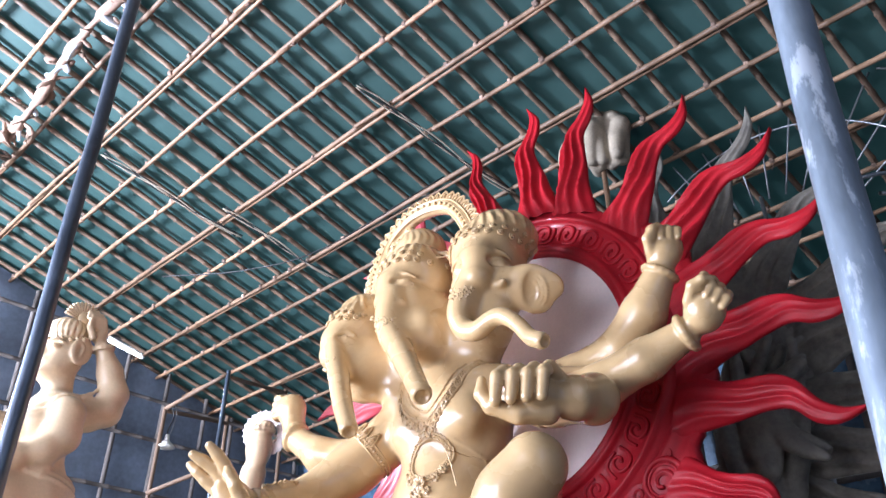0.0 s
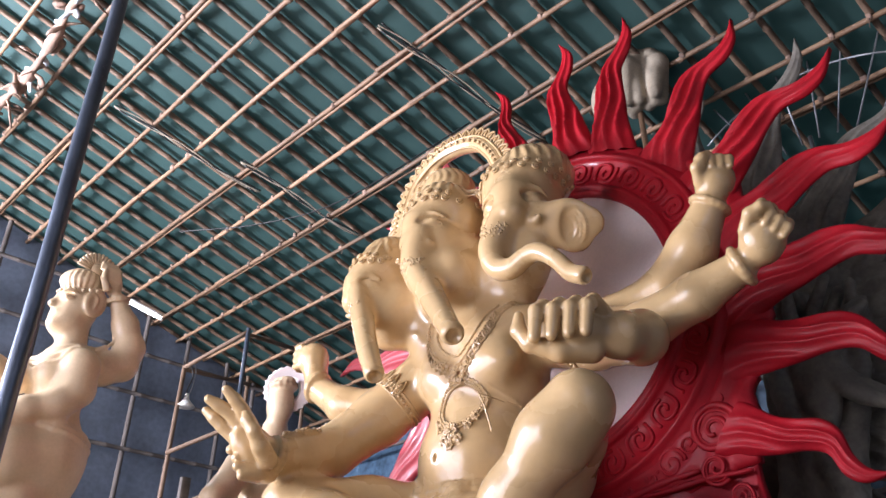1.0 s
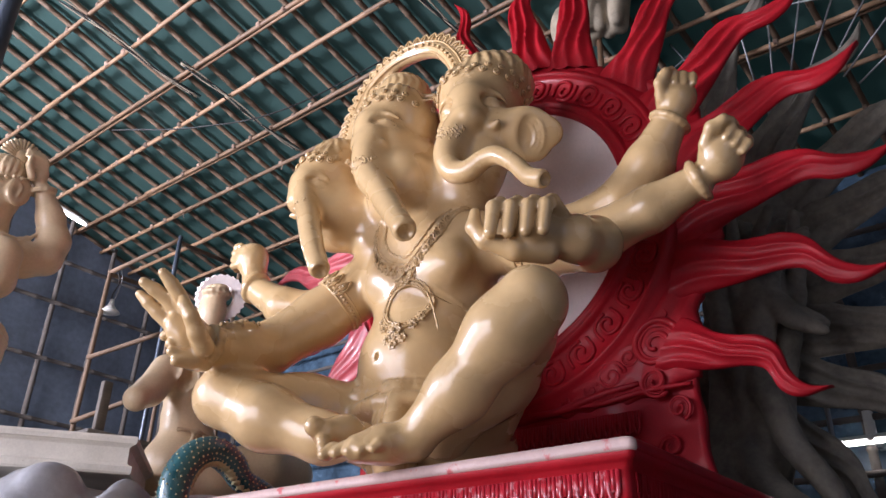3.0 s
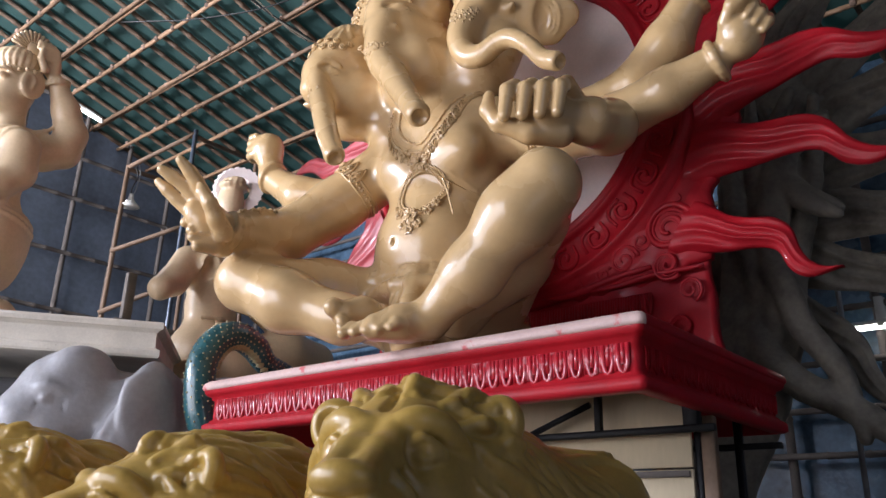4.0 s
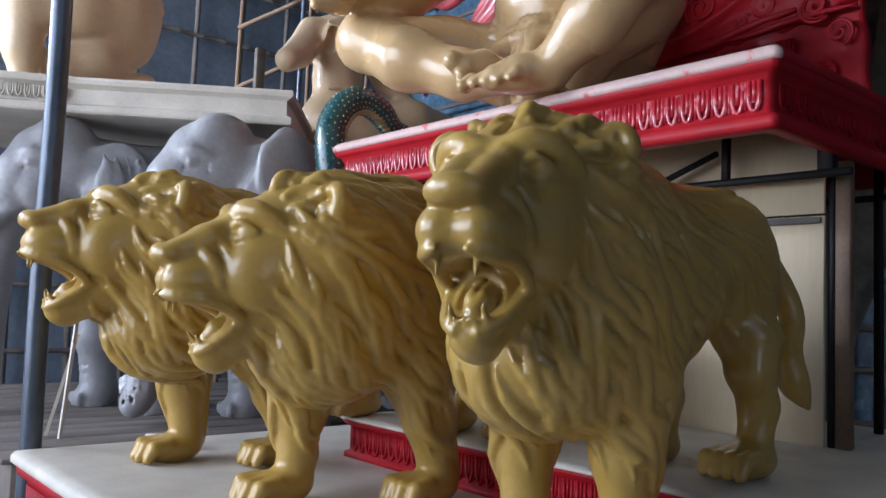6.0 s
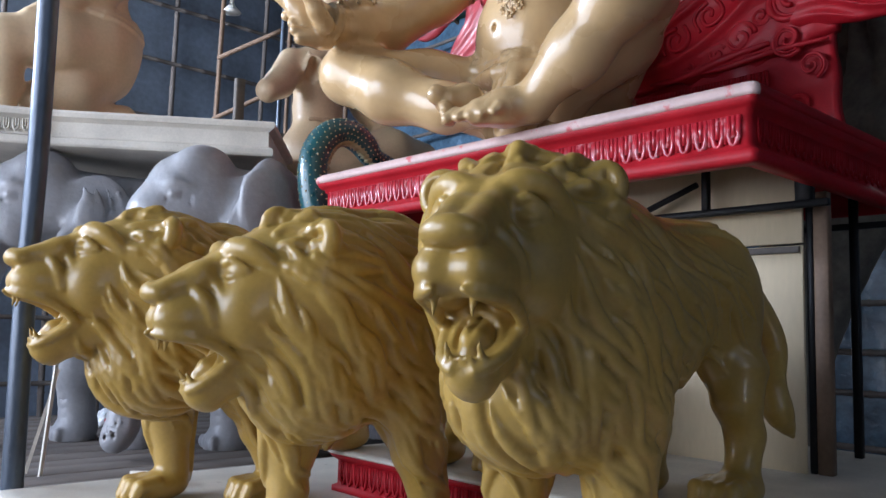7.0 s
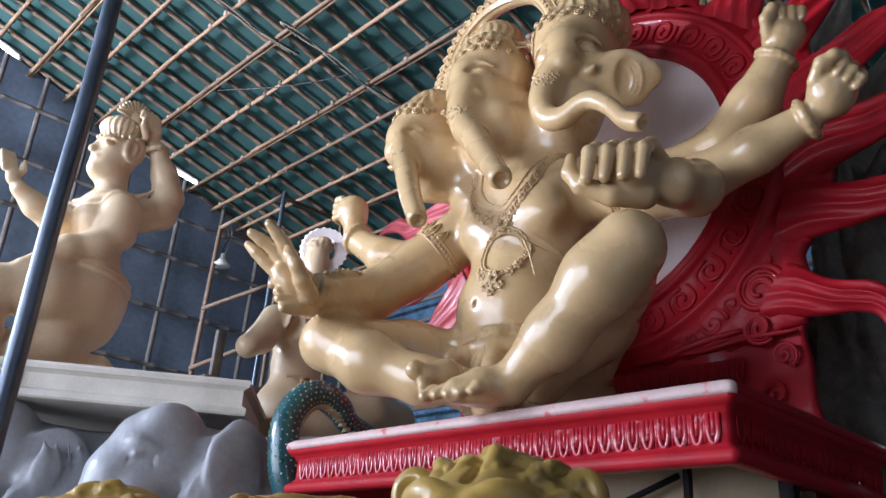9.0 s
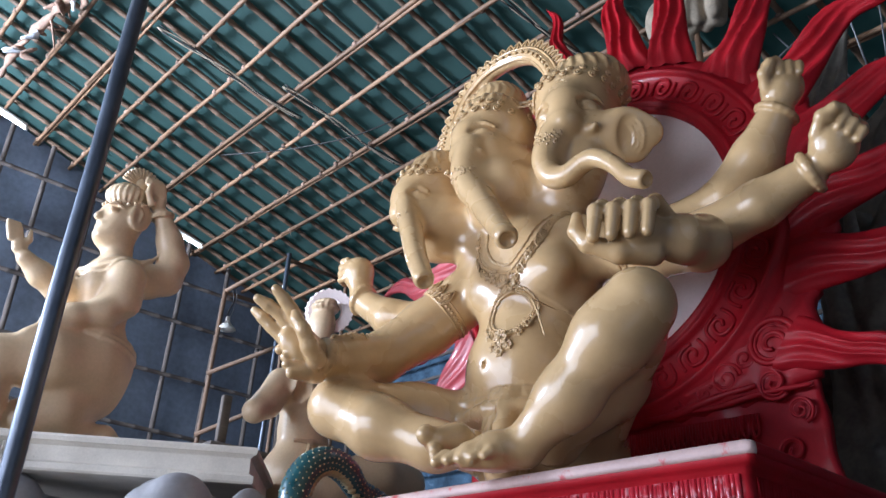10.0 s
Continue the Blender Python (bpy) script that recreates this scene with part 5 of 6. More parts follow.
    for row in range(8):
        n = 20 + 2 * row
        for i in range(n):
            a = 2 * math.pi * (i + 0.5 * (row % 2)) / n + rng.uniform(-0.1, 0.1)
            f = row / 7
            ring = head @ Vector((-0.175 + 0.09 * math.cos(a) + 0.05 * max(0, -math.cos(a)), math.sin(a) * 0.22, -0.02 + math.cos(a) * 0.25))
            far_ = body @ Vector((0.42 - 0.30 * max(0.0, -math.cos(a)), math.sin(a) * 0.30, 0.80 + math.cos(a) * 0.36))
            seeds.append((np.array(ring.lerp(far_, f * 0.95)), a, f))
    frozen = c.f.copy()
    live = c.f
    c.f = frozen
    p = c.cling(np.array([q[0] for q in seeds]))
    keep = p[:, 2] > z + 0.50 + 0.06 * np.sin(40 * p[:, 1])
    p = p[keep]
    seeds = [q for q, ok in zip(seeds, keep) if ok]
    ang, fs = np.array([q[1] for q in seeds]), np.array([q[2] for q in seeds])
    way = np.stack([0.75 + 0.3 * fs, 0.15 * np.sin(ang), -0.35 - 0.55 * np.abs(np.sin(ang)) - 0.5 * np.maximum(0, -np.cos(ang))], 1)
    phase = np.array([rng.uniform(0, 6.28) for _ in seeds])
    swing = np.array([rng.uniform(0.5, 1.1) for _ in seeds])
    walks = [p]
    for k in range(11):
        g = c.slope(p)
        d = way - g * np.sum(way * g, 1)[:, None]
        d /= np.linalg.norm(d, axis=1)[:, None] + 1e-6
        p = p + (d + np.cross(g, d) * (0.5 * swing * np.sin(phase + k * 0.62))[:, None]) * (0.042 * (1.0 + 0.35 * fs))[:, None]
        p = c.cling(p, 0.002, 3)
        walks.append(p)
    walks = np.stack(walks, 1)
    c.f = live
    for w in walks:
        c.line(w, [0.004, 0.013, 0.022, 0.026, 0.027, 0.026, 0.024, 0.021, 0.018, 0.013, 0.008, 0.003], 0.003)
    # curls swept back from the brow
    c.m = Matrix.Identity(4)
    for row in range(3):
        for i in range(9 + row):
            a = radians(-98 + (196 / (8 + row)) * i + rng.uniform(-5, 5))
            bend = rng.uniform(-0.05, 0.05)
            r0 = Vector((-0.155 + 0.085 * row + 0.05 * abs(math.sin(a)), math.sin(a) * (0.17 + 0.02 * row), 0.14 + 0.10 * math.cos(a)))
            w = [head @ (r0 + Vector((dx, math.sin(a) * dy + bend * db, dz * math.cos(a)))) for dx, dy, dz, db in ((0, 0, 0, 0), (-0.015, 0.01, 0.05, 0.5), (0.03, 0.03, 0.08, 1.0), (0.09, 0.045, 0.07, 0.6), (0.15, 0.05, 0.03, -0.4), (0.21, 0.05, 0.0, -0.8))]
            w = c.cling(spline([np.array(q) for q in w], 14), -0.006, 5)
            c.line(w, [0.006, 0.018, 0.026, 0.028, 0.025, 0.018, 0.005], 0.005)
    c.m = Matrix.Identity(4)
    ob = mesh_object("lion_statue", *c.skin(), M_GOLD)
    return ob


GROUP = "three lions on the base"
tagged(lion_statue(3.05, 3.22, 0.4995, 25, 4, 1, (0.20, 0.06), -0.01, -0.05, 1.06, 21), "ochre-gold enamelled lion statue with head raised and turned", "statue", GROUP)
tagged(lion_statue(2.86, 4.16, 0.4995, -10, 2, 2, (0.44, -0.04), 0.11, 0.0, 1.0, 24), "ochre-gold enamelled lion statue snarling in profile", "statue", GROUP)
tagged(lion_statue(2.66, 5.12, 0.4995, -6, 10, 3, (0.52, 0.14), 0.03, 0.0, 1.0, 26), "ochre-gold enamelled lion statue at the end of row", "statue", GROUP)

# ---- the red sun halo behind the statue ----
HX, HY, HZ = 5.64, 4.69, 4.355


def lathe(profile, n, y=HY, z=HZ, a0=0.0, a1=360.0):
    """A ring round the halo's axis from rows of (radius, x)."""
    verts, faces = [], []
    closed = a1 - a0 >= 359.9
    m = n if closed else n + 1
    for k in range(m):
        a = radians(a0 + (a1 - a0) * k / n)
        for r, x in profile:
            verts.append((x, y - r * math.sin(a), z + r * math.cos(a)))
    w = len(profile)
    for k in range(n):
        k2 = (k + 1) % m
        for i in range(w - 1):
            faces.append((k * w + i, k * w + i + 1, k2 * w + i + 1, k2 * w + i))
    return verts, faces


def polar(a, r, x):
    a = radians(a)
    return (x, HY - r * math.sin(a), HZ + r * math.cos(a))


FLAME_LINE = ((0.0, 0.16), (0.16, 0.12), (0.31, 0.08), (0.45, 0.025), (0.58, -0.03), (0.74, 0.07), (0.86, 0.09), (1.0, 0.01))
FLAME_HALF = ((0.0, 0.26), (0.12, 0.215), (0.28, 0.16), (0.47, 0.142), (0.59, 0.108), (0.74, 0.083), (0.86, 0.058), (1.0, 0.004))


def flame_blade(angle, r0, length, width, bend, x, depth=0.075, seed=0, cut=1.0):
    """A wavy tongue of flame with carved ridges, growing outward from the ring."""
    rng = random.Random(seed)
    nu, nv = 40, 25
    a = radians(angle)
    out, side = Vector((0, -math.sin(a), math.cos(a))), Vector((0, -math.cos(a), -math.sin(a)))
    ph = rng.uniform(-0.5, 0.5)
    lean = rng.uniform(-0.03, 0.03)
    us = np.linspace(0, 1, 9)
    line = spline([(q, np.interp(q, [k for k, _ in FLAME_LINE], [v for _, v in FLAME_LINE]), np.interp(q, [k for k, _ in FLAME_HALF], [v for _, v in FLAME_HALF])) for q in us], nu + 1)
    verts, faces = [], []
    for s in (0, 1):
        for i in range(nu + 1):
            u, sway, w = line[i]
            w = max(0.004, w * width)
            sway = bend * (sway + lean * (1 - u)) + 0.008 * math.sin(11 * u + 5 * ph)
            carve = min(1.0, max(0.0, (0.95 - u) / 0.45)) * min(1.0, 0.35 + u * 5)
            for j in range(nv):
                v = -1 + 2 * j / (nv - 1)
                q = Vector((x, HY, HZ)) + out * (r0 + length * u) + side * (sway + v * w)
                crown = math.sqrt(max(0, 1 - v * v * 0.98))
                wave = v * (5.6 - 1.2 * u) * bend + 1.1 * math.sin(10.0 * u + ph) + 5 * ph
                ridge = 1 - abs(math.sin(wave)) ** 0.7
                t = depth * (1 - 0.62 * u) * crown * (0.55 + 0.75 * ridge * carve * cut) if s == 0 else -0.5 * depth * (1 - 0.6 * u) * crown
                verts.append((q.x - t, q.y, q.z))
    k = (nu + 1) * nv
    for i in range(nu):
        for j in range(nv - 1):
            b = i * nv + j
            faces.append((b, b + 1, b + nv + 1, b + nv))
            faces.append((k + b, k + b + nv, k + b + nv + 1, k + b + 1))
        for j in (0, nv - 1):
            b = i * nv + j
            q = (b, b + nv, k + b + nv, k + b)
            faces.append(q if j == 0 else q[::-1])
    b = nu * nv
    faces.append(tuple(b + j for j in range(nv)) + tuple(k + b + j for j in range(nv - 1, -1, -1)))
    return verts, faces


halo = thing("sun_halo", "red enamelled sun halo with carved flames behind the statue", "halo")
part("disc", join(lathe([(0.0, HX - 0.05), (0.4, HX - 0.047), (0.8, HX - 0.038), (1.07, HX - 0.02)], 72), lathe([(1.07, HX + 0.05), (0.0, HX + 0.05)], 72)), M_WHITE, halo, "pinkish white disc within the ring")
part("ring", lathe([(1.025, HX + 0.03), (1.025, HX - 0.06), (1.04, HX - 0.085), (1.062, HX - 0.085), (1.075, HX - 0.065), (1.09, HX - 0.085), (1.112, HX - 0.09), (1.125, HX - 0.06), (1.14, HX - 0.04), (1.325, HX - 0.04), (1.34, HX - 0.06), (1.352, HX - 0.085), (1.375, HX - 0.085), (1.388, HX - 0.06), (1.41, HX - 0.045), (1.445, HX - 0.032), (1.465, HX - 0.012), (1.465, HX + 0.06), (1.025, HX + 0.06)], 120), M_RED, halo, "moulded red ring")
for i in range(30):
    a0 = i * 12 + 1.0
    # a rounded hook that winds into itself, and the stroke that leads to the next one
    hook = spline([polar(a0 + 9.0 * p, 1.155 + 0.15 * q, HX - 0.046) for p, q in ((0.02, 0.10), (0.02, 0.62), (0.16, 0.92), (0.48, 0.98), (0.72, 0.80), (0.74, 0.42), (0.60, 0.20), (0.40, 0.24), (0.34, 0.46), (0.46, 0.62))], 34)
    stroke = spline([polar(a0 + 9.0 * p, 1.155 + 0.15 * q, HX - 0.044) for p, q in ((0.30, 0.0), (0.70, -0.02), (0.96, 0.16), (1.02, 0.50), (1.0, 0.86))], 16)
    arcs = [tube(line, 0.0135, 6, flat=1.0, up=(1, 0, 0)) for line in (hook, stroke)]
    part("key_ornament", join(*arcs), M_RED, halo)

ANGLES = (-11.5, 5.3, 19.8, 43.5, 63, 78.5, 94.5, 110, 126)
for i, a in enumerate(ANGLES + tuple(-16 - 17 * k for k in range(1, 7))):
    part("flame", flame_blade(a, (1.40, 1.40, 1.40, 1.40, 1.40, 1.40, 1.40, 1.46, 1.64)[i] if i < 9 else 1.40, (1.26, 1.30, 1.30, 1.21, 1.27, 1.26, 1.28, 1.22, 0.95)[i] if i < 9 else 1.26, (0.72, 0.95, 0.95, 1.0, 1.0, 1.0, 1.0, 0.9, 0.74)[i] if i < 9 else 1.0, 1.0, HX - 0.005, 0.12, i, 1.0 if i < 5 else 0.45), M_RED if i < 9 else M_PINK, halo, "" if i < 9 else "paler washed red flame")

# carved field that joins the ring and the roots of the flames
for e in (1, -1):
    verts, faces = [], []
    NA, NR = 90, 12
    for side in (0, 1):
        for i in range(NA + 1):
            a = 30 + 140 * i / NA
            rim = float(np.interp(a, [30, 45, 62, 80, 95, 112, 122, 128, 134, 140, 146, 152, 170], [1.45, 1.52, 1.62, 1.68, 1.70, 1.66, 1.66, 1.80, 1.90, 1.82, 1.72, 1.62, 1.44])) + 0.02 * math.sin(a * 0.9)
            for j in range(NR + 1):
                u = j / NR
                r = 1.40 + (rim - 1.40) * u
                wave = 0.010 * math.sin(r * 46 + 2.2 * math.sin(a * 0.16)) + 0.010 * noise.noise(Vector((a * 0.12, r * 9, 4)))
                lift = 0.034 + wave - 0.035 * u ** 6
                verts.append(polar(e * a, r, HX - lift if side == 0 else HX + 0.05))
    k = (NA + 1) * (NR + 1)
    for i in range(NA):
        for j in range(NR):
            b = i * (NR + 1) + j
            q = (b, b + 1, b + NR + 2, b + NR + 1)
            faces += [q[::-1], tuple(k + v for v in q)]
        b = i * (NR + 1) + NR
        faces.append((b, b + NR + 1, k + b + NR + 1, k + b))
    part("flame_field", (verts, faces), M_RED if e == 1 else M_PINK, halo)

# carved board under the ring


def board_edge(z):
    return float(np.interp(z, [2.33, 2.60, 2.90, 3.05, 3.40, 4.2], [1.40, 1.375, 1.345, 1.36, 1.30, 1.20])) + 0.012 * math.sin(z * 14)


verts, faces = [], []
NZ, NY = 60, 90
for s in (0, 1):
    for i in range(NZ + 1):
        z = 2.33 + 1.85 * i / NZ
        e = board_edge(z)
        for j in range(NY + 1):
            y = HY - e + 2 * e * j / NY
            verts.append((HX + s * 0.07 - (0 if s else 0.02 * noise.noise(Vector((y * 4, z * 4, 2))) + 0.010 * math.sin(9 * (z + 0.35 * math.sin(4 * y)))), y, z))
k = (NZ + 1) * (NY + 1)
for i in range(NZ):
    for j in range(NY):
        b = i * (NY + 1) + j
        faces.append((b, b + NY + 1, b + NY + 2, b + 1))
        faces.append((k + b, k + b + 1, k + b + NY + 2, k + b + NY + 1))
    for j in (0, NY):
        b = i * (NY + 1) + j
        q = (b, k + b, k + b + NY + 1, b + NY + 1)
        faces.append(q if j == 0 else q[::-1])
part("back_board", (verts, faces), M_RED, halo, "red carved back board")
for g in dart_row((HX - 0.034, HY - 1.0, 0), (HX - 0.034, HY + 1.0, 0), 2.72, 2.86, (-1, 0, 0), 0.066, 0.0105):
    part("tongue_ornament", g, M_RED, halo)
SCROLLS = ((1.137, 3.250, 0.185, 1.9, -1), (0.82, 3.10, 0.105, 1.6, -1), (0.95, 3.205, 0.065, 1.4, 1), (1.11, 3.02, 0.105, 1.5, 1), (0.67, 3.035, 0.065, 1.4, -1), (0.47, 2.975, 0.05, 1.3, 1), (1.24, 2.84, 0.085, 1.5, -1), (1.20, 3.43, 0.06, 1.3, 1), (1.17, 2.62, 0.10, 1.5, 1))
for e in (-1, 1):
    for cy, cz, size, turns, way in SCROLLS:
        # a wound stem with a thinner one beside it
        for inner, fat in ((1.0, 0.13), (0.78, 0.07)):
            pts = []
            for q in np.linspace(0, 1, 40):
                w = way * q * turns * 2 * math.pi + 0.6 + cy * 3
                rr = inner * size * (1 - 0.86 * q)
                pts.append((HX - 0.036, HY + e * (-cy + rr * math.cos(w)), cz + rr * math.sin(w)))
            part("scroll", tube(pts, [size * fat * (1 - 0.4 * q) for q in np.linspace(0, 1, 40)], 8), M_RED, halo)
    # stems that leave the ring's edge and sweep out towards the lowest flame
    for r0, r1, a0, a1, fat in ((1.42, 1.66, 172, 143, 0.030), (1.50, 1.92, 160, 136, 0.022)):
        pts = [polar(-e * (a0 + (a1 - a0) * u), r0 + (r1 - r0) * u ** 1.5 + 0.02 * math.sin(u * 6.3), HX - 0.026) for u in np.linspace(0, 1, 28)]
        part("band", tube(pts, [fat * (0.35 + 0.65 * math.sin(0.25 + 2.6 * u)) for u in np.linspace(0, 1, 28)], 8), M_RED, halo)

# unpainted clay halo of another statue further back
clay = thing("clay_halo", "unpainted grey clay halo with flames further back", "halo")
SX, SY, SZ = 6.95, 4.35, 4.35


def shift(geo, d):
    return [(v[0] + d[0], v[1] + d[1], v[2] + d[2]) for v in geo[0]], geo[1]


off = (SX - HX, SY - HY, SZ - HZ)
part("ring", shift(lathe([(0.9, HX + 0.05), (0.9, HX - 0.05), (1.2, HX - 0.08), (1.5, HX - 0.04), (1.5, HX + 0.05), (0.9, HX + 0.05)], 60), off), M_CLAY, clay)
for i, a in enumerate((52, 70, 84, 98, 112, 126, 140, 30, 10)):
    part("flame", shift(flame_blade(a, 1.4, 1.35 + 0.25 * (i % 3 == 1), 1.0, 1.0, HX, 0.09, 40 + i), off), M_CLAY, clay)
part("back_post", shift(tube([(HX, HY, 0.0), (HX, HY, 2.0), (HX, HY, 3.2)], 0.12, 10, up=(1, 0, 0)), (off[0] + 0.1, off[1], 0)), M_CLAY, clay)

# ---- elephants and the statue that they carry ----


def elephant_statue(x, y, z, top, yaw, seed):
    """A standing elephant that looks along -x before it is turned."""
    rng = random.Random(seed)
    h = top - z
    c = Clay((-1.15, -0.8, -0.02), (2.2, 0.8, h + 0.08), 0.018)
    c.line([(0.35, 0, h * 0.66), (0.9, 0, h * 0.71), (1.5, 0, h * 0.66)], [0.50, 0.56, 0.50], 0.2)
    c.egg((1.65, 0, h * 0.58), (0.42, 0.44, 0.5), 0.2)
    c.line([(-0.2, 0, h * 0.80), (0.4, 0, h * 0.76)], [0.34, 0.42], 0.15)
    for e in (-1, 1):
        for lx, dx in ((0.30 - 0.12 * e, 0), (1.55 + 0.1 * e, 0.05)):
            c.line([(lx, e * 0.30, h * 0.5), (lx + dx - 0.04, e * 0.32, h * 0.25), (lx, e * 0.32, 0.08)], [0.25, 0.15, 0.135], 0.08)
            c.limb((lx, e * 0.32, 0.10), (lx - 0.03, e * 0.32, 0.03), 0.15, 0.17, 0.05)
            for k in range(4):
                c.egg((lx - 0.165, e * 0.32 - 0.105 + 0.07 * k, 0.05), (0.04, 0.038, 0.055), 0.008)
            for k in range(9):
                zz = 0.16 + 0.075 * k
                c.line([(lx - 0.12, e * 0.32 - 0.10, zz + 0.02), (lx - 0.155, e * 0.32, zz), (lx - 0.12, e * 0.32 + 0.10, zz + 0.02)], [0.005, 0.007, 0.005], 0.012, cut=True)
    hz = h - 0.40
    c.egg((-0.30, 0, hz), (0.33, 0.29, 0.36), 0.1)
    c.line([(-0.42, 0, hz + 0.10), (-0.56, 0, hz - 0.12), (-0.62, 0, hz - 0.35)], [0.22, 0.20, 0.17], 0.08)
    for e in (-1, 1):
        # twin domes, brow, eye, cheek, fan ear, tusk
        c.egg((-0.30, e * 0.135, hz + 0.235), (0.22, 0.15, 0.17), 0.05)
        c.egg((-0.50, e * 0.13, hz + 0.06), (0.10, 0.10, 0.10), 0.05)
        c.line(spline([(-0.60, e * 0.10, hz + 0.06), (-0.54, e * 0.20, hz + 0.10), (-0.42, e * 0.27, hz + 0.06)], 8), [0.02, 0.032, 0.02], 0.025)
        c.egg((-0.52, e * 0.225, hz + 0.015), (0.05, 0.035, 0.028), 0.012)
        for q in range(3):
            c.line(spline([(-0.60, e * 0.19, hz - 0.02 - 0.03 * q), (-0.52, e * 0.245, hz - 0.04 - 0.035 * q), (-0.42, e * 0.28, hz - 0.01 - 0.03 * q)], 7), [0.005, 0.008, 0.005], 0.012, cut=True)
        c.egg((-0.42, e * 0.19, hz - 0.20), (0.17, 0.10, 0.17), 0.06)
        c.egg((0.03, e * 0.37, hz - 0.06), (0.25, 0.045, 0.30), 0.04, (e * 10, 0, e * 14))
        c.egg((0.02, e * 0.43, hz - 0.06), (0.17, 0.03, 0.21), 0.03, (e * 10, 0, e * 14), cut=True)
        for q in range(4):
            c.line(spline([(-0.10 + 0.08 * q, e * 0.41, hz + 0.16), (-0.04 + 0.08 * q, e * 0.43, hz - 0.04), (-0.06 + 0.07 * q, e * 0.42, hz - 0.26)], 7), [0.007, 0.010, 0.006], 0.012)
        c.line(spline([(-0.56, e * 0.15, hz - 0.30), (-0.76, e * 0.19, hz - 0.45), (-0.93, e * 0.19, hz - 0.46), (-1.05, e * 0.17, hz - 0.38)], 12), [0.06, 0.048, 0.036, 0.014], 0.02)
    trunk = spline([(-0.60, 0, hz - 0.25), (-0.68, 0, hz - 0.62), (-0.70, 0, hz - 1.0), (-0.70, 0, 0.30), (-0.76, 0, 0.14)], 30)
    c.line(trunk, [0.18, 0.14, 0.115, 0.095, 0.075], 0.05)
    for k, q in enumerate(trunk[4:-1]):
        r = 0.165 - 0.0033 * k
        c.line([(q[0] - r * math.cos(w), q[1] + r * math.sin(w), q[2] + 0.015 * abs(math.sin(w))) for w in np.linspace(-1.4, 1.4, 7)], [0.006] * 7, 0.012, cut=True)
    for _ in range(60):
        # uneven hide
        w = Vector((rng.uniform(-0.2, 1.9), rng.choice((-1, 1)) * 0.6, h * rng.uniform(0.4, 0.95)))
        q = c.cling(np.array(w), -0.01, 10)[0]
        c.egg(q, (rng.uniform(0.08, 0.2), 0.03, rng.uniform(0.08, 0.2)), 0.08)
    verts, faces = c.skin()
    ob = mesh_object("elephant_statue", *moved((verts, faces), pose(x, y, z, 0, 0, yaw)), M_GREY)
    return tagged(ob, "grey primed elephant statue carrying a white slab", "statue", "elephants under the slab")


ELEPHANT_BASE = 0.37
eb = thing("elephant_stage", "dusty timber stage under the elephants", "stage")
part("stage", box(2.35, 6.35, 0.0, 6.6, 10.2, ELEPHANT_BASE - 0.032), M_FLOOR, eb)
for i in range(14):
    part("plank", box(2.3, 6.34 + 0.275 * i, ELEPHANT_BASE - 0.03, 6.6, 6.60 + 0.275 * i, ELEPHANT_BASE + 0.003 * (i % 3)), M_PLANK, eb)
elephant_statue(4.02, 7.05, ELEPHANT_BASE + 0.004, 2.58, -6, 1)
elephant_statue(3.25, 8.1, ELEPHANT_BASE + 0.004, 2.58, -4, 2)

slab = thing("statue_slab", "off-white moulded slab carried by elephants", "slab")
ring = [(2.95, 7.80), (4.22, 6.90), (5.0, 7.9), (4.6, 9.6), (2.9, 9.9), (1.9, 9.3), (1.85, 8.4)]


def prism(points, profile):
    cx, cy = sum(p[0] for p in points) / len(points), sum(p[1] for p in points) / len(points)
    verts, faces = [], []
    for o, z in profile:
        for px, py in points:
            d = Vector((px - cx, py - cy)).normalized()
            verts.append((px + d.x * o, py + d.y * o, z))
    n = len(points)
    for i in range(len(profile) - 1):
        for k in range(n):
            faces.append((i * n + k, i * n + (k + 1) % n, (i + 1) * n + (k + 1) % n, (i + 1) * n + k))
    faces += [tuple(range(n))[::-1], tuple((len(profile) - 1) * n + k for k in range(n))]
    return verts, faces


part("body", prism(ring, [(-0.05, 2.58), (0.0, 2.585), (0.01, 2.60), (0.01, 2.64), (-0.03, 2.66), (-0.035, 2.77), (-0.015, 2.785), (0.012, 2.80), (0.018, 2.83), (0.01, 2.85)]), M_BASE, slab, smooth=False)
for g in dart_row((2.90, 7.84, 0), (1.90, 8.38, 0), 2.68, 2.77, (-0.47, -0.88, 0), 0.06, 0.008):
    part("tongue_ornament", g, M_BASE, slab)


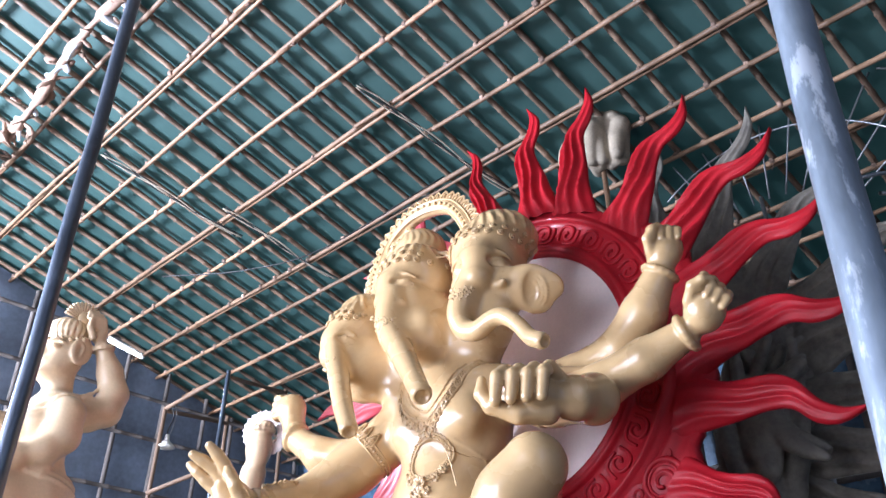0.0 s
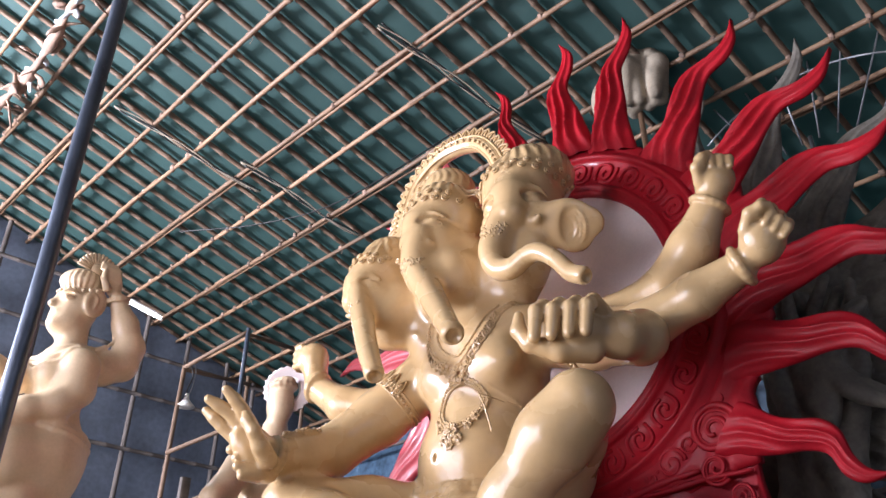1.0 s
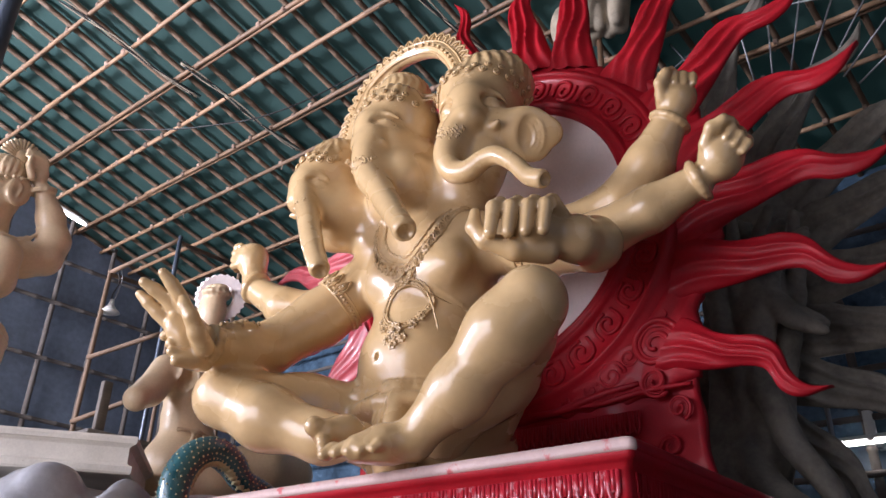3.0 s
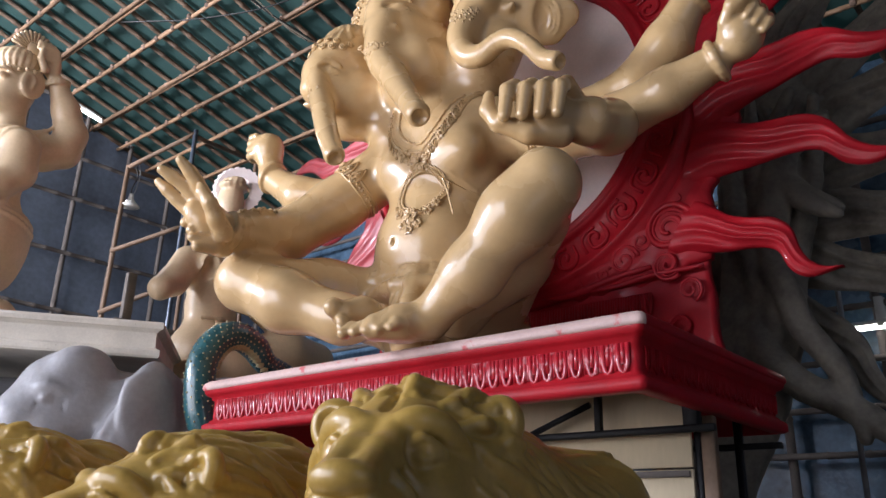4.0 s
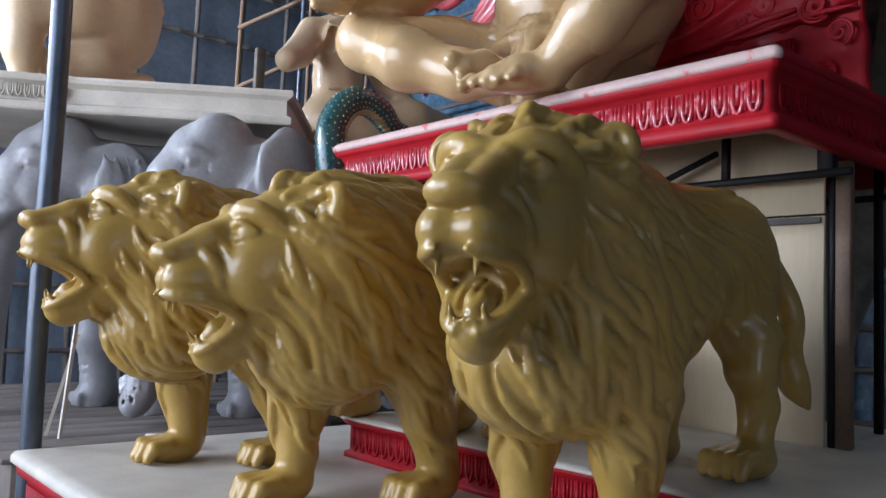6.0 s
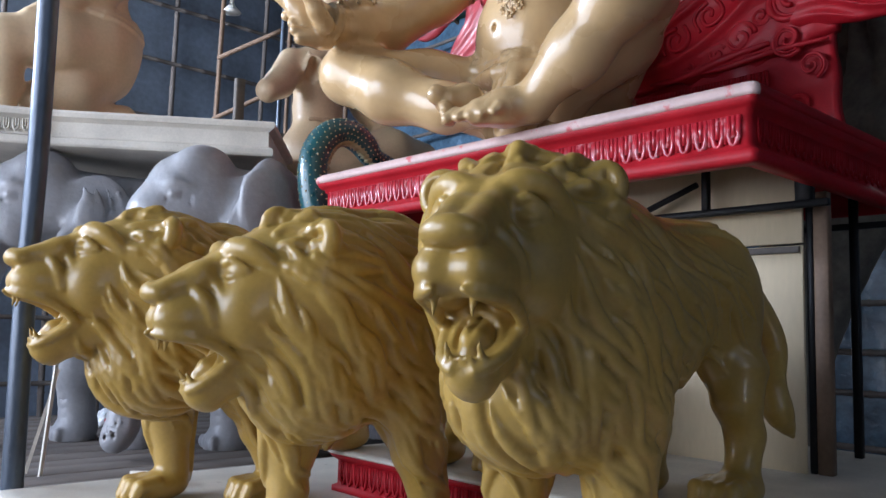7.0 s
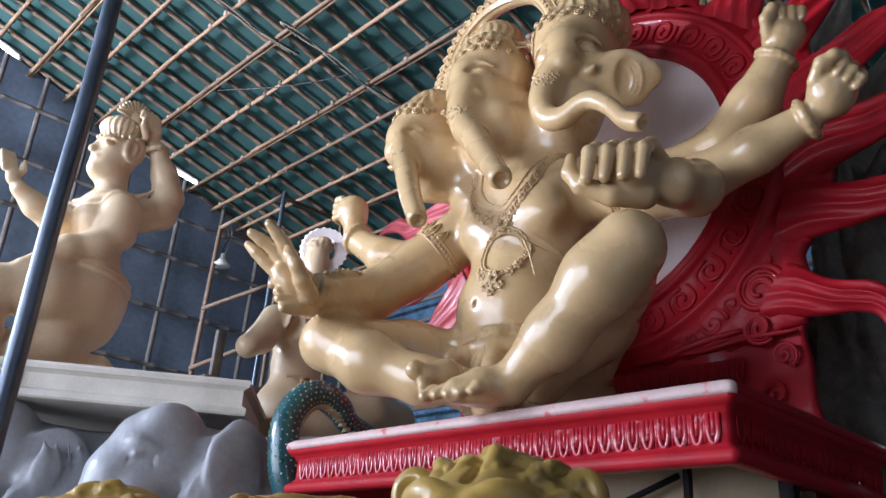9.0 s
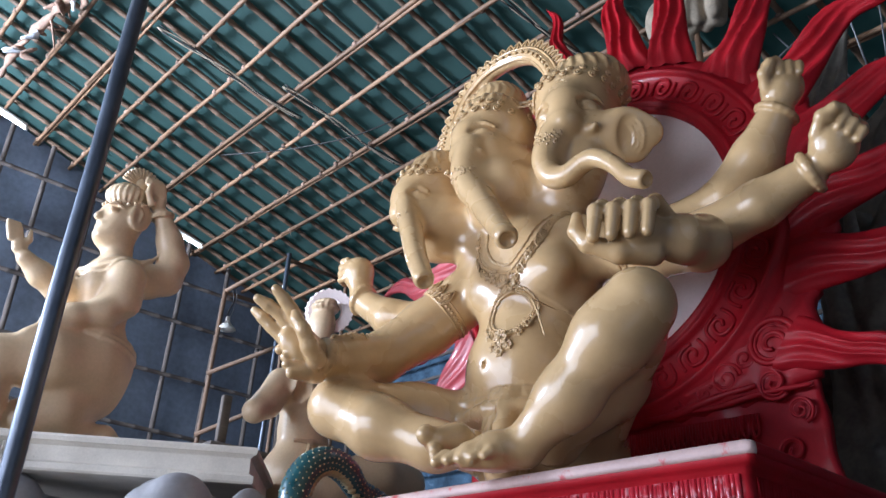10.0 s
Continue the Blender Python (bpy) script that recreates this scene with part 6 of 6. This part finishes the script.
def dancing_statue():
    c = Clay((2.15, 7.6, 2.84), (4.4, 9.3, 5.75), 0.0145)
    fine = []
    Y = 8.42

    def near(x, z, y=8.12):
        k = (y - 1.55) / (8.4 - 1.55)
        return (1.1 + (x - 1.1) * k, y, 1.4 + (z - 1.4) * k)

    # hips, waist, chest, neck
    c.egg((3.42, Y, 3.60), (0.34, 0.34, 0.34), 0.12)
    c.egg((3.40, Y, 3.95), (0.21, 0.22, 0.28), 0.14)
    c.egg((3.40, Y, 4.28), (0.25, 0.28, 0.30), 0.12)
    c.egg((3.27, Y - 0.12, 4.26), (0.13, 0.12, 0.12), 0.08)
    c.egg((3.42, Y, 4.44), (0.2, 0.3, 0.15), 0.1)
    c.limb((3.42, Y, 4.5), (3.40, Y, 4.75), 0.14, 0.13, 0.06)
    # head in profile with ear, bun of hair and trunk
    c.egg((3.37, Y, 4.97), (0.20, 0.19, 0.24), 0.06)
    c.egg((3.30, Y, 4.80), (0.14, 0.15, 0.14), 0.06)
    c.egg((3.38, Y, 5.20), (0.18, 0.18, 0.14), 0.03)
    c.line([(3.20, Y - 0.03, 5.0), (3.15, Y - 0.04, 4.93)], [0.03, 0.036], 0.03)
    c.egg((3.20, Y - 0.04, 4.86), (0.04, 0.06, 0.03), 0.03)
    c.egg((3.21, Y - 0.03, 4.76), (0.06, 0.07, 0.05), 0.04)
    c.egg((3.24, Y - 0.16, 4.985), (0.05, 0.03, 0.025), 0.012)
    c.line(spline([(3.18, Y - 0.13, 5.03), (3.24, Y - 0.175, 5.05), (3.32, Y - 0.18, 5.02)], 7), [0.01, 0.015, 0.008], 0.012)
    c.egg((3.47, Y - 0.185, 4.99), (0.11, 0.035, 0.15), 0.02, (0, 10, 12))
    c.egg((3.46, Y - 0.225, 4.99), (0.06, 0.025, 0.10), 0.02, (0, 10, 12), cut=True)
    c.line(spline([(3.42, Y - 0.20, 5.07), (3.48, Y - 0.21, 5.02), (3.46, Y - 0.21, 4.92)], 6), [0.01] * 6, 0.008)
    for i in range(12):
        w = radians(-90 + 16 * i)
        q = (3.38 + 0.17 * math.sin(w), Y - 0.17 * math.cos(w), 5.12)
        lock = c.cling(spline([q, (3.38 + 0.19 * math.sin(w), Y - 0.19 * math.cos(w), 5.21), (3.40 + 0.10 * math.sin(w), Y - 0.10 * math.cos(w), 5.34)], 8), 0.002)
        c.line(lock, [0.01, 0.022, 0.026, 0.024, 0.02, 0.01], 0.006)
        fine.append(ball(c.cling(np.array((3.37 + 0.22 * math.sin(w), Y - 0.21 * math.cos(w), 5.09)), 0.004)[0], 0.02, 6))
    # raised arm, hand and the comb that it holds
    c.line([near(3.55, 4.46, 8.3), near(3.72, 4.48, 8.25), near(3.89, 4.56, 8.25)], [0.15, 0.145, 0.14], 0.06)
    c.line([near(3.89, 4.56, 8.25), near(3.93, 4.74, 8.25), near(3.85, 4.95, 8.25), near(3.73, 5.17, 8.25)], [0.14, 0.135, 0.115, 0.075], 0.05)
    c.egg(near(3.66, 5.31, 8.25), (0.075, 0.07, 0.11), 0.04)
    for i in range(4):
        c.line([near(3.70 - 0.04 * i, 5.36, 8.2), near(3.68 - 0.04 * i, 5.46, 8.2), near(3.64 - 0.04 * i, 5.50, 8.22), near(3.60 - 0.03 * i, 5.44, 8.2)], [0.03, 0.028, 0.024, 0.016], 0.008)
    c.line([near(3.60, 5.26, 8.2), near(3.55, 5.36, 8.18), near(3.55, 5.44, 8.18)], [0.035, 0.03, 0.02], 0.012)
    for dz in (0, 0.03):
        c.line([(near(3.73, 5.15, 8.25)[0] + 0.095 * math.sin(w), near(3.73, 5.15, 8.25)[1] + 0.09 * math.cos(w), near(3.73, 5.15, 8.25)[2] + dz + 0.03 * math.sin(w)) for w in np.linspace(0, 6.28, 16)], [0.014] * 16, 0.008)
    for i in range(13):
        w = radians(-80 + 12 * i)
        fine.append(tube([near(3.48 + r * math.sin(w), 5.38 + r * math.cos(w), 8.3) for r in (0.05, 0.12, 0.19, 0.2)], [0.012, 0.014, 0.018, 0.008], 6))
    fine.append(ball(near(3.48, 5.40, 8.3), 0.075, 10, (1, 0.4, 1)))
    # lowered arm with long fingers
    c.line([near(3.54, 4.46), near(3.54, 4.24), near(3.40, 4.07), near(3.16, 3.97), near(2.99, 3.87)], [0.155, 0.15, 0.13, 0.10, 0.07], 0.06)
    for i, tip in enumerate(((2.80, 3.64), (2.84, 3.58), (2.90, 3.54), (3.00, 3.58))):
        c.line([near(2.98 + 0.01 * i, 3.85), near((2.92 + tip[0]) / 2 + 0.02 * i, 3.74), near(*tip)], [0.045, 0.032, 0.018], 0.010)
    # far arm
    c.line([(3.26, Y + 0.1, 4.34), (3.02, Y + 0.02, 4.18), (2.84, Y, 4.25), (2.68, Y - 0.02, 4.34)], [0.14, 0.115, 0.10, 0.07], 0.06)
    c.egg((2.61, Y - 0.02, 4.43), (0.06, 0.045, 0.08), 0.03)
    for i in range(4):
        c.line([(2.62 - 0.03 * i, Y - 0.02, 4.47), (2.585 - 0.03 * i, Y - 0.02, 4.56), (2.565 - 0.03 * i, Y - 0.02, 4.62)], [0.026, 0.024, 0.016], 0.008)
    c.line([(2.63, Y - 0.03, 4.40), (2.67, Y - 0.04, 4.50), (2.66, Y - 0.04, 4.58)], [0.03, 0.026, 0.016], 0.01)
    # legs
    c.line([(3.36, Y - 0.12, 3.56), (3.02, Y - 0.2, 3.50), (2.66, Y - 0.2, 3.42)], [0.29, 0.25, 0.18], 0.08)
    c.line([(2.66, Y - 0.2, 3.42), (2.66, Y - 0.18, 3.1), (2.68, Y - 0.18, 2.9)], [0.18, 0.14, 0.10], 0.05)
    c.line([(3.44, Y + 0.05, 3.42), (3.20, Y - 0.08, 3.14), (2.98, Y - 0.12, 3.02)], [0.29, 0.23, 0.17], 0.08)
    c.line([(2.98, Y - 0.12, 3.02), (3.36, Y - 0.1, 3.0), (3.62, Y - 0.1, 3.02), (3.74, Y - 0.1, 2.98)], [0.16, 0.12, 0.09, 0.06], 0.05)
    for i in range(4):
        c.egg((3.80, Y - 0.16 + 0.035 * i, 2.96), (0.05, 0.02, 0.025), 0.01)
    # sash, belt, necklaces and garment edge
    for z, r in ((3.84, 0.022), (3.78, 0.028), (3.72, 0.02)):
        c.line(c.cling([(3.40 - 0.32 * math.cos(w), Y - 0.32 * math.sin(w), z + 0.05 * math.cos(w)) for w in np.linspace(-0.3, 3.44, 26)], 0.002), [r] * 26, 0.012)
    for z, r in ((4.60, 0.016), (4.50, 0.02), (4.42, 0.016)):
        c.line(c.cling([(3.40 - 0.3 * math.cos(w), Y - 0.3 * math.sin(w), z - 0.14 * math.cos(w)) for w in np.linspace(-0.3, 2.6, 24)], 0.002), [r] * 24, 0.010)
    c.flatten(2.852)
    return tagged(mesh_object("statue", *join(c.skin(), *fine), M_CREAM2), "matt cream dancing statue with raised arms on the slab", "statue")


def torso_statue():
    c = Clay((4.4, 7.5, 2.5), (6.9, 8.7, 4.95), 0.018)
    Y = 8.05
    c.egg((5.42, Y, 2.95), (0.42, 0.32, 0.36), 0.12)
    c.egg((5.36, Y, 3.40), (0.25, 0.22, 0.30), 0.12)
    c.egg((5.34, Y, 3.75), (0.34, 0.26, 0.26), 0.1)
    for e in (-1, 1):
        c.egg((5.30 + e * 0.13, Y - 0.2, 3.72), (0.12, 0.12, 0.12), 0.04)
    c.limb((5.36, Y, 3.9), (5.4, Y, 4.2), 0.13, 0.13, 0.06)
    for i in range(9):
        a = radians(-100 + 25 * i)
        for r, z in ((0.12, 4.62), (0.08, 4.67)):
            c.egg((5.38 + r * math.sin(a), Y - 0.10 - 0.12 * math.cos(a), z), (0.03, 0.03, 0.03), 0.008)
    c.line([(5.10, Y - 0.2, 3.86), (5.34, Y - 0.30, 3.62), (5.58, Y - 0.2, 3.86)], [0.014] * 3, 0.01)
    c.egg((5.38, Y - 0.08, 4.44), (0.13, 0.15, 0.22), 0.05)
    c.egg((5.14, Y - 0.24, 3.68), (0.07, 0.12, 0.13), 0.02, cut=True)
    c.line([(5.06, Y, 3.78), (4.86, Y - 0.12, 3.52), (4.70, Y - 0.2, 3.40)], [0.15, 0.13, 0.11], 0.05)
    c.line([(5.66, Y, 3.78), (5.9, Y - 0.05, 3.5), (6.1, Y - 0.1, 3.3)], [0.15, 0.13, 0.10], 0.05)
    c.line([(5.55, Y - 0.1, 2.8), (6.1, Y - 0.2, 3.05), (6.5, Y - 0.2, 3.05)], [0.3, 0.25, 0.2], 0.08)
    c.line([(5.12, Y - 0.24, 3.22), (5.3, Y - 0.27, 3.24), (5.55, Y - 0.22, 3.22)], [0.02] * 3, 0.012)
    c.line(spline([(5.28, Y - 0.26, 3.2), (5.2, Y - 0.33, 3.02), (5.16, Y - 0.36, 2.75)], 8), [0.02] * 8, 0.012)
    c.flatten(2.562)
    return tagged(mesh_object("statue", *c.skin(), M_CREAM2), "matt cream unfinished statue with a pale ring halo", "statue")


dancing_statue()
torso_statue()
halo_verts, halo_faces = [], []
for k in range(72):
    a = 2 * math.pi * k / 72
    r = 0.225 + (0.010 if k % 3 == 1 else -0.004)
    for rad_, off in ((0.125, -0.02), (0.13, 0.02), (r, 0.03), (r, -0.02)):
        halo_verts.append((5.42 + 0.8 * rad_ * math.sin(a), 7.93 - 0.6 * rad_ * math.sin(a) - off, 4.60 + rad_ * 1.05 * math.cos(a)))
    for j in range(4):
        j2, k2 = (j + 1) % 4, (k + 1) % 72
        halo_faces.append((k * 4 + j, k * 4 + j2, k2 * 4 + j2, k2 * 4 + j))
rh = thing("ring_halo", "white scalloped ring halo behind the unfinished head", "halo")
part("ring", (halo_verts, halo_faces), M_WHITE, rh, smooth=False)
part("stem", tube([(5.44, 8.1, 3.9), (5.44, 8.06, 4.2), (5.44, 7.97, 4.45)], 0.03, 8), M_WHITE, rh)
ped = thing("pedestal", "grey board pedestal under the unfinished statue", "pedestal")
part("body", box(4.85, 7.6, ELEPHANT_BASE + 0.01, 6.5, 8.6, 2.53), M_GREY, ped)
part("cap", box(4.75, 7.5, 2.53, 6.6, 8.7, 2.56), M_GREY, ped)

# ---- the snake by the plinth ----
snake = thing("snake_figure", "teal scaled snake with pale belly beside the plinth", "snake figure")
spine = spline([(4.46, 6.24, 0.5), (4.40, 6.26, 1.2), (4.34, 6.28, 1.85), (4.24, 6.32, 2.2), (4.24, 6.35, 2.48), (4.34, 6.36, 2.66), (4.50, 6.36, 2.73), (4.66, 6.36, 2.68), (4.80, 6.38, 2.58), (5.02, 6.40, 2.55), (5.3, 6.42, 2.48)], 90)
rad = np.interp(np.linspace(0, 1, 90), [0, 0.5, 0.72, 0.85, 1], [0.105, 0.105, 0.10, 0.075, 0.02])
part("body", tube(spine, rad, 14), M_TEAL, snake)
scales = []
for i in range(24, 84, 1):
    d = spine[i + 1] - spine[i - 1]
    d /= np.linalg.norm(d)
    u = np.cross(d, (0.2, 0.9, 0.1))
    u /= np.linalg.norm(u)
    v = np.cross(d, u)
    for k in range(9):
        w = 2 * math.pi * (k + 0.5 * (i % 2)) / 9
        if math.cos(w - 3.9) > 0.55:
            continue
        scales.append(ball(spine[i] + (u * math.cos(w) + v * math.sin(w)) * rad[i], 0.0045 + 0.0015 * ((i * 7 + k) % 3), 6))
part("scales", join(*scales), M_GILT, snake, "pale gold scale dots")["kind"] = "stuff"
belly = []
for i in range(34, 80, 2):
    d = spine[i + 1] - spine[i - 1]
    d /= np.linalg.norm(d)
    inward = np.array((4.52, 6.2, 2.4)) - spine[i]
    inward -= d * np.dot(inward, d)
    inward /= np.linalg.norm(inward) + 1e-6
    part("belly_plate", ball(spine[i] + inward * rad[i] * 0.75, rad[i] * 0.42, 8, (1, 1, 0.8)), M_GILT, snake)

# ---- clay tree form, hoop and cloth at the far side ----


def tree_form():
    c = Clay((6.0, 1.6, -0.05), (7.6, 5.0, 4.6), 0.022)
    rng = random.Random(8)
    X = 6.7
    # bundle of twisted stems
    for i in range(12):
        a = 2 * math.pi * i / 12
        x, y = X + 0.16 * math.cos(a), 3.42 + 0.22 * math.sin(a)
        t = rng.uniform(-0.4, 0.4)
        c.line(spline([(x + 0.1, y + 0.95 + rng.uniform(-0.2, 0.2), 0.0), (x, y + 0.70, 1.2), (x + 0.1 * math.cos(a + 2), y + 0.15 + 0.08 * math.sin(a + 2), 2.4), (x + 0.1 * math.cos(a + 3.5 + t), y - 0.03, 3.1), (x + rng.uniform(-0.1, 0.1), y - 0.15 + rng.uniform(-0.2, 0.2), 3.8), (x + rng.uniform(-0.15, 0.15), y - 0.2 + rng.uniform(-0.4, 0.3), 4.4)], 22), [0.10, 0.09, 0.10, 0.085, 0.07, 0.04], 0.025)
    roots = ([(3.30, 3.15), (3.23, 3.03), (3.14, 2.74), (2.99, 2.51), (2.91, 2.32), (2.84, 2.0)], [(3.45, 2.75), (3.36, 2.60), (3.18, 2.40), (2.93, 2.25), (2.70, 2.08), (2.45, 1.80), (2.28, 1.45)], [(3.25, 3.5), (3.15, 3.76), (2.98, 3.61), (2.80, 3.5)], [(3.3, 3.6), (3.15, 3.9), (3.06, 4.03), (2.8, 4.2)])
    for k, line in enumerate(roots):
        for j in range(3):
            o = (rng.uniform(-0.06, 0.06), rng.uniform(-0.05, 0.05), rng.uniform(-0.05, 0.05))
            pts = [(X - 0.12 + o[0] + 0.03 * math.sin(2 * i + j), y + o[1] * (1 - i / len(line)), z + o[2]) for i, (y, z) in enumerate(line)]
            c.line(spline(pts, 18), [0.09, 0.085, 0.075, 0.06, 0.035], 0.02)
    return tagged(mesh_object("tree_sculpture", *c.skin(), M_CLAY), "grey-brown clay tree trunk with twisted roots", "sculpture")


tree_form()
hoop = thing("wire_hoop", "fan of bent grey wire rising behind the flames", "wire frame")


def arc(r, x, n=24, a0=-35, a1=60):
    return [(x, 3.1 - r * math.sin(radians(a0 + (a1 - a0) * i / n)), 5.35 + r * 1.0 * math.cos(radians(a0 + (a1 - a0) * i / n))) for i in range(n + 1)]


part("arc", tube(arc(2.2, 7.5), 0.014, 6), M_WIRE, hoop)
part("arc", tube(arc(1.65, 7.5), 0.010, 6), M_WIRE, hoop)
for k in range(9):
    a = radians(-25 + 10 * k)
    part("spoke", tube([(7.5, 3.1 - r * math.sin(a), 5.35 + r * math.cos(a)) for r in (0.9, 1.65, 2.2)], 0.009, 5), M_WIRE, hoop)
part("stem", tube([(7.5, 3.1, 0.0), (7.5, 3.1, 5.35), (7.5, 3.1, 6.3)], 0.02, 8, up=(1, 0, 0)), M_WIRE, hoop)
cap = Clay((6.2, 3.6, 6.45), (7.2, 4.95, 7.75), 0.02)
rng = random.Random(3)
for i in range(12):
    x, y = 6.62 + rng.uniform(-0.12, 0.12), 4.2 + rng.uniform(-0.16, 0.16)
    cap.line([(x, y, 6.85), (x + rng.uniform(-0.1, 0.1), y + rng.uniform(-0.1, 0.1), 7.2), (x + rng.uniform(-0.1, 0.1), y + rng.uniform(-0.06, 0.06), 7.46)], [0.07, 0.11, 0.06], 0.02)
cap.egg((6.66, 4.62, 7.1), (0.16, 0.16, 0.28), 0.05)
cloth_ob = thing("cloth_bundle", "crumpled old cloth bundle tied to a bamboo stake", "cloth")
part("cloth", cap.skin(), M_CLOTH, cloth_ob)
part("stake", bamboo((6.9, 4.3, 0.0), (6.68, 4.3, 7.3), 0.03, 77), M_BAMBOO, cloth_ob)

# ---- floor clutter ----
bag = Clay((3.6, 8.6, 0.3), (4.4, 9.5, 0.8), 0.014)
for i in range(22):
    w, lift = rng.uniform(0, 6.28), rng.uniform(0, 1)
    bag.egg((3.98 + 0.14 * math.cos(w) * (1 - 0.5 * lift), 9.05 + 0.14 * math.sin(w) * (1 - 0.5 * lift), 0.41 + 0.10 * lift), (0.07, 0.04, 0.035), 0.012, (rng.uniform(0, 180), rng.uniform(0, 180), rng.uniform(0, 180)))
bag.flatten(ELEPHANT_BASE + 0.008)
bag_ob = thing("plastic_bag", "crumpled clear plastic bag with a red patch", "bag")
part("bag", bag.skin(), M_PLASTIC, bag_ob)
part("red_patch", ball((3.90, 8.92, 0.45), 0.05, 8, (1, 0.5, 0.6)), M_RED, bag_ob)
rolls = thing("paper_roll", "short whitish tube lying on the lion base", "tube")
part("roll", tube([(2.78, 5.62, 0.538), (2.98, 5.50, 0.538)], 0.036, 12), M_BASE, rolls)
for i, (a, b) in enumerate((((2.5, 6.2, 0.05), (4.5, 6.0, 0.05)), ((2.70, 6.75, 0.39), (2.80, 6.9, 1.15)), ((2.66, 6.9, 0.39), (2.84, 7.0, 1.0)))):
    d = Vector(b) - Vector(a)
    st = thing("timber_strip", "thin sawn timber strip lying on the floor", "timber", "timber strips")
    part("strip", tube([Vector(a), Vector(a) + d * 0.5, Vector(b)], 0.014, 4), M_BASE, st, smooth=False)
